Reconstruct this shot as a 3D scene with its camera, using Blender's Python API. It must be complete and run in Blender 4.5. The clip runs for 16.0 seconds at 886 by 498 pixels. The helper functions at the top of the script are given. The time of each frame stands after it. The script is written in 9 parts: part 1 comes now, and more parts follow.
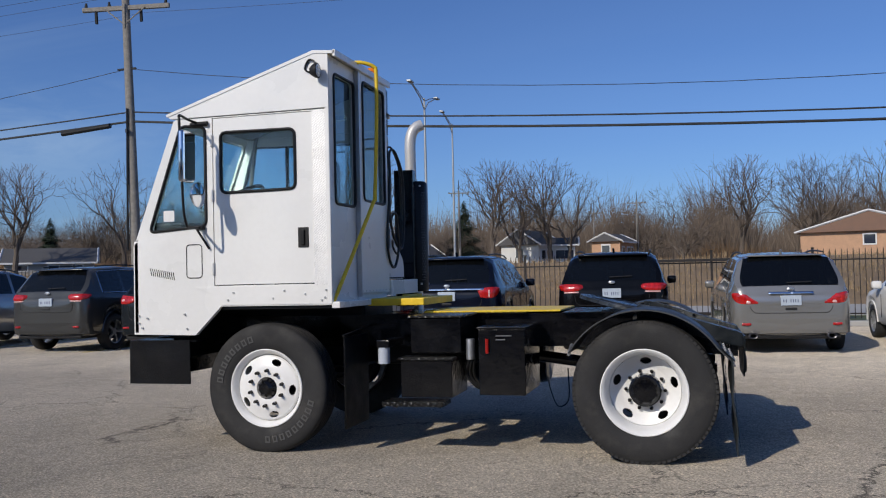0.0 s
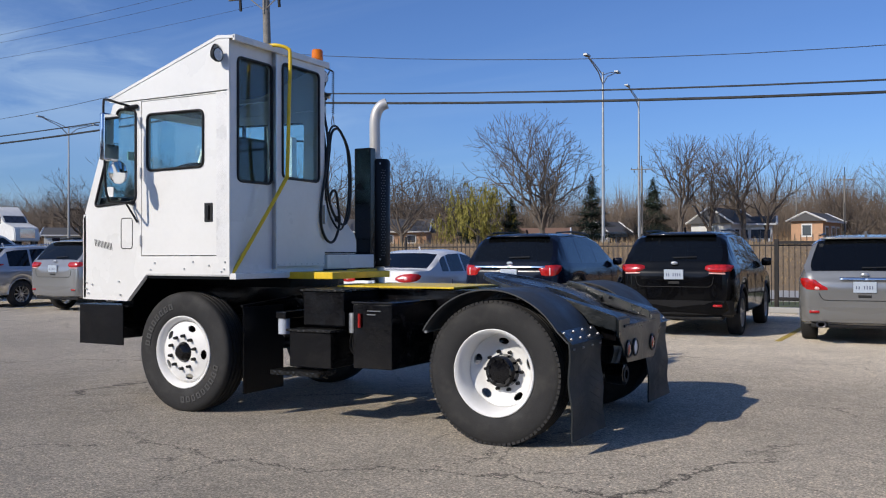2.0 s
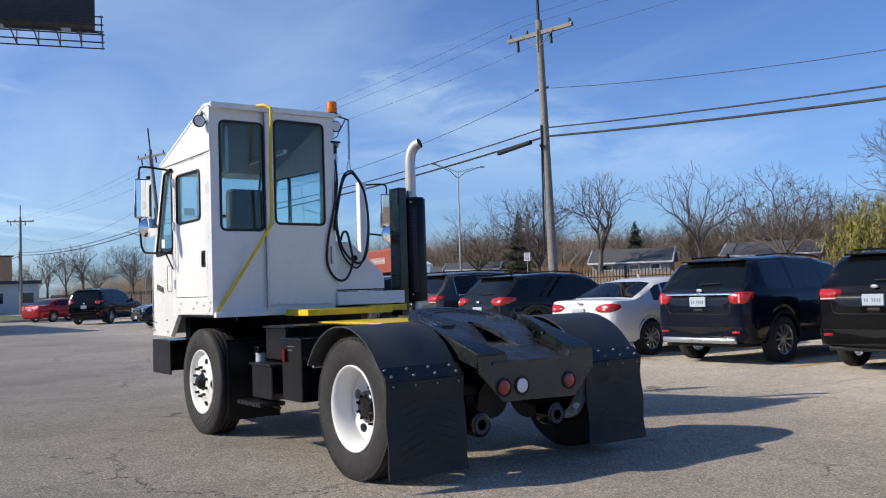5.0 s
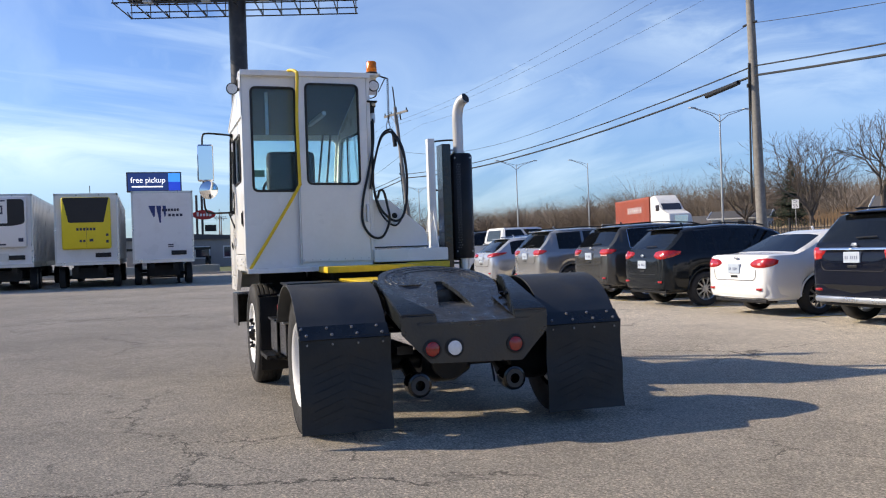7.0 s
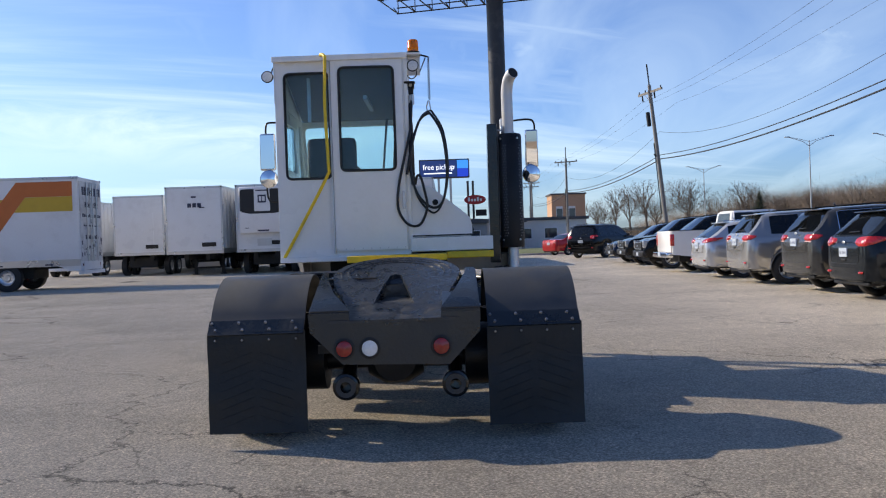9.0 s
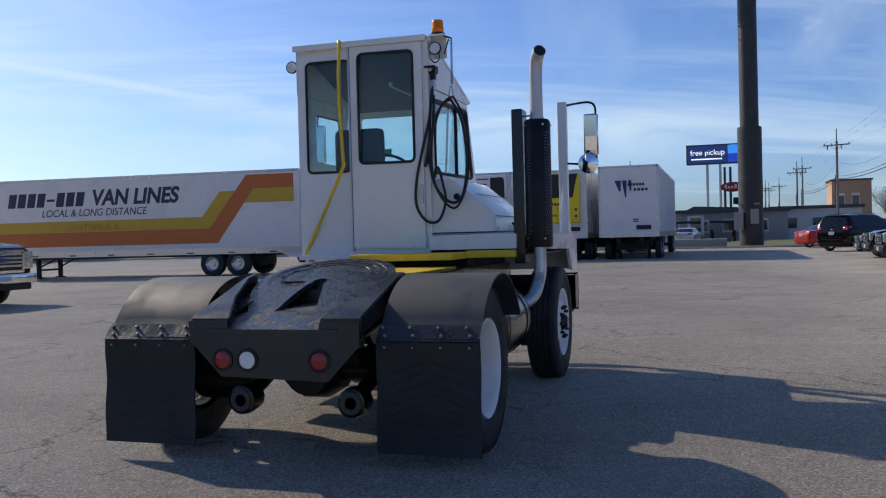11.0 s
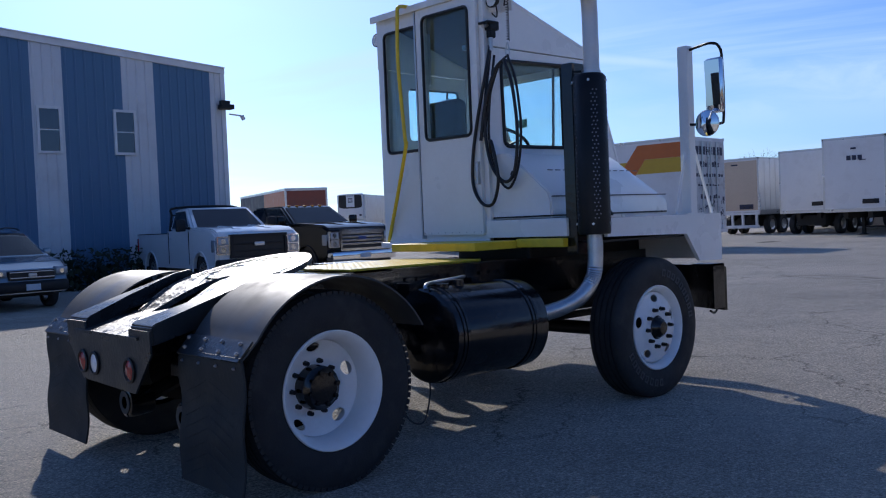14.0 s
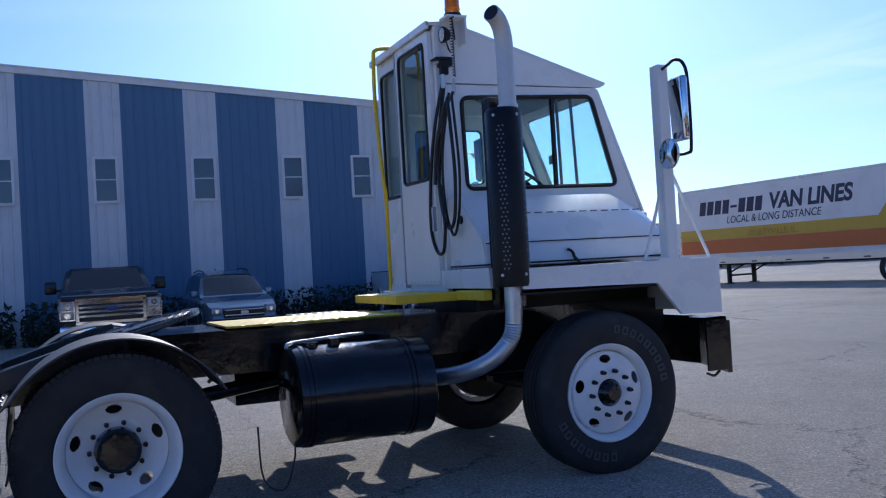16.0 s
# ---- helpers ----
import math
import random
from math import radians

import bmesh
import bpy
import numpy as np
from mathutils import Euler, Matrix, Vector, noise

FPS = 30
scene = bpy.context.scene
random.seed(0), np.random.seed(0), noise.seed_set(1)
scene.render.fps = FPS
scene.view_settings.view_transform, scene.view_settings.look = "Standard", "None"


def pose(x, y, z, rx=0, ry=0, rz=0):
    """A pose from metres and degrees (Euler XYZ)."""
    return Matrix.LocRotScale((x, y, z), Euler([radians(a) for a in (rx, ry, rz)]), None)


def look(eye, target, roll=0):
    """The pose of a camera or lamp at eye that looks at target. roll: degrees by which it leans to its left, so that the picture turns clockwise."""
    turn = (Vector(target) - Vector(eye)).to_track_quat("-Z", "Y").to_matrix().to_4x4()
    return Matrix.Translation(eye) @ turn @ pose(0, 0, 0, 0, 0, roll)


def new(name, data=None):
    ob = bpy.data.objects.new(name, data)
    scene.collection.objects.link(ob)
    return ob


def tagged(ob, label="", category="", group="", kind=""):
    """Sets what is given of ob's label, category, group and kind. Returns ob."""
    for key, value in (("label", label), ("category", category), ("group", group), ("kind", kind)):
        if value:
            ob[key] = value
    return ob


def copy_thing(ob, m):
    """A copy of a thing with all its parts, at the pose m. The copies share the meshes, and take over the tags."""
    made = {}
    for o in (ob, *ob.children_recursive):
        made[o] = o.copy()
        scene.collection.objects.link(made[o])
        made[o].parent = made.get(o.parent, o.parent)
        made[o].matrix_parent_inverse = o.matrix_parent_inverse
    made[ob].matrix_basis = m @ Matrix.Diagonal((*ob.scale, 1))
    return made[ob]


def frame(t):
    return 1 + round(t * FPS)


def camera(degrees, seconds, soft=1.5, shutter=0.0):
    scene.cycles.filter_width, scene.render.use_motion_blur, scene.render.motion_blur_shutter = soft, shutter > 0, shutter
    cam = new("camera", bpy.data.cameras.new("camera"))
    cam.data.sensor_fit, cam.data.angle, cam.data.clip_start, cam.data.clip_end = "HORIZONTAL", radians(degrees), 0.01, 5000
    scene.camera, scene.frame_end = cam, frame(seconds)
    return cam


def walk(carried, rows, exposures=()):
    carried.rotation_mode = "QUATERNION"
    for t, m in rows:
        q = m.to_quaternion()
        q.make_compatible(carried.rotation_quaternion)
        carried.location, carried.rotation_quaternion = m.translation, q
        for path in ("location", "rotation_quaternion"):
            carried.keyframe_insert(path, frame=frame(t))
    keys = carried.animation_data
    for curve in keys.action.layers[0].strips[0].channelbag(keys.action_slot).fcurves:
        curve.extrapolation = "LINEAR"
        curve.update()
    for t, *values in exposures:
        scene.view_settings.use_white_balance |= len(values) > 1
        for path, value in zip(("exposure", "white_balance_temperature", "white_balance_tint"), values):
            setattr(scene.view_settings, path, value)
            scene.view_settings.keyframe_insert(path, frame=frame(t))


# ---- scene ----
cam = camera(52.0, 16.0, soft=1.15)
PATH = [
    (0, (0.377, -7.89, 1.406), (-0.162, -5.965, 1.463), -1.3),
    (0.5, (0.983, -7.711, 1.39), (0.346, -5.817, 1.464), -1.5),
    (1, (1.615, -7.531, 1.399), (0.846, -5.686, 1.462), -1.8),
    (1.5, (2.21, -7.283, 1.373), (1.336, -5.484, 1.417), -1.1),
    (2, (2.807, -7.022, 1.378), (1.843, -5.27, 1.388), -0.1),
    (2.5, (3.343, -6.672, 1.361), (2.248, -5.0, 1.389), -0.8),
    (3, (3.909, -6.314, 1.37), (2.648, -4.762, 1.416), -0.8),
    (3.5, (4.405, -5.869, 1.386), (2.988, -4.46, 1.456), -1.4),
    (4, (4.945, -5.492, 1.391), (3.385, -4.244, 1.468), -2.0),
    (4.2, (5.123, -5.319, 1.377), (3.552, -4.085, 1.452), -1.8),
    (6.3, (6.664, -3.009, 1.386), (4.844, -2.181, 1.423), -1.8),
    (6.5, (6.727, -2.832, 1.386), (4.875, -2.078, 1.397), -1.6),
    (7, (6.866, -2.202, 1.379), (4.965, -1.582, 1.373), -1.9),
    (7.5, (6.924, -1.575, 1.377), (4.964, -1.176, 1.352), -2.6),
    (8, (6.91, -0.91, 1.363), (4.921, -0.701, 1.396), -2.6),
    (8.5, (6.81, -0.224, 1.344), (4.812, -0.151, 1.359), -1.9),
    (9, (6.644, 0.388, 1.346), (4.644, 0.382, 1.325), -2.0),
    (9.2, (6.584, 0.632, 1.363), (4.587, 0.539, 1.315), -1.9),
    (11.3, (5.309, 2.891, 1.373), (3.425, 2.222, 1.339), -1.6),
    (11.5, (5.129, 3.079, 1.408), (3.267, 2.351, 1.366), -1.7),
    (12, (4.717, 3.54, 1.399), (2.894, 2.717, 1.376), -1.6),
    (12.5, (4.338, 4.005, 1.388), (2.61, 2.998, 1.355), -1.5),
    (13, (3.841, 4.4, 1.397), (2.206, 3.25, 1.355), -1.7),
    (13.5, (3.35, 4.745, 1.387), (1.85, 3.423, 1.342), -1.4),
    (14, (2.752, 5.054, 1.378), (1.395, 3.586, 1.318), -2.4),
    (14.5, (2.181, 5.399, 1.372), (0.957, 3.819, 1.31), -2.8),
    (15, (1.549, 5.65, 1.377), (0.459, 3.973, 1.341), -2.9),
    (15.5, (0.893, 5.937, 1.376), (-0.056, 4.177, 1.374), -3.3),
    (16, (0.197, 6.193, 1.392), (-0.574, 4.348, 1.432), -3.3),
]
EXPOSURES = [(0, -0.17, 6650, 11), (2.5, 0.20, 6700, 11), (4.0, 0.31, 6700, 10), (7, 0.72, 7500, 12), (9, 0.64, 7350, 12), (11.5, 0.12, 6900, 13), (13, 0.04, 6300, 14), (14.5, 0.24, 6000, 14), (16, 0.35, 5900, 14)]
walk(cam, [(t, look(eye, target, roll)) for t, eye, target, roll in PATH], EXPOSURES)

# ---- daylight: low winter sun, thin cirrus ----
SUN_DIR = Vector((-0.42 * 0.848, -0.907 * 0.848, 0.53)).normalized()
world = bpy.data.worlds.new("sky")
scene.world = world
world.use_nodes = True
wn, wl = world.node_tree.nodes, world.node_tree.links
sky = wn.new("ShaderNodeTexSky")
sky.sky_type = "NISHITA"
sky.sun_disc = False
sky.sun_elevation = math.asin(SUN_DIR.z)
sky.sun_rotation = math.atan2(SUN_DIR.x, SUN_DIR.y)
sky.air_density, sky.dust_density, sky.ozone_density = 0.85, 0.9, 2.0
wtc = wn.new("ShaderNodeTexCoord")
wsep = wn.new("ShaderNodeSeparateXYZ")
wl.new(wtc.outputs["Generated"], wsep.inputs[0])
wadd = wn.new("ShaderNodeMath"); wadd.operation = "ADD"; wadd.inputs[1].default_value = 0.12
wl.new(wsep.outputs[2], wadd.inputs[0])
wcomb = wn.new("ShaderNodeCombineXYZ")
for k in range(2):
    d = wn.new("ShaderNodeMath"); d.operation = "DIVIDE"
    wl.new(wsep.outputs[k], d.inputs[0]); wl.new(wadd.outputs[0], d.inputs[1])
    wl.new(d.outputs[0], wcomb.inputs[k])
wmap = wn.new("ShaderNodeMapping")
wmap.inputs["Rotation"].default_value = (0, 0, radians(25))
wmap.inputs["Scale"].default_value = (0.35, 1.3, 1)
wl.new(wcomb.outputs[0], wmap.inputs[0])
wnoise = wn.new("ShaderNodeTexNoise")
wnoise.inputs["Scale"].default_value = 0.9
wnoise.inputs["Detail"].default_value = 7
wnoise.inputs["Roughness"].default_value = 0.55
wnoise.inputs["Distortion"].default_value = 0.6
wl.new(wmap.outputs[0], wnoise.inputs["Vector"])
wramp = wn.new("ShaderNodeValToRGB")
wramp.color_ramp.elements[0].position, wramp.color_ramp.elements[1].position = 0.46, 0.78
wl.new(wnoise.outputs[0], wramp.inputs[0])
wmul = wn.new("ShaderNodeMath"); wmul.operation = "MULTIPLY"; wmul.inputs[1].default_value = 0.42
wl.new(wramp.outputs[0], wmul.inputs[0])
wdot = wn.new("ShaderNodeVectorMath"); wdot.operation = "DOT_PRODUCT"; wdot.inputs[1].default_value = (-0.93, -0.37, 0.0)
wl.new(wtc.outputs["Generated"], wdot.inputs[0])
wside = wn.new("ShaderNodeMapRange"); wside.inputs[1].default_value, wside.inputs[2].default_value = -0.1, 0.75
wside.inputs[3].default_value, wside.inputs[4].default_value = 0.05, 1.1
wl.new(wdot.outputs["Value"], wside.inputs[0])
wcov = wn.new("ShaderNodeMath"); wcov.operation = "MULTIPLY"
wl.new(wmul.outputs[0], wcov.inputs[0]); wl.new(wside.outputs[0], wcov.inputs[1])
wst = wn.new("ShaderNodeMapping"); wst.vector_type = "TEXTURE"
wst.inputs["Location"].default_value = (3.1, 1.7, 0)
wst.inputs["Rotation"].default_value = (0, 0, radians(112))
wst.inputs["Scale"].default_value = (4.0, 0.95, 1)
wl.new(wcomb.outputs[0], wst.inputs[0])
wn2 = wn.new("ShaderNodeTexNoise")
wn2.inputs["Scale"].default_value, wn2.inputs["Detail"].default_value, wn2.inputs["Roughness"].default_value, wn2.inputs["Distortion"].default_value = 1.0, 8, 0.58, 0.35
wl.new(wst.outputs[0], wn2.inputs["Vector"])
wst_r = wn.new("ShaderNodeMapRange"); wst_r.interpolation_type = "SMOOTHSTEP"
wst_r.inputs[1].default_value, wst_r.inputs[2].default_value, wst_r.inputs[4].default_value = 0.49, 0.72, 0.62
wl.new(wn2.outputs[0], wst_r.inputs[0])
wst_s = wn.new("ShaderNodeMapRange")
wst_s.inputs[1].default_value, wst_s.inputs[2].default_value = 0.55, 0.85
wl.new(wdot.outputs["Value"], wst_s.inputs[0])
wst_m = wn.new("ShaderNodeMath"); wst_m.operation = "MULTIPLY"
wl.new(wst_r.outputs[0], wst_m.inputs[0]); wl.new(wst_s.outputs[0], wst_m.inputs[1])
wmax = wn.new("ShaderNodeMath"); wmax.operation = "MAXIMUM"
wl.new(wcov.outputs[0], wmax.inputs[0]); wl.new(wst_m.outputs[0], wmax.inputs[1])
wfine = wn.new("ShaderNodeTexNoise")
wfine.inputs["Scale"].default_value, wfine.inputs["Detail"].default_value, wfine.inputs["Roughness"].default_value = 9.0, 8, 0.62
wfine.inputs["Distortion"].default_value = 0.5
wfm = wn.new("ShaderNodeMapping"); wfm.inputs["Scale"].default_value = (1, 1, 3.5)
wl.new(wtc.outputs["Generated"], wfm.inputs[0]); wl.new(wfm.outputs[0], wfine.inputs["Vector"])
COVER = [wmax.outputs[0]]


def wmath(op, a, b=None, c=None):
    m = wn.new("ShaderNodeMath"); m.operation = op
    for i, v in enumerate((a, b, c)):
        if v is None:
            continue
        if isinstance(v, (int, float)):
            m.inputs[i].default_value = v
        else:
            wl.new(v, m.inputs[i])
    return m.outputs[0]


def cirrus(d0, d1, width, strength, ragged=0.6):
    """A drawn-out ice cloud between two directions of the sky, feathered on all sides."""
    a, b = Vector(d0).normalized(), Vector(d1).normalized()
    nrm, mid, tan = a.cross(b).normalized(), (a + b).normalized(), (b - a).normalized()
    half = (b - a).length / 2
    dots = []
    for axis in (nrm, tan, mid):
        v = wn.new("ShaderNodeVectorMath"); v.operation = "DOT_PRODUCT"; v.inputs[1].default_value = axis
        wl.new(wtc.outputs["Generated"], v.inputs[0])
        dots.append(v.outputs["Value"])
    wob = wmath("MULTIPLY_ADD", wfine.outputs[0], width * ragged * 2, -width * ragged)
    across = wmath("DIVIDE", wmath("ADD", dots[0], wob), width)
    along = wmath("DIVIDE", dots[1], half)
    fall = wmath("EXPONENT", wmath("MULTIPLY", wmath("ADD", wmath("MULTIPLY", across, across), wmath("POWER", wmath("ABSOLUTE", along), 4.0)), -1.0))
    front = wmath("GREATER_THAN", dots[2], 0.3)
    tex = wn.new("ShaderNodeMapRange")
    tex.inputs[1].default_value, tex.inputs[2].default_value, tex.inputs[3].default_value = 0.30, 0.68, 1 - ragged
    wl.new(wfine.outputs[0], tex.inputs[0])
    k = wmath("MULTIPLY", wmath("MULTIPLY", fall, tex.outputs[0]), wmath("MULTIPLY", front, strength))
    COVER.append(wmath("MAXIMUM", COVER[-1], k))


cirrus((-0.66, -0.73, 0.190), (-0.87, -0.47, 0.142), 0.006, 0.75, 0.4)
cirrus((-0.55, -0.82, 0.150), (-0.82, -0.56, 0.138), 0.016, 0.60, 0.8)
cirrus((-0.60, -0.79, 0.105), (-0.93, -0.36, 0.095), 0.022, 0.55, 0.8)
cirrus((-0.79, -0.58, 0.160), (-0.93, -0.36, 0.112), 0.020, 0.60, 0.8)
cirrus((-0.86, -0.50, 0.120), (-0.995, 0.02, 0.092), 0.034, 0.75, 0.7)
cirrus((-0.88, 0.44, 0.235), (-0.70, 0.70, 0.150), 0.050, 0.40, 0.9)
cirrus((-0.88, 0.46, 0.150), (-0.55, 0.82, 0.130), 0.045, 0.34, 0.9)
cirrus((-0.97, 0.24, 0.150), (-0.86, 0.48, 0.170), 0.045, 0.35, 0.9)
cirrus((-0.978, 0.080, 0.196), (-0.973, 0.104, 0.206), 0.010, 0.55, 0.8)
wmix = wn.new("ShaderNodeMix"); wmix.data_type = "RGBA"
CLOUD = wmix.inputs[7]
CLOUD.default_value = (10.5, 9.6, 7.6, 1)
wl.new(COVER[-1], wmix.inputs[0])
wl.new(sky.outputs[0], wmix.inputs[6])
wgain = wn.new("ShaderNodeMix"); wgain.data_type = "RGBA"; wgain.blend_type = "MULTIPLY"
wgain.inputs[0].default_value = 1.0
wgain.inputs[7].default_value = (0.67, 0.96, 1.46, 1)
wl.new(wmix.outputs[2], wgain.inputs[6])
wl.new(wgain.outputs[2], wn["Background"].inputs[0])
wn["Background"].inputs[1].default_value = 0.082
sun_data = bpy.data.lights.new("sun", "SUN")
sun_data.energy, sun_data.angle, sun_data.color = 3.5, radians(0.53), (1.0, 0.93, 0.82)
sun = new("sun", sun_data)
sun.matrix_world = look(SUN_DIR * 50, (0, 0, 0))


# ---- materials ----
def mat(name, col, rough=0.5, metal=0.0, var=0.12, scale=3.0, bump=0.0, bscale=80.0, rvar=0.1, coat=0.0, spec=0.5, trans=0.0, ior=1.45, dirt=None, dirt_amt=0.0, dirt_scale=1.2, rand=0.0):
    """Base colour with variation at two scales, fine relief, patchy gloss, optional shaped dirt."""
    m = bpy.data.materials.new(name)
    m.use_nodes = True
    n, l = m.node_tree.nodes, m.node_tree.links
    b = n["Principled BSDF"]
    tc = n.new("ShaderNodeTexCoord")
    src = tc.outputs["Object"]
    big = n.new("ShaderNodeTexNoise"); big.inputs["Scale"].default_value = scale; big.inputs["Detail"].default_value = 5
    fine = n.new("ShaderNodeTexNoise"); fine.inputs["Scale"].default_value = bscale; fine.inputs["Detail"].default_value = 3
    l.new(src, big.inputs["Vector"]); l.new(src, fine.inputs["Vector"])
    mixf = n.new("ShaderNodeMath"); mixf.operation = "MULTIPLY_ADD"; mixf.inputs[1].default_value = 0.6
    half = n.new("ShaderNodeMath"); half.operation = "MULTIPLY"; half.inputs[1].default_value = 0.4
    l.new(fine.outputs[0], half.inputs[0]); l.new(big.outputs[0], mixf.inputs[0]); l.new(half.outputs[0], mixf.inputs[2])
    mr = n.new("ShaderNodeMapRange"); mr.inputs[1].default_value, mr.inputs[2].default_value = 0.3, 0.7
    mr.inputs[3].default_value, mr.inputs[4].default_value = 1 - var, 1 + var
    l.new(mixf.outputs[0], mr.inputs[0])
    out = mr.outputs[0]
    if rand:
        oi = n.new("ShaderNodeObjectInfo")
        rr = n.new("ShaderNodeMapRange"); rr.inputs[3].default_value, rr.inputs[4].default_value = 1 - rand, 1 + rand
        l.new(oi.outputs["Random"], rr.inputs[0])
        mm = n.new("ShaderNodeMath"); mm.operation = "MULTIPLY"
        l.new(out, mm.inputs[0]); l.new(rr.outputs[0], mm.inputs[1])
        out = mm.outputs[0]
    vm = n.new("ShaderNodeVectorMath"); vm.operation = "SCALE"; vm.inputs[0].default_value = col[:3]
    l.new(out, vm.inputs["Scale"])
    colour = vm.outputs[0]
    if dirt:
        dn = n.new("ShaderNodeTexNoise"); dn.inputs["Scale"].default_value = dirt_scale; dn.inputs["Detail"].default_value = 8; dn.inputs["Roughness"].default_value = 0.65
        l.new(src, dn.inputs["Vector"])
        dr = n.new("ShaderNodeMapRange"); dr.inputs[1].default_value, dr.inputs[2].default_value = 0.5, 0.75
        dr.inputs[3].default_value, dr.inputs[4].default_value = 0.0, dirt_amt
        l.new(dn.outputs[0], dr.inputs[0])
        mx = n.new("ShaderNodeMix"); mx.data_type = "RGBA"; mx.inputs[7].default_value = (*dirt, 1)
        l.new(dr.outputs[0], mx.inputs[0]); l.new(colour, mx.inputs[6])
        colour = mx.outputs[2]
    l.new(colour, b.inputs["Base Color"])
    rg = n.new("ShaderNodeMapRange"); rg.inputs[1].default_value, rg.inputs[2].default_value = 0.3, 0.7
    rg.inputs[3].default_value, rg.inputs[4].default_value = max(0.01, rough * (1 - rvar * 2)), min(1, rough * (1 + rvar * 2))
    l.new(big.outputs[0], rg.inputs[0]); l.new(rg.outputs[0], b.inputs["Roughness"])
    b.inputs["Metallic"].default_value = metal
    b.inputs["Coat Weight"].default_value = coat
    b.inputs["Coat Roughness"].default_value = 0.03
    b.inputs["Specular IOR Level"].default_value = spec
    b.inputs["Transmission Weight"].default_value = trans
    b.inputs["IOR"].default_value = ior
    if bump:
        bp = n.new("ShaderNodeBump"); bp.inputs["Strength"].default_value = bump; bp.inputs["Distance"].default_value = 0.01
        l.new(fine.outputs[0], bp.inputs["Height"]); l.new(bp.outputs[0], b.inputs["Normal"])
    return m


def tread_plate(name, col, rough, metal, cell=26.0, relief=0.9):
    """Diamond tread plate: raised lozenges in a grid."""
    m = mat(name, col, rough, metal, 0.15, 4, 0.0)
    n, l = m.node_tree.nodes, m.node_tree.links
    tc = n.new("ShaderNodeTexCoord"); mp = n.new("ShaderNodeMapping")
    mp.inputs["Rotation"].default_value = (radians(45), radians(45), radians(45))
    v = n.new("ShaderNodeTexVoronoi"); v.inputs["Scale"].default_value = cell; v.inputs["Randomness"].default_value = 0.15
    bp = n.new("ShaderNodeBump"); bp.inputs["Strength"].default_value = relief; bp.inputs["Distance"].default_value = 0.01; bp.invert = True
    l.new(tc.outputs["Object"], mp.inputs[0]); l.new(mp.outputs[0], v.inputs["Vector"])
    l.new(v.outputs["Distance"], bp.inputs["Height"]); l.new(bp.outputs[0], n["Principled BSDF"].inputs["Normal"])
    return m


def glow(name, col, strength):
    m = bpy.data.materials.new(name)
    m.use_nodes = True
    b = m.node_tree.nodes["Principled BSDF"]
    b.inputs["Base Color"].default_value = (*col, 1)
    b.inputs["Emission Color"].default_value = (*col, 1)
    b.inputs["Emission Strength"].default_value = strength
    return m


WHITE = mat("white_truck_paint", (0.78, 0.78, 0.76), 0.32, 0, 0.03, 1.5, 0.02, 25, 0.2, coat=0.3, dirt=(0.45, 0.43, 0.40), dirt_amt=0.22)
BLACK = mat("black_chassis_paint", (0.004, 0.004, 0.005), 0.16, 0, 0.3, 5, 0.22, 22, 0.4, coat=0.2, dirt=(0.035, 0.033, 0.03), dirt_amt=0.35, dirt_scale=3)
BLACK_MATT = mat("black_matt_paint", (0.005, 0.005, 0.006), 0.42, 0, 0.3, 6, 0.2, 60, spec=0.35, dirt=(0.04, 0.037, 0.033), dirt_amt=0.3)
FENDER = mat("black_poly_fender", (0.017, 0.020, 0.023), 0.58, 0, 0.2, 4, 0.05, 120, 0.15, spec=1.0, dirt=(0.052, 0.057, 0.058), dirt_amt=0.3)
SATIN_STEEL = mat("black_painted_steel", (0.005, 0.008, 0.010), 0.32, 0, 0.25, 5, 0.25, 45, 0.2, spec=0.8, dirt=(0.032, 0.037, 0.038), dirt_amt=0.3, dirt_scale=3)
PLATE_STEEL = mat("worn_greasy_plate", (0.030, 0.036, 0.044), 0.30, 0.25, 0.30, 14, 0.5, 38, 0.25, spec=1.0, dirt=(0.008, 0.009, 0.011), dirt_amt=0.35, dirt_scale=14)
GREASE = mat("greasy_black_steel", (0.008, 0.010, 0.013), 0.42, 0.1, 0.4, 9, 0.55, 30, 0.3, spec=1.0, dirt=(0.05, 0.045, 0.04), dirt_amt=0.4, dirt_scale=6)
RUBBER = mat("tyre_rubber", (0.021, 0.021, 0.022), 0.75, 0, 0.18, 7, 0.25, 120, dirt=(0.10, 0.093, 0.082), dirt_amt=0.35, dirt_scale=4)
RUBBER_MARK = mat("raised_rubber_marks", (0.075, 0.075, 0.075), 0.7)
FLAP = mat("mud_flap_rubber", (0.010, 0.014, 0.016), 0.6, 0, 0.2, 5, 0.15, 50, dirt=(0.058, 0.064, 0.064), dirt_amt=0.35, dirt_scale=2.5)
HOSE = mat("black_hose_rubber", (0.013, 0.013, 0.014), 0.45)
YELLOW = mat("yellow_paint", (0.80, 0.55, 0.03), 0.45, 0, 0.15, 6, 0.05, 40, dirt=(0.18, 0.14, 0.05), dirt_amt=0.4, dirt_scale=5)
YELLOW_TREAD = tread_plate("yellow_tread_plate", (0.74, 0.52, 0.035), 0.34, 0.0, 30)
WHITE_TREAD = tread_plate("white_tread_plate", (0.74, 0.74, 0.73), 0.3, 0.1, 90, 0.35)
STEEL = mat("galvanised_steel", (0.52, 0.53, 0.54), 0.38, 0.9, 0.12, 12, 0.1, 90)
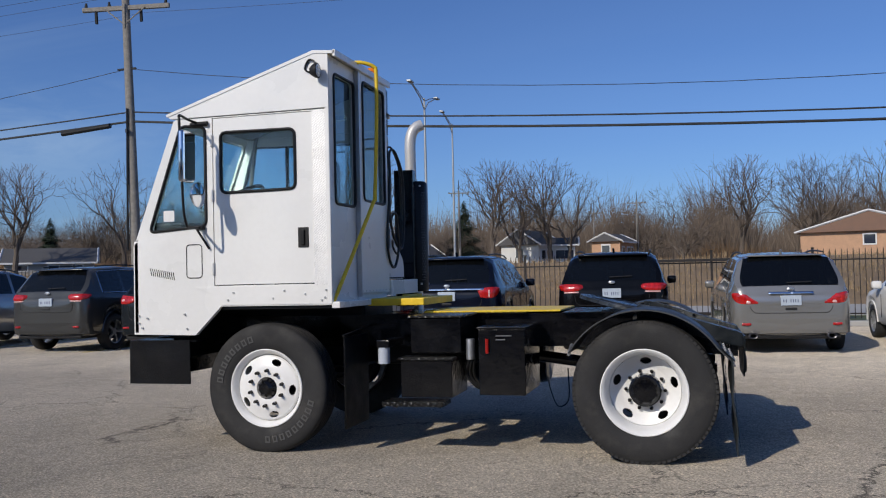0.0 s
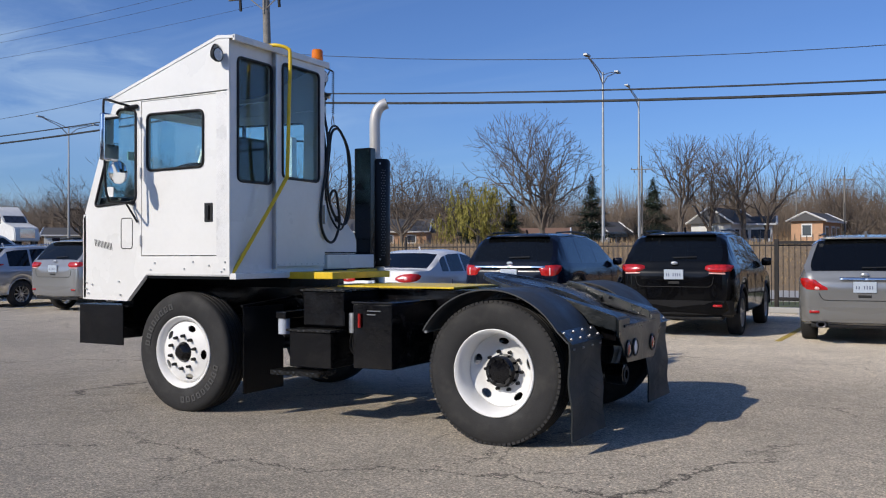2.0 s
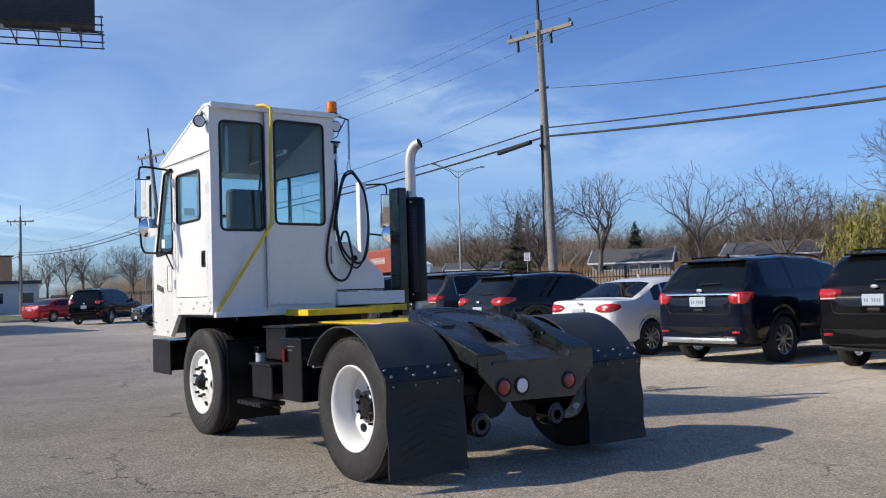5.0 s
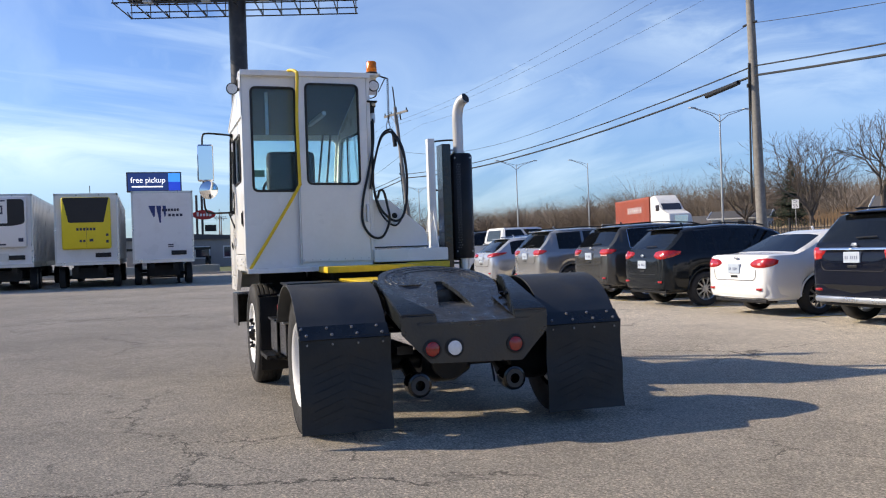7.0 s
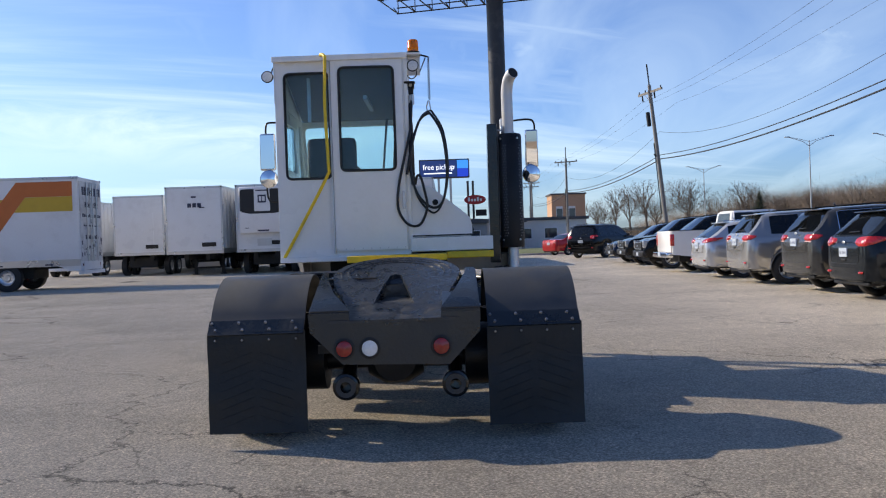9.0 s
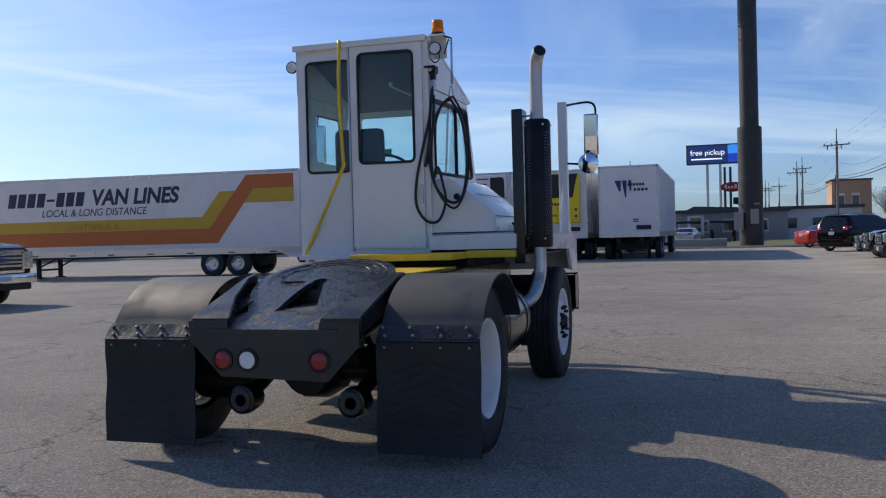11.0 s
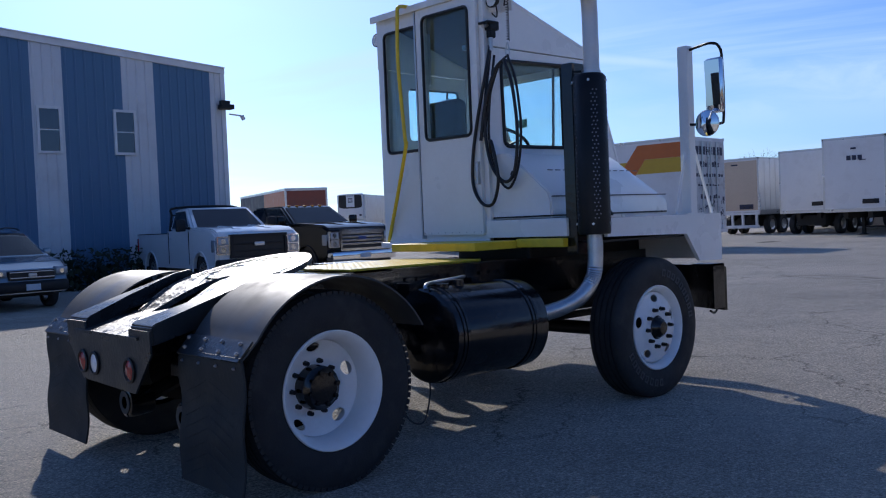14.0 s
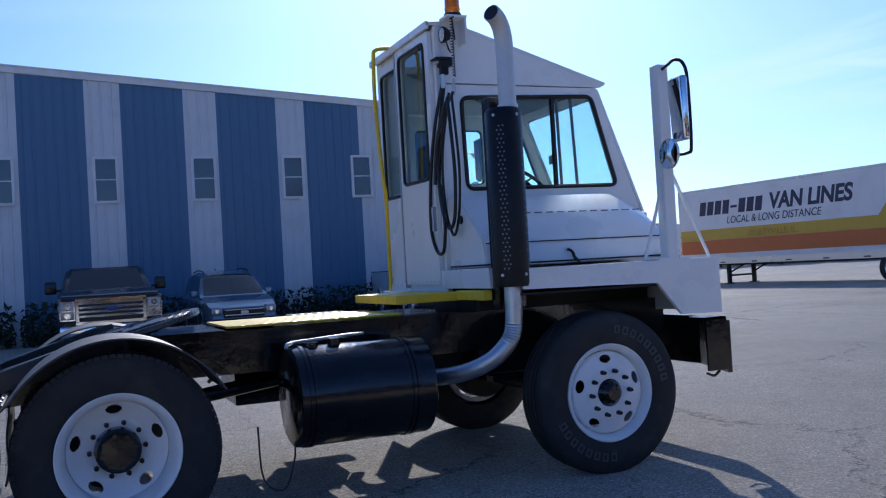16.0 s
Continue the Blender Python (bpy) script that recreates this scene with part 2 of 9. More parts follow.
CHROME = mat("chrome", (0.75, 0.76, 0.78), 0.08, 1.0, 0.03)
MIRROR = mat("mirror_glass", (0.85, 0.87, 0.88), 0.015, 1.0, 0.01)
WHEEL_WHITE = mat("white_wheel_paint", (0.80, 0.80, 0.79), 0.35, 0, 0.03, 3, 0.05, 50, dirt=(0.45, 0.42, 0.38), dirt_amt=0.25, dirt_scale=6)
ORANGE_LENS = mat("orange_beacon_lens", (0.95, 0.25, 0.02), 0.15, 0, 0.05, trans=0.35)
RED_LENS = mat("red_lamp_lens", (0.30, 0.012, 0.009), 0.14, 0, 0.35, 25, coat=0.5)
CLEAR_LENS = mat("clear_lamp_lens", (0.75, 0.76, 0.76), 0.12, 0, 0.1, 60, coat=0.5)
AMBER_LENS = mat("amber_lamp_lens", (0.8, 0.3, 0.03), 0.15, coat=0.5)
SEAT = mat("dark_seat_cloth", (0.035, 0.037, 0.042), 0.85, 0, 0.2, 20, 0.2, 200)
LINER = mat("grey_cab_lining", (0.16, 0.165, 0.17), 0.8, 0, 0.15, 6, 0.15, 90)
GASKET = mat("black_window_gasket", (0.012, 0.012, 0.012), 0.5)
GLASS = mat("tinted_cab_glass", (0.66, 0.83, 0.85), 0.01, 0, 0.02, trans=1.0, ior=1.4)
CAR_GLASS = mat("dark_tinted_car_glass", (0.010, 0.012, 0.014), 0.012, 0, 0.02, trans=0.7, ior=1.45)
STICKER = mat("white_sticker", (0.75, 0.75, 0.74), 0.5)
PLATE = mat("pale_licence_plate", (0.42, 0.48, 0.55), 0.4, 0, 0.1, 30)
INK = mat("dark_print", (0.025, 0.03, 0.06), 0.5)
DARK_PLASTIC = mat("dark_plastic_trim", (0.014, 0.014, 0.015), 0.5, 0, 0.15, 10, 0.1, 150, spec=0.35)


# ---- mesh helpers ----
def part(name, bm, material, parent=None, label="", smooth=None, loc=None):
    me = bpy.data.meshes.new(name)
    bmesh.ops.recalc_face_normals(bm, faces=bm.faces)
    bm.to_mesh(me)
    bm.free()
    me.materials.append(material)
    if smooth:
        for p in me.polygons:
            p.use_smooth = True
        me.set_sharp_from_angle(angle=radians(smooth))
    ob = new(name, me)
    if loc:
        ob.location = loc
    if parent:
        ob.parent = parent
    if label:
        ob["label"] = label
    return ob


def again(ob, parent, loc=None, name=None):
    """One more object on the same mesh."""
    o = new(name or ob.name.split(".")[0], ob.data)
    o.parent = parent
    if loc:
        o.location = loc
    return o


def thing(name, label, category, loc=(0, 0, 0), rot=0.0, group="", kind=""):
    e = new(name)
    e.location = loc
    e.rotation_euler = (0, 0, radians(rot))
    e.empty_display_size = 0.2
    return tagged(e, label, category, group, kind)


def box(bm, x0, x1, y0, y1, z0, z1, bevel=0.0):
    g = bmesh.ops.create_cube(bm, size=1)["verts"]
    for v in g:
        v.co = Vector((x0 + (v.co.x + 0.5) * (x1 - x0), y0 + (v.co.y + 0.5) * (y1 - y0), z0 + (v.co.z + 0.5) * (z1 - z0)))
    if bevel:
        es = list({e for v in g for e in v.link_edges})
        bmesh.ops.bevel(bm, geom=es, offset=bevel, segments=2, affect="EDGES", profile=0.5)
    return bm


def B():
    return bmesh.new()


def boxes(*specs, bevel=0.0):
    bm = B()
    for s in specs:
        box(bm, *s, bevel=bevel)
    return bm


def rod(bm, p, q, r, seg=10, r2=None, caps=True):
    p, q = Vector(p), Vector(q)
    d = q - p
    m = Matrix.Translation((p + q) / 2) @ d.to_track_quat("Z", "Y").to_matrix().to_4x4()
    bmesh.ops.create_cone(bm, segments=seg, radius1=r, radius2=r if r2 is None else r2, depth=d.length, cap_ends=caps, matrix=m)
    return bm


def smooth_path(pts, n=6):
    """A Catmull-Rom curve through the points."""
    P = [Vector(p) for p in pts]
    P = [2 * P[0] - P[1]] + P + [2 * P[-1] - P[-2]]
    out = []
    for i in range(1, len(P) - 2):
        a, b, c, d = P[i - 1:i + 3]
        for k in range(n):
            t = k / n
            out.append(0.5 * (2 * b + (c - a) * t + (2 * a - 5 * b + 4 * c - d) * t * t + (3 * b - a - 3 * c + d) * t ** 3))
    out.append(P[-2])
    return out


def tube(bm, pts, r, seg=8, closed=False):
    pts = [Vector(p) for p in pts]
    rings = []
    n = len(pts)
    s = None
    for i, p in enumerate(pts):
        a = pts[i - 1] if (i > 0 or closed) else p
        c = pts[(i + 1) % n] if (i < n - 1 or closed) else p
        t = (c - a).normalized()
        if s is None:
            s = t.cross(Vector((0.013, 0.021, 1)) if abs(t.z) < 0.9 else Vector((1, 0, 0)))
        s = (s - t * s.dot(t)).normalized()
        u = s.cross(t)
        rr = r[i] if isinstance(r, (list, tuple)) else r
        rings.append([bm.verts.new(p + rr * (math.cos(2 * math.pi * k / seg) * s + math.sin(2 * math.pi * k / seg) * u)) for k in range(seg)])
    for i in range(n if closed else n - 1):
        a, b = rings[i], rings[(i + 1) % n]
        for k in range(seg):
            bm.faces.new((a[k], a[(k + 1) % seg], b[(k + 1) % seg], b[k]))
    if not closed:
        bm.faces.new(rings[0]); bm.faces.new(rings[-1])
    return bm


def lathe(bm, prof, seg=48, m=None, close=False):
    """Turns (radius, along) points round the y axis."""
    rings = []
    for r, a in prof:
        rings.append([bm.verts.new((r * math.cos(2 * math.pi * k / seg), a, r * math.sin(2 * math.pi * k / seg))) for k in range(seg)])
    pairs = list(zip(rings, rings[1:])) + ([(rings[-1], rings[0])] if close else [])
    for a, b in pairs:
        for k in range(seg):
            bm.faces.new((a[k], a[(k + 1) % seg], b[(k + 1) % seg], b[k]))
    if m:
        bmesh.ops.transform(bm, matrix=m, verts=[v for r in rings for v in r])
    return bm


def rrect(pts, r=0.05, n=5):
    """A polygon with rounded corners."""
    out = []
    P = [Vector(p) for p in pts]
    for i, p in enumerate(P):
        a, c = P[i - 1] - p, P[(i + 1) % len(P)] - p
        ra = min(r, a.length * 0.45, c.length * 0.45)
        s, e = p + a.normalized() * ra, p + c.normalized() * ra
        for k in range(n + 1):
            t = k / n
            out.append((1 - t) ** 2 * s + 2 * t * (1 - t) * p + t * t * e)
    return [(v.x, v.y) for v in out]


def panel(bm, outer, holes, to3, th):
    """A flat plate with holes; to3 maps (u, v, depth) to space, depth 0 to th."""
    b2 = bmesh.new()
    es = []
    for poly in [outer, *holes]:
        vs = [b2.verts.new((u, v, 0)) for u, v in poly]
        es += [b2.edges.new((vs[i], vs[(i + 1) % len(vs)])) for i in range(len(vs))]
    bmesh.ops.triangle_fill(b2, use_beauty=True, edges=es)
    b2.verts.ensure_lookup_table()
    lo = {v: bm.verts.new(to3(v.co.x, v.co.y, 0)) for v in b2.verts}
    hi = {v: bm.verts.new(to3(v.co.x, v.co.y, th)) for v in b2.verts}
    for f in b2.faces:
        vs = list(f.verts)
        bm.faces.new([lo[v] for v in vs])
        bm.faces.new([hi[v] for v in reversed(vs)])
    for e in es:
        p, q = e.verts
        bm.faces.new((lo[p], lo[q], hi[q], hi[p]))
    b2.free()
    return bm


def plate2(poly, to3, th):
    """A solid plate from one polygon."""
    bm = B()
    a = [bm.verts.new(to3(u, v, 0)) for u, v in poly]
    b = [bm.verts.new(to3(u, v, th)) for u, v in poly]
    bm.faces.new(a); bm.faces.new(b[::-1])
    for i in range(len(a)):
        j = (i + 1) % len(a)
        bm.faces.new((a[i], b[i], b[j], a[j]))
    return bm


def text_part(name, words, material, parent, size, m, label="", shear=0.0, bold=0.0, width=None):
    cu = bpy.data.curves.new(name, "FONT")
    cu.body, cu.size, cu.extrude, cu.shear, cu.offset = words, size, 0.004, shear, bold
    cu.align_x, cu.align_y = "CENTER", "CENTER"
    tmp = new("tmp", cu)
    me = bpy.data.meshes.new_from_object(tmp.evaluated_get(bpy.context.evaluated_depsgraph_get()))
    bpy.data.objects.remove(tmp)
    if width:
        xs = [v.co.x for v in me.vertices]
        k = width / (max(xs) - min(xs))
        for v in me.vertices:
            v.co.x *= k
    me.transform(m)
    me.materials.clear()
    me.materials.append(material)
    ob = new(name, me)
    ob.parent = parent
    if label:
        ob["label"] = label
    return ob


def pieces(name, material, parent, label, *specs, bevel=0.0):
    """One part for each box."""
    out = [part(name, boxes(s, bevel=bevel), material, parent, label) for s in specs]
    return out[0]


# ---- the yard truck ----
YT = thing("yard_truck", "white single-cab yard tractor with black chassis standing on asphalt", "truck")


def side_l(off):
    return lambda u, v, d: (u, off + d, v)


def back_x(off):
    return lambda u, v, d: (off - d, u, v)


def gasket(poly, f3, parent, r=0.013):
    bm = B()
    tube(bm, [f3(u, v, -0.002) for u, v in poly], r, 6, closed=True)
    return part("window_gasket", bm, GASKET, parent, "black rubber window seal", smooth=60)


def pane(poly, f3, parent, depth=0.02):
    bm = plate2(poly, lambda u, v, d: f3(u, v, depth + d), 0.005)
    ob = part("window_pane", bm, GLASS, parent, "blue-green tinted glass")
    ob.visible_shadow = False
    return ob


CL, CR = -1.25, 0.045          # cab side planes
XB, XD = -2.39, -2.352         # fixed back wall, rear door face
door_win = rrect([(-3.352, 2.115), (-2.692, 2.122), (-2.692, 2.602), (-3.352, 2.610)], 0.055)
quarter = rrect([(-4.02, 1.815), (-3.492, 1.85), (-3.492, 2.665), (-3.715, 2.685)], 0.05)
door_poly = [(-3.42, 1.366), (-2.54, 1.368), (-2.54, 2.728), (-3.42, 2.728)]
left_poly = [(-4.18, 0.965), (-3.606, 0.957), (-3.37, 1.19), (-2.40, 1.19), (-2.40, 2.742), (-3.755, 2.742), (-4.128, 1.76), (-4.18, 1.70)]
hole = [(-3.428, 1.358), (-2.532, 1.360), (-2.532, 2.735), (-3.428, 2.735)]
cab = part("cab_side", panel(B(), left_poly, [hole, quarter], side_l(CL), 0.045), WHITE, YT, "white cab side panel")
gasket(quarter, side_l(CL), cab)
pane(quarter, side_l(CL), cab)
part("sticker", boxes((-3.90, -3.80, CL + 0.017, CL + 0.0195, 1.90, 1.99)), STICKER, cab)
door = part("cab_door", panel(B(), door_poly, [door_win], side_l(CL + 0.002), 0.04), WHITE, YT, "white driver door, closed")
gasket(door_win, side_l(CL + 0.002), door)
pane(door_win, side_l(CL + 0.002), door)
bm = boxes((-2.675, -2.585, CL - 0.006, CL + 0.01, 1.65, 1.81), bevel=0.004)
part("handle_recess", bm, DARK_PLASTIC, door, "black recessed door handle")
part("door_handle", boxes((-2.645, -2.615, CL - 0.02, CL - 0.004, 1.67, 1.79), bevel=0.005), BLACK_MATT, door)
for z in (1.50, 2.10, 2.55):
    bm = B()
    rod(bm, (-3.432, CL - 0.008, z - 0.045), (-3.432, CL - 0.008, z + 0.045), 0.014, 8)
    part("door_hinge", bm, WHITE, door, smooth=40)
# lower skirt strip, hatch, louvres, rivets
part("skirt_strip", plate2([(-3.60, 1.345), (-2.402, 1.352), (-2.402, 1.20), (-3.36, 1.20), (-3.47, 1.30)], side_l(CL - 0.007), 0.006), WHITE, cab)
bm = B()
tube(bm, [(u, CL - 0.001, v) for u, v in rrect([(-3.678, 1.427), (-3.536, 1.427), (-3.536, 1.70), (-3.678, 1.70)], 0.03, 3)], 0.004, 5, closed=True)
part("hatch_seam", bm, DARK_PLASTIC, cab, "dark seam of a small hatch")
bm = B()
for k in range(12):
    x = -4.02 + k * 0.0195
    rod(bm, (x, CL - 0.001, 1.515 - k * 0.0035), (x + 0.012, CL - 0.001, 1.452 - k * 0.0035), 0.0035, 5)
tagged(part("louvre", bm, DARK_PLASTIC, cab, "small slanted vent slots"), kind="stuff")
bm = B()
for x, z in ((-4.13, 1.12), (-4.10, 1.02), (-4.05, 1.10), (-3.7, 1.13), (-3.68, 1.01), (-3.30, 1.24), (-3.25, 1.30), (-2.9, 1.25), (-2.8, 1.31), (-2.62, 1.28), (-2.48, 1.23), (-2.44, 1.31), (-2.45, 1.25), (-4.13, 1.06)):
    rod(bm, (x, CL - 0.016, z), (x, CL + 0.002, z), 0.008, 6)
tagged(part("rivet", bm, STEEL, cab, smooth=40), kind="stuff")
part("tread_strip", boxes((-2.538, -2.398, CL - 0.006, CL + 0.001, 1.352, 2.735)), WHITE_TREAD, cab, "white diamond tread plate strip")
part("corner_post", boxes((-2.425, -2.392, CL - 0.008, CL + 0.05, 1.20, 3.175), bevel=0.004), WHITE, cab)

# roof: sloped visor cap
roof = part("roof_panel", plate2([(-2.335, 3.172), (-2.515, 3.186), (-3.835, 2.764), (-3.845, 2.785), (-2.515, 3.212), (-2.335, 3.196)], lambda u, v, d: (u, CL - 0.018 + d, v), CR - CL + 0.036), WHITE, YT, "white sloped cab roof")
gable = [(-2.392, 2.752), (-2.392, 3.176), (-2.515, 3.188), (-3.83, 2.766), (-3.80, 2.748)]
part("roof_side", plate2(gable, side_l(CL - 0.012), 0.03), WHITE, roof)
part("roof_side", plate2(gable, side_l(CR - 0.018), 0.03), WHITE, roof)
part("roof_lip", boxes((-2.35, -2.325, CL - 0.018, CR + 0.018, 3.15, 3.205), bevel=0.005), WHITE, roof)
part("headliner", plate2([(-2.42, 3.13), (-2.51, 3.14), (-3.72, 2.74), (-3.72, 2.73), (-2.51, 3.125), (-2.42, 3.115)], lambda u, v, d: (u, CL + 0.06 + d, v), CR - CL - 0.12), LINER, roof, "grey cab ceiling lining")

# back wall and rear door
w1 = rrect([(-1.16, 1.995), (-0.722, 1.995), (-0.722, 3.04), (-1.16, 3.04)], 0.055)
w2 = rrect([(-0.615, 2.06), (-0.075, 2.055), (-0.075, 3.075), (-0.615, 3.08)], 0.055)
back = part("back_wall", panel(B(), [(CL + 0.0, 1.20), (0.045, 1.20), (0.045, 3.16), (CL + 0.0, 3.165)], [w1, rrect([(-0.64, 1.4), (-0.05, 1.4), (-0.05, 3.1), (-0.64, 3.1)], 0.03)], back_x(XB), 0.04), WHITE, YT, "white cab back wall")
gasket(w1, back_x(XB), back)
pane(w1, back_x(XB), back)
rdoor = part("rear_door", panel(B(), rrect([(-0.695, 1.268), (0.012, 1.262), (0.012, 3.148), (-0.695, 3.152)], 0.015, 2), [w2], back_x(XD), 0.034), WHITE, YT, "white rear entry door, closed")
gasket(w2, back_x(XD), rdoor)
pane(w2, back_x(XD), rdoor)
bm = B()
for k in range(9):
    rod(bm, (XD - 0.002, -0.68 + 0.084 * k, 1.285), (XD + 0.004, -0.68 + 0.084 * k, 1.285), 0.006, 6)
tagged(part("rivet", bm, STEEL, rdoor), kind="stuff")
part("door_track", boxes((-2.385, -2.345, -0.715, -0.700, 1.24, 3.15)), STEEL, back)
part("door_latch", boxes((XD - 0.004, XD + 0.03, -0.02, 0.005, 1.66, 1.84), bevel=0.004), STEEL, rdoor, "steel door latch")
part("sill", boxes((-2.40, -2.33, CL, 0.05, 1.165, 1.215), (-2.40, -2.345, 0.05, 0.86, 1.235, 1.37), bevel=0.005), WHITE, back)

# right wall, window, windshield, front
rwin = rrect([(-2.60, 1.962), (-3.905, 1.972), (-3.712, 2.675), (-2.585, 2.645)], 0.06)
right_poly = [(-2.392, 1.25), (-4.12, 1.25), (-4.12, 1.76), (-3.755, 2.742), (-2.392, 2.742)]
rwall = part("cab_side", panel(B(), right_poly, [rwin], lambda u, v, d: (u, CR - d, v), 0.045), WHITE, YT, "white cab side panel")
gasket(rwin, lambda u, v, d: (u, CR - d, v), rwall, 0.017)
pane(rwin, lambda u, v, d: (u, CR - d, v), rwall)
bm = boxes((-3.375, -3.35, CR - 0.03, CR + 0.004, 1.97, 2.665))
part("window_mullion", bm, GASKET, rwall, "black sliding window bar")
part("corner_post", boxes((-2.43, -2.385, CR - 0.02, CR + 0.02, 1.25, 3.17), bevel=0.005), WHITE, rwall)
ws = lambda u, v, d: (-3.755 - 0.373 * v - d * 0.93, u, 2.742 - 0.982 * v - d * 0.36)
ws_hole = rrect([(CL + 0.07, 0.06), (CR - 0.07, 0.06), (CR - 0.07, 0.95), (CL + 0.07, 0.95)], 0.06)
front = part("windshield_frame", panel(B(), [(CL, 0), (CR, 0), (CR, 1), (CL, 1)], [ws_hole], ws, 0.03), WHITE, YT)
pane(ws_hole, ws, front, 0.012)
part("front_panel", boxes((-4.18, -4.13, CL, CR + 0.005, 0.97, 1.745), bevel=0.01), WHITE, YT, "white flat cab nose")
part("cab_floor", boxes((-4.13, -2.43, CL + 0.05, CR - 0.05, 1.215, 1.25)), DARK_PLASTIC, YT)
part("rear_lower_lining", boxes((-2.50, -2.44, CL + 0.05, CR - 0.05, 1.25, 1.98)), LINER, YT)
# interior
dash = part("dashboard", boxes((-4.08, -3.75, CL + 0.06, CR - 0.06, 1.70, 1.90), (-3.95, -3.7, -0.35, CR - 0.06, 1.30, 1.80), bevel=0.03), DARK_PLASTIC, YT)
bm = B()
ring = [(-3.45 + 0.05 * math.sin(a), -0.72 + 0.21 * math.cos(a), 2.10 + 0.19 * math.sin(a)) for a in [2 * math.pi * k / 32 for k in range(32)]]
ring = [(p[0] + 0.13 * (p[2] - 2.10) / 0.19, p[1], 2.10 + 0.6 * (p[2] - 2.10)) for p in ring]
tube(bm, ring, 0.016, 8, closed=True)
for k in (0, 11, 21):
    rod(bm, ring[k], (-3.48, -0.72, 2.07), 0.010, 6)
rod(bm, (-3.48, -0.72, 2.08), (-3.85, -0.72, 1.75), 0.03, 10)
part("steering_wheel", bm, BLACK_MATT, dash, "black steering wheel", smooth=50)
bm = boxes((-3.16, -2.66, -1.0, -0.48, 1.55, 1.68), bevel=0.04)
box(bm, -2.74, -2.60, -0.99, -0.49, 1.66, 2.42, bevel=0.05)
seat = part("driver_seat", bm, SEAT, YT, "dark cloth driver seat", smooth=50)
part("seat_base", boxes((-3.05, -2.72, -0.92, -0.56, 1.25, 1.55)), BLACK_MATT, seat)
bm = B()
rod(bm, (-3.70, -0.20, 1.80), (-3.62, -0.12, 2.72), 0.013, 8)
rod(bm, (-3.62, -0.32, 1.80), (-3.55, -0.22, 2.72), 0.013, 8)
part("grab_bar", bm, LINER, dash, smooth=40)
pieces("ceiling_rail", STEEL, roof, "", (-2.75, -2.70, -0.98, -0.95, 2.60, 3.05), (-3.5, -2.6, -0.40, -0.36, 2.80, 2.84))
part("sticker", boxes((-3.895, -3.885, -0.98, -0.86, 2.26, 2.34)), mat("green_sticker", (0.12, 0.3, 0.2), 0.5), front)

# lamps, beacon, gladhands, hoses
def work_lamp(x, y, z, parent):
    bm = B()
    lathe(bm, [(0.0, -0.05), (0.035, -0.045), (0.058, -0.01), (0.06, 0.012), (0.052, 0.016)], 24, pose(x, y, z, 0, 0, -90))
    o = part("work_lamp", bm, DARK_PLASTIC, parent, "round black work lamp", smooth=40)
    bm = B()
    lathe(bm, [(0.0, 0.018), (0.05, 0.014)], 24, pose(x, y, z, 0, 0, -90))
    for k in range(7):
        a = 2 * math.pi * k / 6
        r = 0.03 if k < 6 else 0.0
        rod(bm, (x + 0.012, y + r * math.cos(a), z + r * math.sin(a)), (x + 0.022, y + r * math.cos(a), z + r * math.sin(a)), 0.011, 8)
    tagged(part("lens", bm, CLEAR_LENS, o), kind="stuff")
    return o


lamp = work_lamp(-2.455, -1.335, 3.03, YT)
bm = B()
tube(bm, smooth_path([(-2.47, -1.30, 3.06), (-2.50, -1.285, 3.12), (-2.55, -1.275, 3.13), (-2.58, -1.272, 3.06), (-2.50, -1.27, 3.02)]), 0.008, 6)
rod(bm, (-2.47, -1.30, 3.03), (-2.47, -1.255, 3.03), 0.012, 6)
part("lamp_cable", bm, HOSE, lamp, smooth=60)
lamp = work_lamp(-2.44, 0.122, 3.09, YT)
bracket = part("beacon_bracket", boxes((-2.60, -2.44, 0.06, 0.20, 3.205, 3.222), (-2.60, -2.585, 0.06, 0.19, 3.02, 3.205), (-2.59, -2.45, 0.062, 0.068, 3.02, 3.205)), WHITE, YT, "white steel lamp bracket")
bm = B()
rod(bm, (-2.50, 0.19, 3.21), (-2.44, 0.28, 3.17), 0.008, 6)
rod(bm, (-2.50, 0.19, 3.04), (-2.46, 0.25, 3.17), 0.006, 6)
part("hose_arm", bm, BLACK_MATT, bracket)
bm = B()
lathe(bm, [(0.0, 0.0), (0.062, 0.0), (0.065, 0.02), (0.06, 0.025)], 28, pose(-2.52, 0.127, 3.222, 90))
beacon = part("beacon", bm, BLACK_MATT, YT, "orange rotating beacon", smooth=40)
bm = B()
lathe(bm, [(0.056, 0.022), (0.056, 0.055), (0.059, 0.06), (0.055, 0.066), (0.054, 0.125), (0.045, 0.14), (0.0, 0.143)], 28, pose(-2.52, 0.127, 3.222, 90))
part("lens", bm, ORANGE_LENS, beacon, "orange ribbed lens", smooth=40)
glad = part("gladhand_block", boxes((-2.50, -2.40, 0.055, 0.13, 2.86, 2.93), (-2.47, -2.41, 0.07, 0.12, 2.80, 2.87), (-2.46, -2.36, 0.03, 0.14, 2.905, 2.925), bevel=0.008), BLACK_MATT, YT, "black air coupling block")
for p, q in (((-2.44, 0.08, 2.80), (-2.44, 0.08, 2.72)), ((-2.42, 0.11, 2.80), (-2.42, 0.11, 2.70)), ((-2.40, 0.095, 2.9), (-2.35, 0.095, 2.88))):
    bm = B()
    rod(bm, p, q, 0.016, 8)
    part("coupling", bm, STEEL, glad, smooth=40)
hx = -2.335
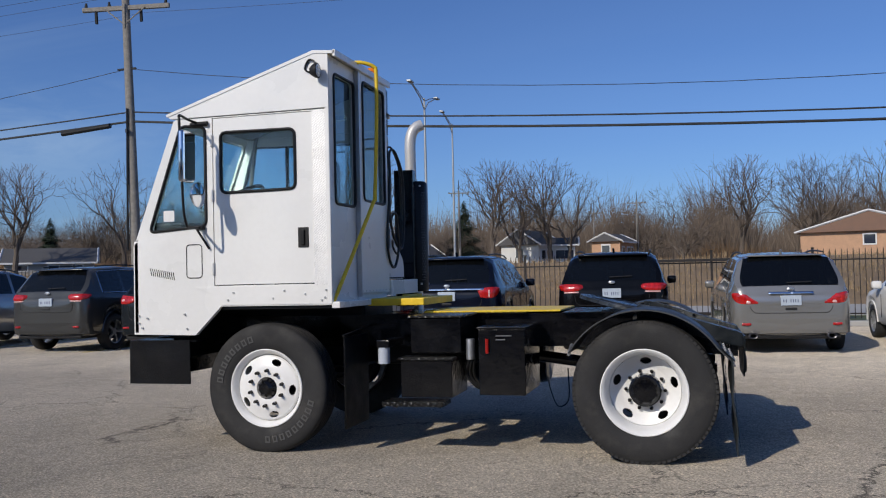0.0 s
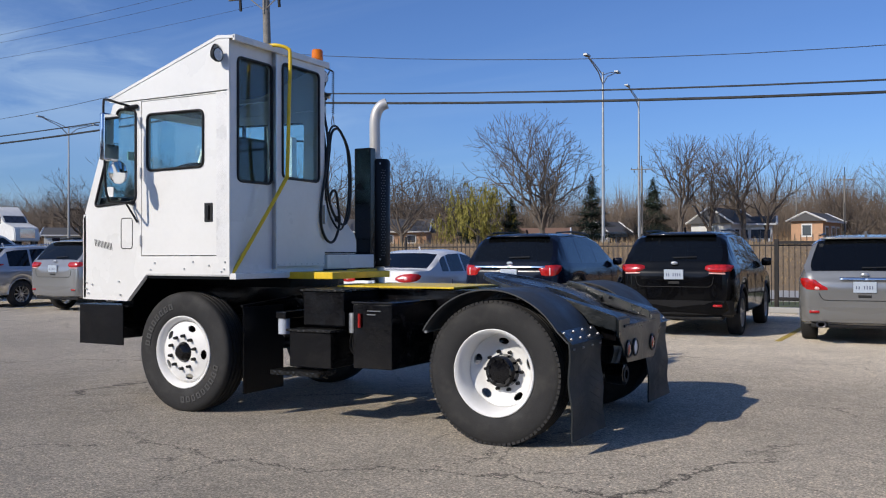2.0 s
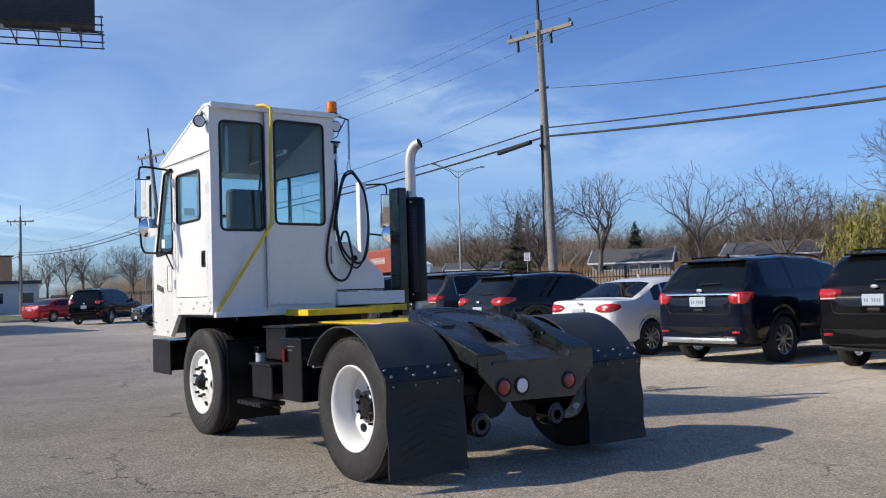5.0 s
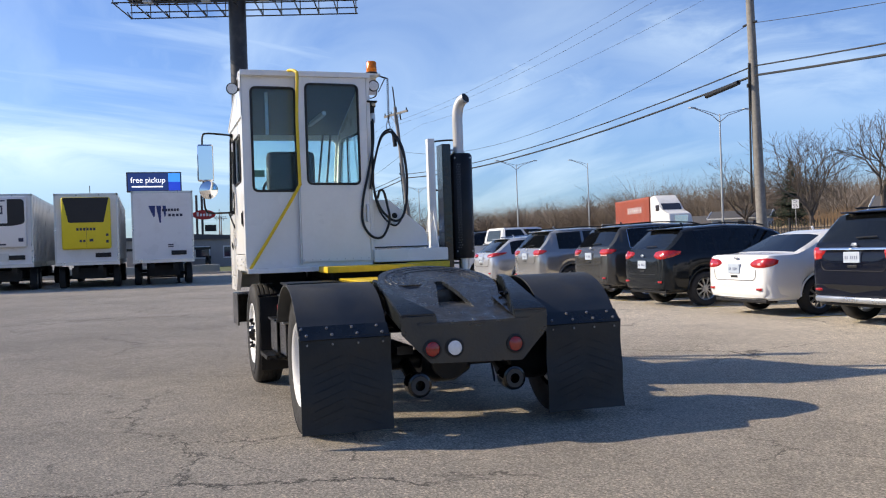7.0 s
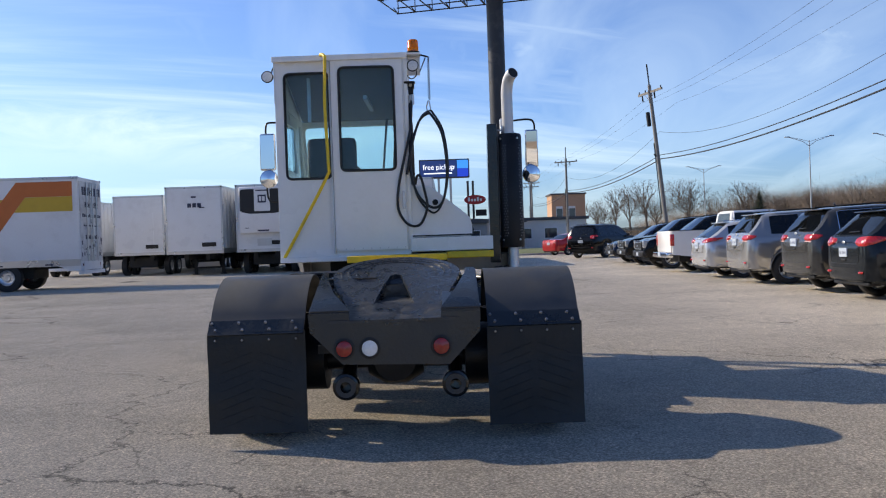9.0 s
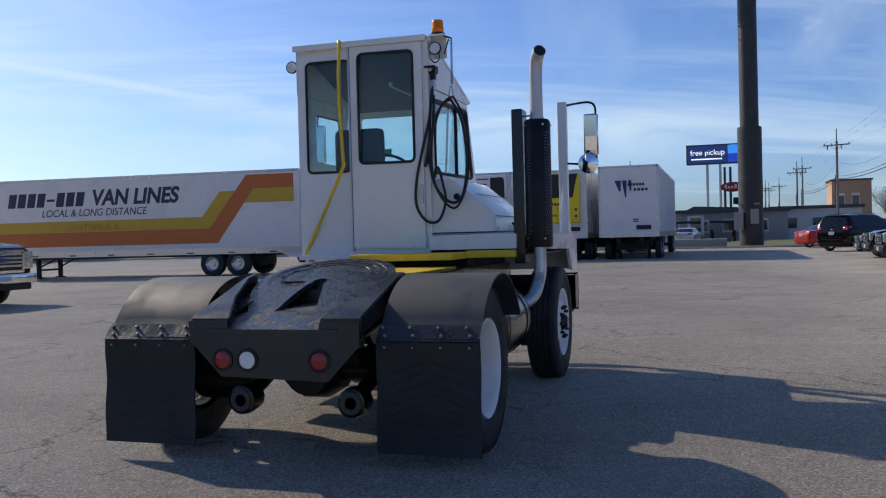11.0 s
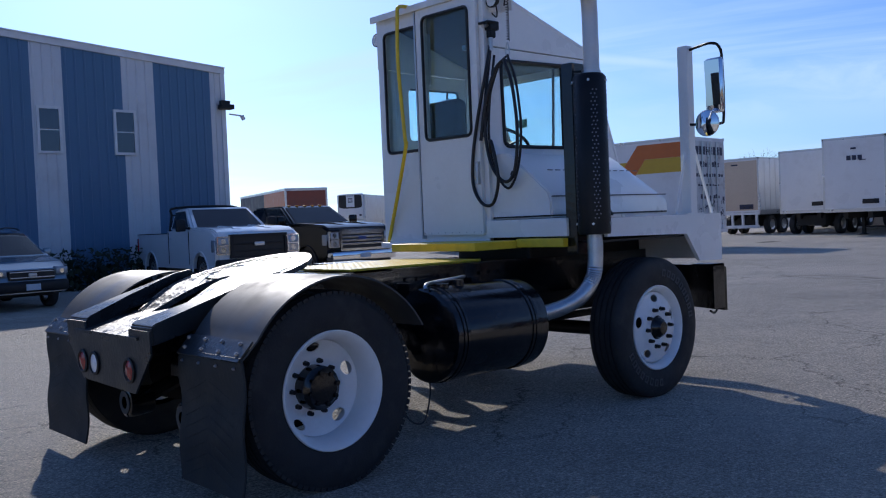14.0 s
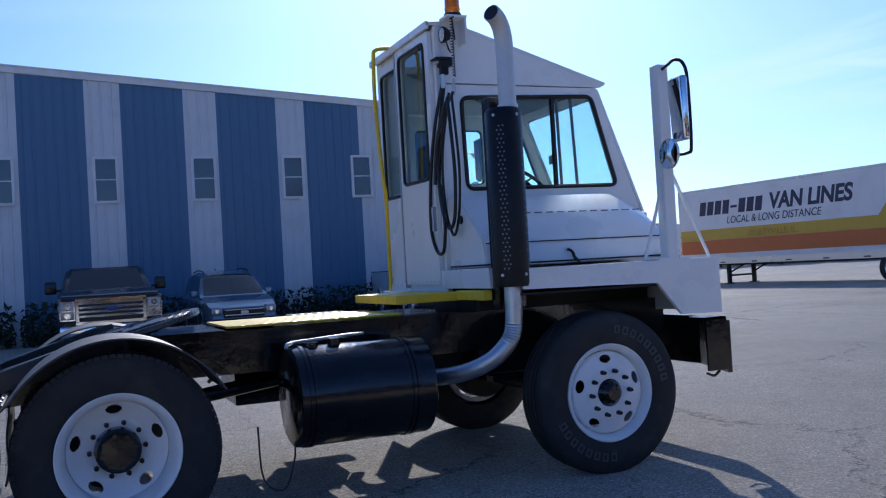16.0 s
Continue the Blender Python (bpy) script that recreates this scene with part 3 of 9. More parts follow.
hose_a = [(-2.42, 0.10, 2.74), (hx - 0.02, 0.076, 2.445), (hx, 0.01, 2.16), (hx, -0.055, 1.88), (hx, -0.062, 1.65), (hx, 0.03, 1.507), (hx, 0.147, 1.505), (hx + 0.01, 0.22, 1.67), (hx + 0.01, 0.198, 1.84), (hx + 0.01, 0.165, 1.97), (hx - 0.01, 0.13, 1.98), (-2.37, 0.11, 1.90)]
hose_b = [(-2.44, 0.08, 2.72), (-2.37, 0.07, 2.3), (-2.36, 0.07, 2.02), (-2.35, 0.137, 1.79), (hx, 0.278, 1.664), (hx, 0.383, 1.74), (hx, 0.427, 2.035), (hx, 0.393, 2.379), (hx - 0.03, 0.30, 2.57), (hx - 0.06, 0.255, 2.60), (hx - 0.05, 0.17, 2.53), (hx - 0.02, 0.09, 2.30), (hx - 0.01, 0.03, 2.0)]
hose_c = [(q[0] - 0.03, q[1] + 0.012, q[2] + (0.03 if i > 4 else -0.05)) for i, q in enumerate(hose_b)]
for hp, rr in ((hose_a, 0.013), (hose_b, 0.013), (hose_c, 0.010)):
    bm = B()
    tube(bm, smooth_path(hp, 7), rr, 8)
    part("air_hose", bm, HOSE, YT, "looped black rubber air hose", smooth=70)
bm = B()
helix = [(-2.44 + 0.012 * math.cos(k * 1.3), 0.28 - 0.004 + 0.012 * math.sin(k * 1.3), 3.165 - k * 0.0042) for k in range(100)]
tube(bm, helix, 0.004, 4)
spring = part("hose_spring", bm, GASKET, YT, "thin black hanger spring")
bm = B()
tube(bm, [(-2.435, 0.268 + 0.022 * math.sin(a) * (1.0 if math.cos(a) < 0 else 0.6), 2.68 + 0.055 * math.cos(a)) for a in [2 * math.pi * k / 16 for k in range(16)]], 0.006, 5, closed=True)
part("hook", bm, STEEL, spring, smooth=60)
bm = B()
tube(bm, smooth_path([(-2.50, 0.055, 3.01), (-2.5, 0.10, 2.97), (-2.46, 0.15, 2.99), (-2.44, 0.16, 3.04)], 5), 0.006, 5)
part("lamp_cable", bm, HOSE, bracket, smooth=60)
bm = B()
tube(bm, smooth_path([(-2.36, -0.785, 3.205), (-2.28, -0.77, 3.20), (-2.20, -0.73, 3.17), (-2.18, -0.722, 3.10), (-2.18, -0.737, 2.69), (-2.21, -0.725, 2.10), (-2.225, -0.735, 2.02), (-2.31, -0.97, 1.62), (-2.385, -1.19, 1.26), (-2.40, -1.215, 1.225)], 6), 0.016, 10)
part("grab_rail", bm, YELLOW, YT, "bent yellow grab rail", smooth=60)

# engine hood and right deck
hood_cs = [(0.05, 1.375), (0.05, 1.895), (0.25, 1.885), (0.63, 1.575), (0.66, 1.50), (0.66, 1.375)]
bm = B()
ring0 = [bm.verts.new((-2.42, y, z)) for y, z in hood_cs]
ring1 = [bm.verts.new((-3.70, y, z)) for y, z in hood_cs]
hood_cs2 = [(0.05, 1.375), (0.05, 1.74), (0.25, 1.73), (0.60, 1.50), (0.62, 1.47), (0.62, 1.375)]
ring2 = [bm.verts.new((-4.0, y, z)) for y, z in hood_cs2]
for a, b in ((ring0, ring1), (ring1, ring2)):
    for i in range(6):
        bm.faces.new((a[i], a[(i + 1) % 6], b[(i + 1) % 6], b[i]))
bm.faces.new(ring0); bm.faces.new(ring2)
bmesh.ops.bevel(bm, geom=[e for e in bm.edges], offset=0.012, segments=2, affect="EDGES")
hood = part("engine_hood", bm, WHITE, YT, "white sloped engine hood", smooth=35)
bm = B()
for k in range(13):
    x = -2.66 - 0.093 * k
    box(bm, x - 0.058, x, 0.430, 0.4365, 1.7425, 1.7505)
tagged(part("vent_slot", bm, LINER, hood, "row of narrow hood vents"), kind="stuff")
bm = boxes((-3.92, -2.43, 0.6585, 0.664, 1.530, 1.538), (-3.92, -2.43, 0.6585, 0.665, 1.384, 1.396), (-2.425, -2.417, 0.06, 0.66, 1.384, 1.396))
part("hood_seam", bm, GASKET, hood, "dark panel gap")
bm = B()
tube(bm, smooth_path([(-3.05, 0.672, 1.47), (-3.08, 0.685, 1.45), (-3.10, 0.682, 1.41), (-3.14, 0.676, 1.38)], 4), 0.012, 6)
part("hood_latch", bm, GASKET, hood, "black rubber hood latch")
bm = B()
rod(bm, (-2.47, 0.30, 1.72), (-2.41, 0.30, 1.72), 0.03, 12)
part("hood_knob", bm, BLACK_MATT, hood)
deck_poly = [(-2.44, 1.355), (-2.44, 1.225), (-3.45, 1.205), (-3.63, 0.985), (-3.96, 0.975), (-3.96, 1.355)]
bm = plate2(deck_poly, lambda u, v, d: (u, 1.15 - d, v), 0.03)
deck = part("fender_skirt", bm, WHITE, YT, "white angular front fender")
part("fender_deck", boxes((-3.96, -2.44, 0.05, 1.12, 1.325, 1.355), (-3.96, -3.93, CR, 1.12, 0.985, 1.325), bevel=0.006), WHITE, deck)
# mirror post and mirrors
post = part("mirror_post", boxes((-3.645, -3.555, 1.045, 1.135, 1.355, 2.68), bevel=0.01), WHITE, YT, "white square mirror post")
part("post_foot", boxes((-3.72, -3.48, 0.97, 1.145, 1.355, 1.367)), WHITE, post)
bm = B()
rod(bm, (-3.57, 1.09, 1.86), (-3.40, 1.09, 1.36), 0.012, 8)
rod(bm, (-3.62, 1.09, 2.02), (-3.93, 1.09, 1.36), 0.012, 8)
part("post_brace", bm, WHITE, post)


def truck_mirror(x, y, z0, z1, cz, parent, back_mat, s):
    """Tall flat mirror head over a round convex one, glass facing rearward."""
    hw = 0.072 if s > 0 else 0.088
    bm = boxes((x - 0.055, x - 0.004, y - hw, y + hw, z0, z1), bevel=0.02)
    head = part("mirror_head", bm, back_mat, parent, smooth=50)
    gl = boxes((-0.006, 0.004, 0.012 - hw, hw - 0.012, z0 + 0.02 - (z0 + z1) / 2, z1 - 0.02 - (z0 + z1) / 2))
    bmesh.ops.transform(gl, matrix=Matrix.Translation((x, y, (z0 + z1) / 2)) @ Matrix.Rotation(radians(3.0 if s > 0 else 0.5), 4, "Y"), verts=gl.verts)
    part("mirror_glass", gl, MIRROR, head, "silvered mirror glass")
    bm = B()
    lathe(bm, [(0.0, -0.05), (0.06, -0.04), (0.098, -0.008), (0.1, 0.004), (0.095, 0.006)], 32, pose(x + 0.06, y - s * 0.02, cz, 0, 0, -90))
    cv = part("convex_mirror", bm, back_mat, parent, smooth=50)
    bm = B()
    lathe(bm, [(0.0, 0.022), (0.05, 0.017), (0.094, 0.006)], 32, pose(x + 0.06, y - s * 0.02, cz, 0, 0, -90))
    part("mirror_glass", bm, MIRROR, cv, "round convex mirror glass", smooth=60)


bm = B()
tube(bm, smooth_path([(-3.60, 1.13, 2.645), (-3.58, 1.22, 2.655), (-3.53, 1.36, 2.655), (-3.55, 1.42, 2.62), (-3.57, 1.43, 2.5), (-3.57, 1.43, 2.1), (-3.56, 1.40, 2.04), (-3.57, 1.24, 2.05), (-3.58, 1.13, 2.06)], 5), 0.011, 8)
arm = part("mirror_arm", bm, BLACK_MATT, YT, "black tubular mirror arm", smooth=60)
truck_mirror(-3.50, 1.385, 2.12, 2.54, 2.04, arm, CHROME, 1)
bm = B()
tube(bm, smooth_path([(-3.56, CL, 2.70), (-3.58, -1.36, 2.715), (-3.55, -1.53, 2.72), (-3.53, -1.575, 2.68), (-3.52, -1.58, 2.5), (-3.50, -1.58, 2.0), (-3.49, -1.56, 1.86), (-3.50, -1.50, 1.83), (-3.54, CL - 0.01, 1.835)], 5), 0.011, 8)
rod(bm, (-3.62, CL, 2.69), (-3.46, CL - 0.02, 2.69), 0.02, 8)
rod(bm, (-3.56, CL, 1.835), (-3.50, CL - 0.03, 1.835), 0.02, 8)
rod(bm, (-3.46, CL - 0.012, 1.66), (-3.55, CL - 0.06, 1.83), 0.009, 6)
arm = part("mirror_arm", bm, BLACK_MATT, YT, "black tubular mirror arm", smooth=60)
truck_mirror(-3.455, -1.555, 2.18, 2.59, 2.08, arm, CHROME, -1)

# exhaust
column = part("stack_column", boxes((-2.57, -2.37, 0.835, 0.935, 1.10, 2.475), bevel=0.008), BLACK, YT, "black square stack support")
bm = B()
lathe(bm, [(0.0, 1.245), (0.112, 1.245), (0.117, 1.27), (0.117, 2.35), (0.10, 2.372), (0.0, 2.375)], 40, pose(-2.41, 1.06, 0, 90) @ Matrix.Translation((0, 0, 0)))
muffler = part("muffler_shield", bm, BLACK_MATT, YT, "black perforated muffler shield", smooth=40)
bm = B()
rnd = random.Random(4)
for k in range(34):
    for j in range(2):
        z = 1.36 + k * 0.027
        for side in (0.9, -0.6, 2.4):
            a = side + (0.11 if j else -0.11) + (0.055 if k % 2 else -0.055)
            p = Vector((-2.41 + 0.1165 * math.cos(a), 1.06 + 0.1165 * math.sin(a), z))
            n = Vector((math.cos(a), math.sin(a), 0))
            rod(bm, p, p + n * 0.002, 0.006, 6)
tagged(part("shield_hole", bm, mat("dull_shield_metal", (0.20, 0.20, 0.21), 0.5, 0.6), muffler, "punched shield holes"), kind="stuff")
bm = B()
for z in (1.32, 2.32):
    for a in (-0.9, 0.6, 1.9, 3.0):
        p = Vector((-2.41 + 0.116 * math.cos(a), 1.06 + 0.116 * math.sin(a), z))
        rod(bm, p, p + Vector((math.cos(a), math.sin(a), 0)) * 0.01, 0.010, 6)
tagged(part("shield_bolt", bm, STEEL, muffler), kind="stuff")
bm = B()
pipe = smooth_path([(-2.455, 1.05, 2.36), (-2.455, 1.05, 2.60), (-2.455, 1.05, 2.76), (-2.447, 1.055, 2.84), (-2.425, 1.067, 2.905), (-2.388, 1.088, 2.948), (-2.345, 1.112, 2.968)], 8)
tube(bm, pipe, 0.057, 24)
stack = part("tailpipe", bm, mat("aluminised_pipe", (0.55, 0.55, 0.55), 0.42, 0.3, 0.06, 5, 0.03, 60, dirt=(0.35, 0.33, 0.3), dirt_amt=0.4, dirt_scale=5), YT, "silvery curved exhaust stack", smooth=60)
bm = B()
rod(bm, pipe[-1] - (pipe[-1] - pipe[-3]).normalized() * 0.01, pipe[-1] + (pipe[-1] - pipe[-3]).normalized() * 0.003, 0.050, 24)
part("stack_mouth", bm, GASKET, stack, "dark open pipe mouth")
bm = B()
rod(bm, (-2.455, 1.05, 2.37), (-2.455, 1.05, 2.40), 0.066, 20)
rod(bm, (-2.50, 0.92, 2.42), (-2.455, 1.02, 2.42), 0.008, 6)
part("stack_clamp", bm, STEEL, stack)
bm = B()
flex = smooth_path([(-2.41, 1.06, 1.25), (-2.405, 1.06, 1.05), (-2.385, 1.04, 0.92), (-2.28, 1.0, 0.80), (-2.15, 0.88, 0.72), (-2.0, 0.7, 0.68), (-1.95, 0.45, 0.68)], 14)
tube(bm, flex, [0.055 + (0.002 if k % 2 else -0.001) if 6 < k < 60 else 0.056 for k in range(len(flex))], 16)
part("flex_pipe", bm, STEEL, YT, "ribbed steel exhaust pipe", smooth=30)

# chassis
for y in (-0.43, 0.43):
    bm = B()
    rows = []
    for x, z0, z1 in ((-4.0, 0.80, 1.07), (-0.1, 0.80, 1.07), (0.66, 0.72, 0.86)):
        c = [(y, z0), (y, z1), (y * 0.81, z1), (y * 0.81, z1 - 0.01), (y * 0.98, z1 - 0.01), (y * 0.98, z0 + 0.01), (y * 0.81, z0 + 0.01), (y * 0.81, z0)]
        rows.append([bm.verts.new((x, a, b)) for a, b in c])
    for a, b in zip(rows, rows[1:]):
        for i in range(8):
            bm.faces.new((a[i], a[(i + 1) % 8], b[(i + 1) % 8], b[i]))
    bm.faces.new(rows[0]); bm.faces.new(rows[-1])
    rail = part("chassis_rail", bm, BLACK, YT, "black steel frame rail")
    bm = B()
    for k in range(26):
        for z in (0.86, 1.0):
            x = -2.2 + k * 0.1 + (0.03 if z > 0.9 else 0)
            if rnd.random() < 0.55:
                rod(bm, (x, y - 0.016, z), (x, y + 0.016, z), 0.013, 6)
    tagged(part("frame_bolt", bm, BLACK, rail), kind="stuff")
pieces("crossmember", BLACK, YT, "", (-2.3, -2.2, -0.42, 0.42, 0.84, 1.04), (-1.0, -0.9, -0.42, 0.42, 0.84, 1.04), (0.3, 0.4, -0.42, 0.42, 0.76, 0.90))
part("engine_block", boxes((-3.9, -2.45, -0.40, 0.40, 0.62, 1.21), (-2.45, -1.5, -0.18, 0.18, 0.62, 0.95), bevel=0.03), BLACK_MATT, YT, "dark engine and gearbox under the cab")
bm = B()
rod(bm, (-1.5, 0, 0.75), (-0.2, 0, 0.58), 0.05, 12)
part("drive_shaft", bm, BLACK, YT)
pieces("wheel_liner", BLACK_MATT, YT, "black inner fender", (-3.95, -2.42, -1.22, -0.42, 1.165, 1.19), (-3.95, -2.42, 0.42, 1.11, 1.185, 1.20), (-4.0, -3.85, -0.95, -0.42, 0.75, 1.165))
part("deck_plate", boxes((-1.89, -0.72, -0.43, 0.43, 1.085, 1.10), bevel=0.003), YELLOW_TREAD, YT, "yellow tread plate catwalk")
pieces("walkway_beam", YELLOW, YT, "yellow cab step beam", (-2.36, -1.86, -0.54, 0.40, 1.155, 1.215), (-2.36, -2.30, 0.40, 0.86, 1.16, 1.225), bevel=0.006)
pieces("hump_plate", BLACK, YT, "", (-2.3, -1.0, -0.5, 0.5, 1.072, 1.084), (-0.70, -0.1, -0.5, 0.5, 1.072, 1.08))
bm = plate2([(-4.205, -1.225), (-3.67, -1.225), (-3.67, -1.24), (-4.235, -1.24), (-4.235, 0.60), (-4.02, 1.15), (-3.99, 1.14), (-4.205, 0.58)], lambda u, v, d: (u, v, 0.555 + d), 0.36)
box(bm, -4.2, -3.62, -1.224, -1.0, 0.9, 0.916)
b2 = boxes((-3.99, -3.82, 1.135, 1.15, 0.58, 0.945), (-3.99, -3.82, 0.95, 1.15, 0.93, 0.945))
part("front_bumper", bm, BLACK, YT, "black steel bumper")
part("bumper_return", b2, BLACK, YT, "black steel bumper end")
bm = B()
tube(bm, smooth_path([(-3.95, 1.10, 0.57), (-3.9, 1.10, 0.54), (-3.84, 1.10, 0.56)], 4), 0.01, 6)
part("tow_hook", bm, BLACK, YT)

# left side boxes and steps
steps = pieces("step_box", BLACK, YT, "black steel step box", (-1.84, -1.43, -0.98, -0.45, 0.79, 1.07), (-1.89, -1.475, -1.10, -0.62, 0.455, 0.745), bevel=0.008)
part("step_tread", boxes((-2.02, -1.53, -1.19, -0.95, 0.395, 0.43)), tread_plate("black_tread", (0.02, 0.02, 0.02), 0.3, 0.4, 30), steps)
part("step_tread", boxes((-1.91, -1.465, -1.12, -0.9, 0.746, 0.764)), bpy.data.materials["black_tread"], steps)
part("step_tread", boxes((-1.86, -1.41, -1.0, -0.5, 1.072, 1.086)), bpy.data.materials["black_tread"], steps)
bm = B()
for x in (-1.98, -1.62):
    rod(bm, (x, -1.05, 0.40), (x, -0.95, 0.36), 0.012, 6)
part("step_hanger", bm, BLACK, steps)
tool = part("battery_box", boxes((-1.26, -0.90, -1.10, -0.45, 0.48, 0.985), bevel=0.008), BLACK, YT, "black battery box")
part("box_lid", boxes((-1.27, -0.89, -1.11, -0.44, 0.985, 1.0), bevel=0.004), BLACK, tool)
bm = B()
rod(bm, (-1.19, -1.113, 0.80), (-1.19, -1.113, 0.91), 0.014, 8)
part("reflector", bm, RED_LENS, tool, "small red reflector")
part("box_latch", boxes((-1.12, -1.0, -1.115, -1.10, 0.93, 0.935), (-1.12, -1.05, -1.115, -1.10, 0.90, 0.906)), STEEL, tool)
bm = B()
rod(bm, (-1.36, -0.95, 0.74), (-1.36, -0.95, 0.90), 0.035, 14)
dryer = part("air_dryer", bm, STEEL, YT, "grey air canister", smooth=40)
bm = B()
for k in range(3):
    tube(bm, smooth_path([(-1.37 + 0.02 * k, -0.95, 0.74), (-1.40 + 0.03 * k, -0.93, 0.62), (-1.33 + 0.02 * k, -0.90, 0.52), (-1.28, -0.86 + 0.03 * k, 0.50)], 5), 0.011, 6)
part("air_line", bm, HOSE, dryer, smooth=60)
bm = B()
rod(bm, (-2.09, -0.92, 0.70), (-2.09, -0.92, 0.83), 0.048, 16)
flt = part("oil_filter", bm, mat("pale_filter_paint", (0.45, 0.5, 0.58), 0.4), YT, "pale spin-on filter", smooth=40)
part("filter_head", boxes((-2.14, -2.03, -0.97, -0.6, 0.831, 0.89), bevel=0.006), BLACK, flt)
bm = boxes((-2.352, -2.338, -1.14, -0.62, 0.20, 0.93))
ff = part("front_mud_flap", bm, BLACK_MATT, YT, "black rubber mud flap")
bm = B()
rod(bm, (-2.345, -1.16, 0.94), (-2.345, -0.45, 0.99), 0.012, 6)
rod(bm, (-2.345, -1.142, 0.2), (-2.345, -1.142, 0.94), 0.005, 5)
part("flap_rod", bm, BLACK, ff)

# fuel tank
bm = B()
tm = pose(-1.44, 0.78, 0.665, 0, 0, 90)
lathe(bm, [(0.0, -0.43), (0.27, -0.43), (0.298, -0.415), (0.30, -0.40), (0.30, 0.40), (0.298, 0.415), (0.27, 0.43), (0.0, 0.43)], 48, tm)
tank = part("fuel_tank", bm, BLACK, YT, "black cylindrical fuel tank", smooth=40)
for s in (-0.36, -0.33, 0.27, 0.30):
    bm = B()
    lathe(bm, [(0.301, s - 0.012), (0.307, s - 0.01), (0.307, s + 0.01), (0.301, s + 0.012)], 48, tm)
    part("tank_strap", bm, BLACK, tank, smooth=40)
for cx, ch_, cr in ((-1.30, 1.0, 0.04), (-1.15, 0.985, 0.05)):
    bm = B()
    rod(bm, (cx, 0.80, 0.955), (cx, 0.80, ch_), cr, 16)
    part("tank_cap", bm, BLACK, tank, "black filler cap", smooth=40)
bm = B()
tube(bm, smooth_path([(-1.0, 0.82, 0.96), (-1.02, 0.80, 0.985), (-1.15, 0.72, 0.99), (-1.35, 0.70, 1.0), (-1.55, 0.6, 1.0)], 5), 0.012, 6)
part("fuel_line", bm, STEEL, tank, smooth=60)
pieces("tank_bracket", BLACK, tank, "", (-1.75, -1.66, 0.42, 0.56, 0.56, 0.98), (-1.17, -1.09, 0.42, 0.56, 0.56, 0.98))
bm = B()
tube(bm, smooth_path([(-0.83, 0.7, 0.5), (-0.84, 0.76, 0.2), (-0.95, 0.8, 0.13), (-1.02, 0.8, 0.3), (-1.03, 0.78, 0.4)], 6), 0.006, 5)
part("loose_line", bm, HOSE, tank, smooth=60)

# fifth wheel, ramps, tail plate
poly = [(-0.05 + 0.47 * math.cos(a), 0.47 * math.sin(a)) for a in [radians(90) + radians(180) * k / 40 for k in range(41)]]
poly += [(0.08, -0.458), (0.15, -0.446), (0.22, -0.432), (0.29, -0.410), (0.36, -0.385), (0.42, -0.36), (0.48, -0.335), (0.55, -0.305), (0.575, -0.275), (0.575, -0.185), (0.555, -0.158), (0.45, -0.132), (0.35, -0.108), (0.25, -0.084), (0.17, -0.065), (0.10, -0.048), (0.05, -0.046), (0.015, -0.03), (0.005, 0.0), (0.015, 0.03), (0.05, 0.046), (0.10, 0.048), (0.17, 0.065), (0.25, 0.084), (0.35, 0.108), (0.45, 0.132), (0.555, 0.158), (0.575, 0.185), (0.575, 0.275), (0.55, 0.305), (0.48, 0.335), (0.42, 0.36), (0.36, 0.385), (0.29, 0.410), (0.22, 0.432), (0.15, 0.446), (0.08, 0.458)]
fm = Matrix.Translation((-0.10, 0.015, 1.100)) @ Matrix.Rotation(radians(13), 4, "Y")
bm = plate2(poly, lambda u, v, d: fm @ Vector((u, v, -d * (1 + 0.2 * max(0.0, min(1.0, (u - 0.05) / 0.45))) - 0.105 * max(0.0, (u - 0.12) / 0.455) ** 1.4)), 0.030)
bmesh.ops.bevel(bm, geom=[e for e in bm.edges if e.calc_face_angle(0) > 1.2], offset=0.008, segments=2, affect="EDGES")
fw = part("fifth_wheel", bm, PLATE_STEEL, YT, "greasy black fifth wheel plate", smooth=30)
bm = B()
for rr in (0.30, 0.36, 0.41):
    arc = [fm @ Vector((rr * math.cos(a) - 0.05, rr * math.sin(a), 0.001)) for a in [radians(75) + radians(210) * k / 40 for k in range(41)]]
    tube(bm, arc, 0.003, 5)
tagged(part("grease_groove", bm, GREASE, fw), kind="stuff")
bm = boxes((-0.5, 0.0, -0.36, 0.38, 0.90, 1.03))
rod(bm, (-0.1, -0.45, 1.03), (-0.1, 0.45, 1.03), 0.04, 12)
part("pivot_bracket", bm, GREASE, fw)
pieces("lift_boom", GREASE, YT, "black lift boom", (-0.9, 0.02, -0.34, -0.22, 0.90, 1.00), (-0.9, 0.02, 0.22, 0.34, 0.90, 1.00), bevel=0.01)
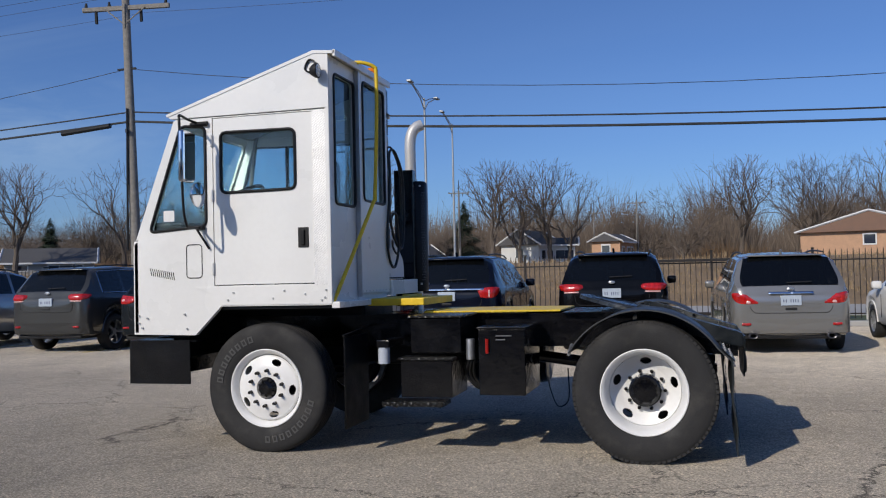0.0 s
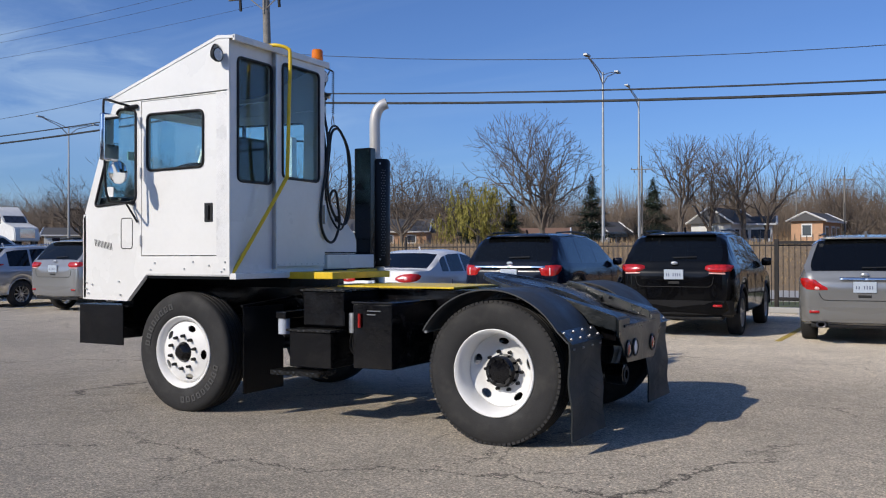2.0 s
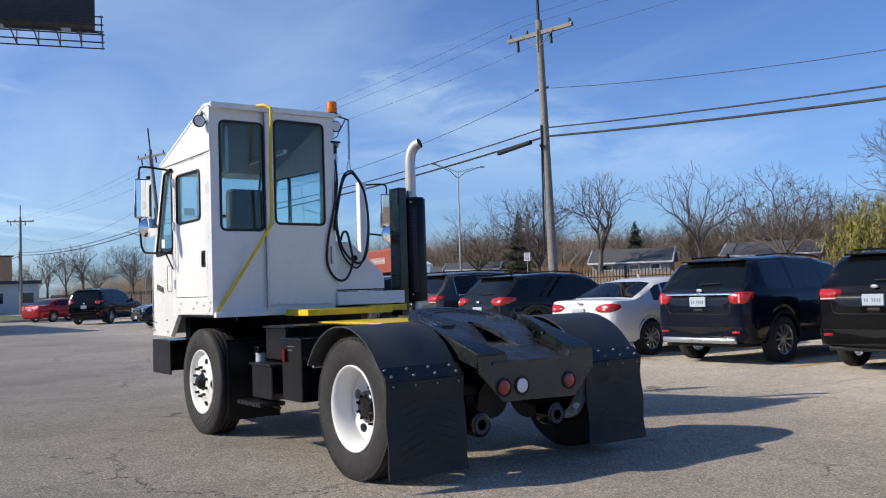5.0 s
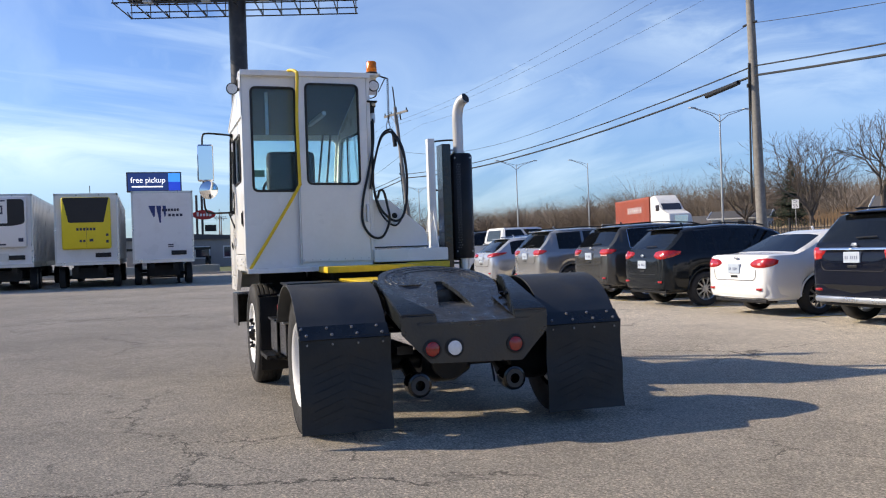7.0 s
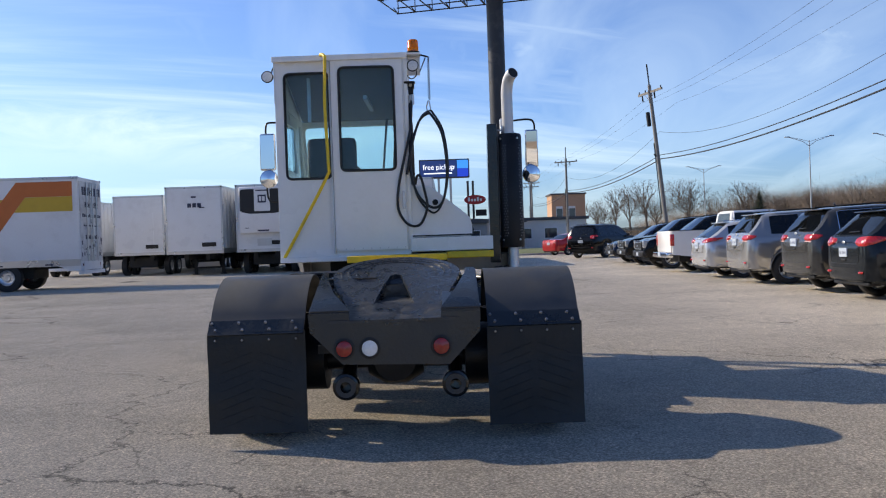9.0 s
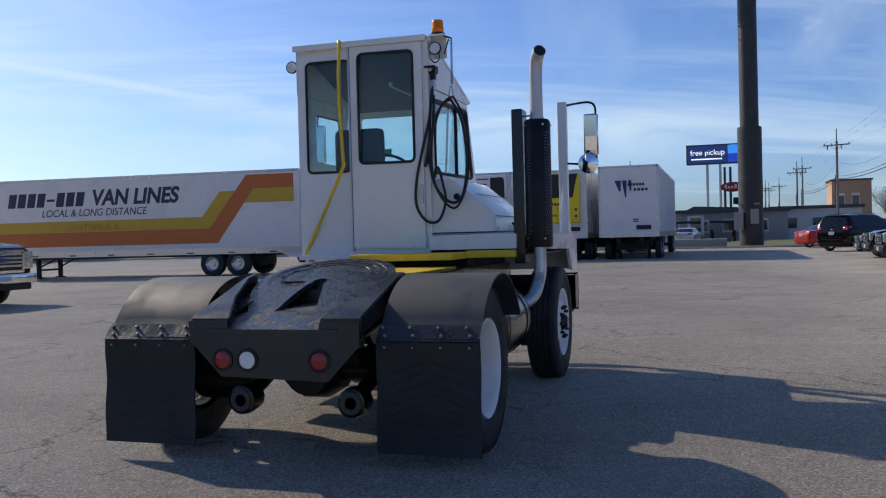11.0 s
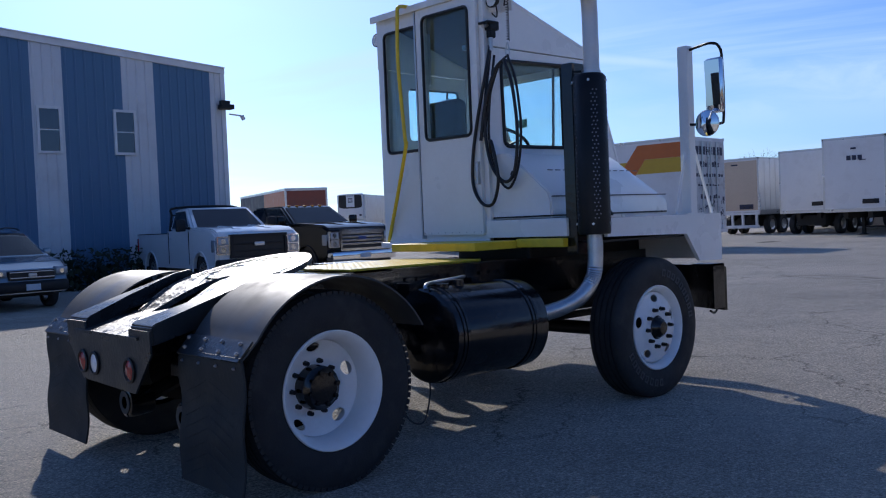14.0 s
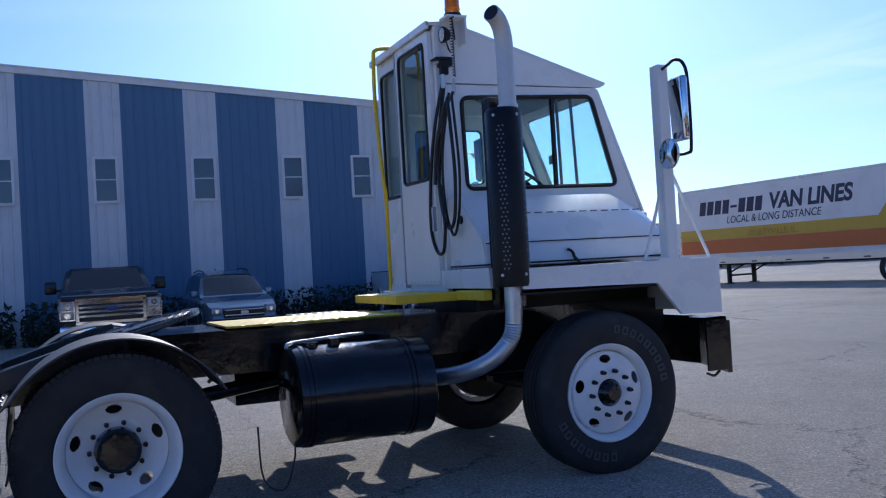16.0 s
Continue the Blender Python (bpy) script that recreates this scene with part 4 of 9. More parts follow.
for y0, yf, ym, yr in ((-0.525, -0.485, -0.40, -0.26), (0.60, 0.52, 0.44, 0.342)):
    bm = B()
    rows = []
    for x, zt, zb, yi in ((-0.10, 1.135, 1.00, yf), (0.02, 1.115, 0.97, yf), (0.36, 1.010, 0.88, ym), (0.68, 0.911, 0.80, yr), (0.699, 0.896, 0.80, yr)):
        rows.append([bm.verts.new(p) for p in ((x, y0, zt), (x, yi, zt), (x, yi, zb), (x, y0, zb))])
    for a, b in zip(rows, rows[1:]):
        for i in range(4):
            bm.faces.new((a[i], a[(i + 1) % 4], b[(i + 1) % 4], b[i]))
    bm.faces.new(rows[0]); bm.faces.new(rows[-1])
    bmesh.ops.recalc_face_normals(bm, faces=bm.faces)
    bmesh.ops.bevel(bm, geom=list(bm.edges), offset=0.007, segments=2, affect="EDGES")
    part("loading_ramp", bm, SATIN_STEEL, YT, "black sloped trailer ramp", smooth=30)
tail_poly = [(-0.53, 0.885), (-0.262, 0.885), (-0.258, 0.832), (0.338, 0.832), (0.344, 0.877), (0.595, 0.875), (0.595, 0.745), (0.39, 0.53), (-0.31, 0.55), (-0.52, 0.765)]
tail = part("tail_plate", plate2(tail_poly, lambda u, v, d: (0.712 - d, u, v), 0.012), SATIN_STEEL, YT, "dark tail plate with three lamps")
part("tail_floor", plate2([(0.10, 0.945), (0.30, 0.925), (0.722, 0.838), (0.722, 0.820), (0.10, 0.915)], lambda u, v, d: (u, -0.40 + d * 0.86, v), 1.0), GREASE, tail, "greasy sloped tail floor")
for y, mtl, lb in ((-0.298, RED_LENS, "round red tail lamp"), (-0.131, CLEAR_LENS, "round clear reverse lamp"), (0.338, RED_LENS, "round red tail lamp")):
    bm = B()
    lathe(bm, [(0.050, 0.0), (0.068, 0.0), (0.070, 0.012), (0.058, 0.016), (0.052, 0.010)], 32, pose(0.71, y, 0.652, 0, 0, -90))
    tl = part("tail_lamp", bm, GASKET, tail, lb, smooth=40)
    bm = B()
    lathe(bm, [(0.0, 0.018), (0.03, 0.016), (0.053, 0.008)], 32, pose(0.71, y, 0.652, 0, 0, -90))
    part("lens", bm, mtl, tl, smooth=60)

# rear fenders, flaps
FCZ, FR = 0.50, 0.625
for y0, y1, FCX in ((-1.22, -0.58, -0.02), (0.65, 1.268, -0.035)):
    arc = [(FCX + FR * math.cos(a), FCZ + FR * math.sin(a)) for a in [radians(34) + radians(116) * k / 28 for k in range(29)]]
    arc = [(FCX + 0.605, 0.765)] + arc
    inner = [(FCX + (x - FCX) * 0.985, FCZ + (z - FCZ) * 0.985) for x, z in arc]
    bm = B()
    rows = []
    for (x, z), (xi, zi) in zip(arc, inner):
        rows.append([bm.verts.new((x, y0, z)), bm.verts.new((x, y1, z)), bm.verts.new((xi, y1, zi)), bm.verts.new((xi, y0, zi))])
    for a, b in zip(rows, rows[1:]):
        for i in range(4):
            bm.faces.new((a[i], a[(i + 1) % 4], b[(i + 1) % 4], b[i]))
    bm.faces.new(rows[0]); bm.faces.new(rows[-1])
    fender = part("rear_fender", bm, FENDER, YT, "black arched rear fender", smooth=40)
    fp = Matrix.Translation((FCX + 0.614, 0, 0.768)) @ Matrix.Rotation(radians(-44), 4, "Y")
    bm = boxes((-0.004, 0.006, y0, y1, -0.018, 0.105))
    bmesh.ops.transform(bm, matrix=fp, verts=bm.verts)
    strip = part("flap_bar", bm, SATIN_STEEL, fender, "bolted flap clamp bar")
    bm = B()
    for k in range(4):
        y = y0 + 0.05 + (y1 - y0 - 0.10) * k / 3
        for dz, dx in ((0.080, 0.0), (0.020, 0.002)):
            p = fp @ Vector((0.006, y - (0.03 if dz > 0.05 else 0.0), dz))
            rod(bm, p, p + (fp.to_3x3() @ Vector((0.012, 0, 0))), 0.0115, 8, 0.008)
    for k in range(4):
        p = Vector((FCX + 0.622, y0 + 0.05 + (y1 - y0 - 0.10) * k / 3, 0.722))
        rod(bm, p, p + Vector((0.010, 0, 0)), 0.009, 8, 0.006)
    tagged(part("flap_bolt", bm, mat("dull_bolt_zinc", (0.30, 0.30, 0.31), 0.4, 0.7), strip, "dull zinc bolt heads", smooth=40), kind="stuff")
    bm = B()
    n = 14
    for i in range(n + 1):
        z = 0.775 - (0.775 - 0.10) * i / n
        for j, y in enumerate((y0 - 0.005, (y0 + y1) / 2, y1 + 0.01)):
            bm.verts.new((FCX + 0.612 + 0.03 * (i / n) ** 2 + 0.008 * math.sin(i * 0.8 + j), y, z))
    bm.verts.ensure_lookup_table()
    for i in range(n):
        for j in range(2):
            a = i * 3 + j
            bm.faces.new((bm.verts[a], bm.verts[a + 1], bm.verts[a + 4], bm.verts[a + 3]))
    bmesh.ops.recalc_face_normals(bm, faces=bm.faces)
    bm.normal_update()
    bmesh.ops.solidify(bm, geom=list(bm.faces), thickness=0.012)
    fl = part("mud_flap", bm, FLAP, fender, "black rubber mud flap", smooth=40)
    bm = B()
    ym = (y0 + y1) / 2
    for k in range(8):
        z = 0.64 - k * 0.06
        for s in (-1, 1):
            rod(bm, (FCX + 0.623 + 0.03 * ((0.775 - z) / 0.675) ** 2, ym + s * 0.02, z), (FCX + 0.623 + 0.03 * ((0.855 - z) / 0.675) ** 2, ym + s * 0.24, z - 0.08), 0.0013, 4)
    tagged(part("flap_rib", bm, FLAP, fl), kind="stuff")
    bm = B()
    rod(bm, (-0.56, y0 + 0.05, 0.80), (-0.62, (y0 + y1) / 2 - 0.35 * (1 if y0 < 0 else -1) * -1, 0.82), 0.014, 6)
    part("fender_bracket", bm, STEEL, fender)
bm = B()
rod(bm, (0, -0.95, 0.5), (0, 0.95, 0.5), 0.075, 16)
lathe(bm, [(0.0, -0.2), (0.12, -0.2), (0.19, -0.08), (0.19, 0.08), (0.12, 0.2), (0, 0.2)], 24, pose(0, 0, 0.5))
rod(bm, (-0.25, 0, 0.52), (0.2, 0, 0.5), 0.15, 16)
part("rear_axle", bm, BLACK_MATT, YT, "dark axle housing", smooth=40)
bm = B()
rod(bm, (-3.02, -0.95, 0.48), (-3.02, 0.95, 0.48), 0.055, 12)
part("front_axle", bm, BLACK_MATT, YT, "dark axle beam", smooth=40)
for x, y0, y1 in ((0.0, -0.84, -0.50), (0.0, 0.50, 0.84), (-3.02, -0.95, -0.75), (-3.02, 0.75, 0.95)):
    bm = B()
    rod(bm, (x, y0, 0.51), (x, y1, 0.51), 0.225, 28)
    part("brake_drum", bm, BLACK_MATT, YT, "dark brake drum", smooth=40)
for y in (-0.325, 0.425):
    bm = B()
    lathe(bm, [(0.0, -0.16), (0.085, -0.15), (0.095, -0.03), (0.09, 0.0), (0.072, 0.005)], 24, pose(0.46, y, 0.360, 0, 0, -90))
    ch = part("brake_chamber", bm, BLACK, YT, smooth=40)
    bm = B()
    lathe(bm, [(0.038, 0.008), (0.07, 0.008), (0.07, 0.012), (0.038, 0.012)], 24, pose(0.46, y, 0.360, 0, 0, -90), close=True)
    part("chamber_ring", bm, mat("dull_cast_grey", (0.06, 0.062, 0.065), 0.55, 0.4), ch)
    rod_bm = B()
    rod(rod_bm, (0.3, y, 0.39), (0.05, y, 0.48), 0.05, 10)
    part("chamber_mount", rod_bm, BLACK_MATT, ch)
pieces("leaf_spring", BLACK_MATT, YT, "", (-0.55, 0.5, -0.50, -0.38, 0.60, 0.66), (-0.55, 0.5, 0.38, 0.50, 0.60, 0.66), (-3.6, -2.5, -0.5, -0.4, 0.58, 0.62), (-3.6, -2.5, 0.4, 0.5, 0.58, 0.62))


# wheels: built round the y axis, outer side towards -y
def tyre_mesh(lugs):
    bm = B()
    r = 0.528
    prof = [(0.318, -0.118), (0.33, -0.128), (0.38, -0.1375), (0.43, -0.141), (0.478, -0.137), (0.503, -0.129), (0.517, -0.119), (0.525, -0.105)]
    for c in (-0.07, -0.025, 0.025, 0.07):
        prof += [(r, c - 0.009), (r - 0.013, c - 0.007), (r - 0.013, c + 0.007), (r, c + 0.009)]
    prof += [(0.525, 0.105), (0.517, 0.119), (0.503, 0.129), (0.478, 0.137), (0.43, 0.141), (0.38, 0.1375), (0.318, 0.118)]
    lathe(bm, prof, 72)
    if lugs:
        for k in range(84):
            a = 2 * math.pi * k / 84
            for s in (-1, 1):
                c = B()
                box(c, 0.502, 0.5215, s * 0.1215 - 0.011, s * 0.1195 + 0.003, -0.0145, 0.0145)
                bmesh.ops.transform(c, matrix=Matrix.Rotation(a, 4, "Y"), verts=c.verts)
                mm = bpy.data.meshes.new("t"); c.to_mesh(mm); c.free(); bm.from_mesh(mm); bpy.data.meshes.remove(mm)
    return bm


def disc_holes(bm, prof, seg, hole_r0, hole_r1, n_holes):
    """A dished disc from (radius, depth) rows, with hand holes left open."""
    pr, pd = zip(*prof)
    prof = [(r, float(np.interp(r, pr, pd))) for r in sorted(set(list(pr) + [float(v) for v in np.linspace(hole_r0 - 0.004, hole_r1 + 0.002, 22)]))]
    rings = [[bm.verts.new((r * math.cos(2 * math.pi * k / seg), d, r * math.sin(2 * math.pi * k / seg))) for k in range(seg)] for r, d in prof]
    for i in range(len(prof) - 1):
        rm = (prof[i][0] + prof[i + 1][0]) / 2
        for k in range(seg):
            a = (k + 0.5) / seg * n_holes % 1.0
            inside = ((rm - (hole_r0 + hole_r1) / 2) / ((hole_r1 - hole_r0) / 2)) ** 2 + ((a - 0.5) / 0.152) ** 2 < 1
            if not inside:
                bm.faces.new((rings[i][k], rings[i][(k + 1) % seg], rings[i + 1][(k + 1) % seg], rings[i + 1][k]))
    bmesh.ops.recalc_face_normals(bm, faces=bm.faces)
    bm.normal_update()
    bmesh.ops.solidify(bm, geom=list(bm.faces), thickness=0.008)
    return bm


def rim_mesh(front):
    bm = B()
    if front:
        prof = [(0.080, -0.112), (0.10, -0.118), (0.168, -0.118), (0.185, -0.113), (0.21, -0.105), (0.235, -0.097), (0.255, -0.090), (0.262, -0.082), (0.268, -0.07)]
    else:
        prof = [(0.088, 0.02), (0.165, 0.02), (0.18, 0.016), (0.192, 0.010), (0.204, 0.004), (0.216, -0.002), (0.228, -0.008), (0.240, -0.014), (0.252, -0.02), (0.262, -0.026)]
        prof = [(r, d + 0.055) for r, d in prof]
    disc_holes(bm, prof, 200, 0.194, 0.248, 5)
    lathe(bm, [(0.262, 0.10), (0.264, -0.02), (0.272, -0.07), (0.285, -0.105), (0.300, -0.125), (0.312, -0.132), (0.318, -0.128), (0.318, -0.118), (0.295, -0.09), (0.290, 0.10)], 72, close=True)
    return bm


def bars_on_ring(bm, spans, r, y):
    for a0, n in spans:
        for k in range(n):
            a = radians(a0 + k * 9)
            c = B()
            box(c, r - 0.027, r + 0.027, y - 0.004, y + 0.002, -0.021, -0.010)
            box(c, r - 0.027, r + 0.027, y - 0.004, y + 0.002, 0.010, 0.021)
            box(c, r + 0.016, r + 0.026, y - 0.0045, y + 0.0015, -0.018, 0.018)
            box(c, r - 0.026, r - 0.016, y - 0.0045, y + 0.0015, -0.018, 0.018)
            bmesh.ops.transform(c, matrix=Matrix.Rotation(-a, 4, "Y"), verts=c.verts)
            mm = bpy.data.meshes.new("t"); c.to_mesh(mm); c.free(); bm.from_mesh(mm); bpy.data.meshes.remove(mm)
    return bm


PROTO = {}


def truck_wheel(x, y, front, side):
    """side -1: outer face towards -y."""
    key = "f" if front else "r"
    if key not in PROTO:
        rim = part("wheel", rim_mesh(front), WHEEL_WHITE, None, "white steel disc wheel", smooth=35)
        ty = part("tyre", tyre_mesh(not front), RUBBER, rim, "worn black truck tyre", smooth=35)
        if front:
            tagged(part("sidewall_mark", bars_on_ring(B(), ((148, 8), (-48, 9)), 0.412, -0.141), RUBBER_MARK, ty, "raised sidewall marks"), kind="stuff")
        bm = B()
        if front:
            lathe(bm, [(0.0, -0.175), (0.045, -0.172), (0.055, -0.16), (0.068, -0.15), (0.075, -0.13), (0.09, -0.115), (0.09, -0.10)], 28)
        else:
            lathe(bm, [(0.0, -0.035), (0.085, -0.03), (0.098, -0.012), (0.118, -0.004), (0.122, 0.03), (0.122, 0.08)], 28)
            for k in range(8):
                a = 2 * math.pi * k / 8
                rod(bm, (0.085 * math.cos(a), -0.015, 0.085 * math.sin(a)), (0.085 * math.cos(a), -0.042, 0.085 * math.sin(a)), 0.013, 6)
        part("hub", bm, BLACK, rim, "greasy black hub", smooth=35)
        for k in range(10):
            a = 2 * math.pi * (k + 0.5) / 10
            y0 = -0.118 if front else 0.075
            bm = B()
            rod(bm, (0.143 * math.cos(a), y0 + 0.004, 0.143 * math.sin(a)), (0.143 * math.cos(a), y0 - 0.04, 0.143 * math.sin(a)), 0.0165, 6, 0.012)
            part("lug_nut", bm, BLACK_MATT, rim)
        PROTO[key] = rim
        w = rim
    else:
        w = copy_thing(PROTO[key], Matrix())
    w.parent = YT
    w.location = (x, y, 0.518)
    w.rotation_euler = (0, radians((40 if front else 20) if side < 0 else -57), 0 if side < 0 else radians(180))
    return w


for s in (-1, 1):
    truck_wheel(-3.03, s * 1.02, True, s)
    truck_wheel(-0.025, -1.007 if s < 0 else 1.045, False, s)
    inner = again(PROTO["r"].children[0], YT, (-0.025, -0.667 if s < 0 else 0.705, 0.518), "inner_tyre")


# ---- parked vehicles ----
PAINTS = {}


def paint(name, col, metal=0.3, rough=0.20):
    if name not in PAINTS:
        PAINTS[name] = mat(name + "_car_paint", col, rough, metal, 0.04, 1.5, 0.0, 60, 0.15, coat=0.6 if max(col) > 0.1 else 0.35, spec=0.12, dirt=(0.2, 0.19, 0.17), dirt_amt=0.12 if max(col) > 0.1 else 0.015, dirt_scale=1.5)
    return PAINTS[name]


CAR_TYRE = mat("car_tyre_rubber", (0.025, 0.025, 0.026), 0.75, 0, 0.2, 9, 0.2, 120)
ALLOY = mat("alloy_wheel", (0.55, 0.56, 0.57), 0.3, 0.85, 0.08)
DARK_ALLOY = mat("dark_alloy_wheel", (0.10, 0.10, 0.11), 0.35, 0.8, 0.1)
WHEELS = {}
CAR_LENS = mat("deep_red_car_lens", (0.42, 0.012, 0.010), 0.12, 0, 0.6, 22, 0.16, 55, 0.2, coat=0.9)
PINK_LENS = mat("clear_pink_lens", (0.72, 0.42, 0.38), 0.12, 0, 0.3, 30, 0.1, 60, coat=0.9)
HEAD_LENS = mat("headlight_glass", (0.30, 0.31, 0.32), 0.08, 0.2, 0.2, 30, coat=0.8)
PLATE_INK = mat("plate_print", (0.10, 0.12, 0.20), 0.5)


def car_wheel(parent, x, y, r, style):
    key = (round(r, 2), style)
    side = -1 if x < 0 else 1
    if key not in WHEELS:
        bm = B()
        rr = r * 0.66
        lathe(bm, [(rr, -0.09), (rr * 1.02, -0.105), (r * 0.85, -0.115), (r * 0.95, -0.105), (r, -0.08), (r, 0.08), (r * 0.95, 0.105), (r * 0.85, 0.115), (rr, 0.10)], 40)
        ty = part("tyre", bm, CAR_TYRE, None, smooth=40)
        bm = B()
        lathe(bm, [(rr, -0.085), (rr * 0.97, -0.10), (rr * 0.92, -0.09), (rr * 0.90, 0.06), (rr, 0.09)], 36)
        lathe(bm, [(0.0, -0.075), (0.03, -0.08), (0.065, -0.07), (0.07, -0.03)], 16)
        ns = {"five": 5, "ten": 10, "seven": 7}[style if style in ("five", "ten", "seven") else "five"]
        for k in range(ns):
            a = 2 * math.pi * k / ns
            c = B()
            wd = 0.30 / ns
            box(c, 0.04, rr * 0.95, -0.082, -0.055, -wd / 2, wd / 2)
            for v in c.verts:
                if v.co.x < 0.1:
                    v.co.z *= 0.7
            bmesh.ops.transform(c, matrix=Matrix.Rotation(a, 4, "Y"), verts=c.verts)
            mm = bpy.data.meshes.new("t"); c.to_mesh(mm); c.free(); bm.from_mesh(mm); bpy.data.meshes.remove(mm)
        rim = part("rim", bm, ALLOY, None, "alloy wheel", smooth=35)
        bm = B()
        rod(bm, (0, -0.02, 0), (0, 0.03, 0), rr * 0.6, 20)
        dk = part("wheel", bm, DARK_PLASTIC, None, "brake disc and hub")
        ty.parent = rim.parent = dk
        WHEELS[key] = dk
        w = dk
    else:
        w = copy_thing(WHEELS[key], Matrix())
    w.parent = parent
    w.location = (x, y, r)
    w.rotation_euler = (0, 0, radians(90 if side > 0 else -90))
    return w


SHAPES = {
    # rear at y = 0, nose at y = L; top: centre line of the upper surface; belt: window sill
    "suv": dict(L=4.83, W=1.93, H=1.76, belt=1.14, r=0.38, ra=0.94, fa=3.85, sill=0.34, tumble=0.38,
                top=[(0.0, 1.12), (0.06, 1.24), (0.40, 1.67), (0.62, 1.73), (1.5, 1.765), (2.3, 1.74), (2.75, 1.66), (3.62, 1.13), (3.9, 1.07), (4.5, 0.98), (4.72, 0.88), (4.83, 0.66)],
                side=[(0.55, 1.25), (1.33, 2.18), (2.26, 3.05)], rear=(0.07, 0.42), wind=(2.72, 3.58)),
    "crossover": dict(L=4.65, W=1.80, H=1.66, belt=1.05, r=0.35, ra=0.90, fa=3.60, sill=0.32, tumble=0.38,
                      top=[(0.0, 1.04), (0.07, 1.17), (0.50, 1.57), (0.72, 1.61), (1.6, 1.66), (2.3, 1.63), (2.7, 1.55), (3.5, 1.06), (4.2, 0.95), (4.52, 0.82), (4.65, 0.6)],
                      side=[(0.75, 1.15), (1.22, 2.05), (2.12, 2.95)], rear=(0.08, 0.50), wind=(2.68, 3.46)),
    "wagon": dict(L=4.80, W=1.82, H=1.62, belt=1.00, r=0.34, ra=0.98, fa=3.70, sill=0.32, tumble=0.34,
                  top=[(0.0, 1.00), (0.07, 1.12), (0.62, 1.53), (0.85, 1.57), (1.7, 1.62), (2.4, 1.60), (2.75, 1.53), (3.6, 1.02), (4.4, 0.92), (4.68, 0.78), (4.80, 0.6)],
                  side=[(0.62, 1.25), (1.32, 2.15), (2.22, 3.02)], rear=(0.10, 0.62), wind=(2.72, 3.56)),
    "sedan": dict(L=4.60, W=1.79, H=1.47, belt=0.96, r=0.325, ra=1.02, fa=3.70, sill=0.28, tumble=0.40,
                  top=[(0.0, 0.90), (0.05, 1.03), (0.10, 1.06), (0.52, 1.075), (0.62, 1.09), (1.28, 1.40), (1.6, 1.455), (2.1, 1.47), (2.5, 1.42), (3.35, 0.99), (4.1, 0.88), (4.45, 0.76), (4.60, 0.58)],
                  side=[(1.12, 1.40), (1.46, 2.05), (2.12, 2.9)], rear=(0.64, 1.26), wind=(2.52, 3.30)),
    "minivan": dict(L=5.16, W=1.92, H=1.66, belt=1.02, r=0.36, ra=0.98, fa=4.05, sill=0.30, tumble=0.34,
                    top=[(0.0, 0.98), (0.06, 1.10), (0.52, 1.59), (0.75, 1.63), (1.8, 1.68), (2.6, 1.65), (3.0, 1.57), (4.0, 1.03), (4.7, 0.92), (5.0, 0.80), (5.16, 0.6)],
                    side=[(0.65, 1.45), (1.53, 2.45), (2.53, 3.4)], rear=(0.07, 0.54), wind=(2.98, 3.95)),
    "large_suv": dict(L=5.40, W=2.04, H=1.93, belt=1.18, r=0.40, ra=1.12, fa=4.40, sill=0.40, tumble=0.42,
                      top=[(0.0, 1.05), (0.04, 1.15), (0.28, 1.80), (0.45, 1.88), (1.8, 1.93), (2.7, 1.90), (3.1, 1.82), (3.85, 1.26), (4.2, 1.20), (5.0, 1.12), (5.28, 1.02), (5.40, 0.7)],
                      side=[(0.42, 1.5), (1.58, 2.5), (2.58, 3.5)], rear=(0.06, 0.30), wind=(3.08, 3.82)),
}


# tail lamps: (way round the corner from the side inwards, lower edge, upper edge), for the red lens and its pale inset
LAMPS = {
    "slim": ([(-0.20, 0.02, 0.065), (-0.10, -0.04, 0.08), (0.02, -0.06, 0.085), (0.18, -0.06, 0.085), (0.25, -0.045, 0.08), (0.28, 0.0, 0.05)], [(0.0, -0.088, -0.060), (0.24, -0.080, -0.056)]),
    "tall": ([(-0.20, 0.02, 0.10), (-0.10, -0.08, 0.11), (0.0, -0.11, 0.11), (0.12, -0.11, 0.10), (0.20, -0.09, 0.09), (0.22, -0.02, 0.05)], [(0.03, -0.085, 0.05), (0.07, -0.085, 0.05)]),
    "teardrop": ([(-0.16, 0.06, 0.10), (-0.10, -0.02, 0.12), (0.0, -0.08, 0.115), (0.10, -0.095, 0.085), (0.20, -0.095, 0.01), (0.30, -0.09, -0.06)], [(0.11, -0.075, -0.02), (0.20, -0.075, -0.03)]),
    "round": ([(-0.22, -0.02, 0.05), (-0.12, -0.07, 0.08), (0.0, -0.095, 0.09), (0.14, -0.10, 0.08), (0.24, -0.085, 0.05), (0.31, -0.05, 0.0)], [(0.06, -0.05, 0.0), (0.14, -0.05, 0.0)]),
    "wide": ([(-0.32, 0.02, 0.09), (-0.15, -0.05, 0.105), (0.0, -0.09, 0.11), (0.16, -0.09, 0.10), (0.26, -0.06, 0.085), (0.30, -0.02, 0.06)], [(0.02, -0.03, 0.03), (0.10, -0.03, 0.03)]),
    "swept": ([(-0.40, 0.05, 0.085), (-0.20, -0.02, 0.085), (0.0, -0.07, 0.075), (0.15, -0.075, 0.05), (0.30, -0.05, 0.0)], [(0.02, -0.05, -0.02), (0.20, -0.055, -0.03)]),
}


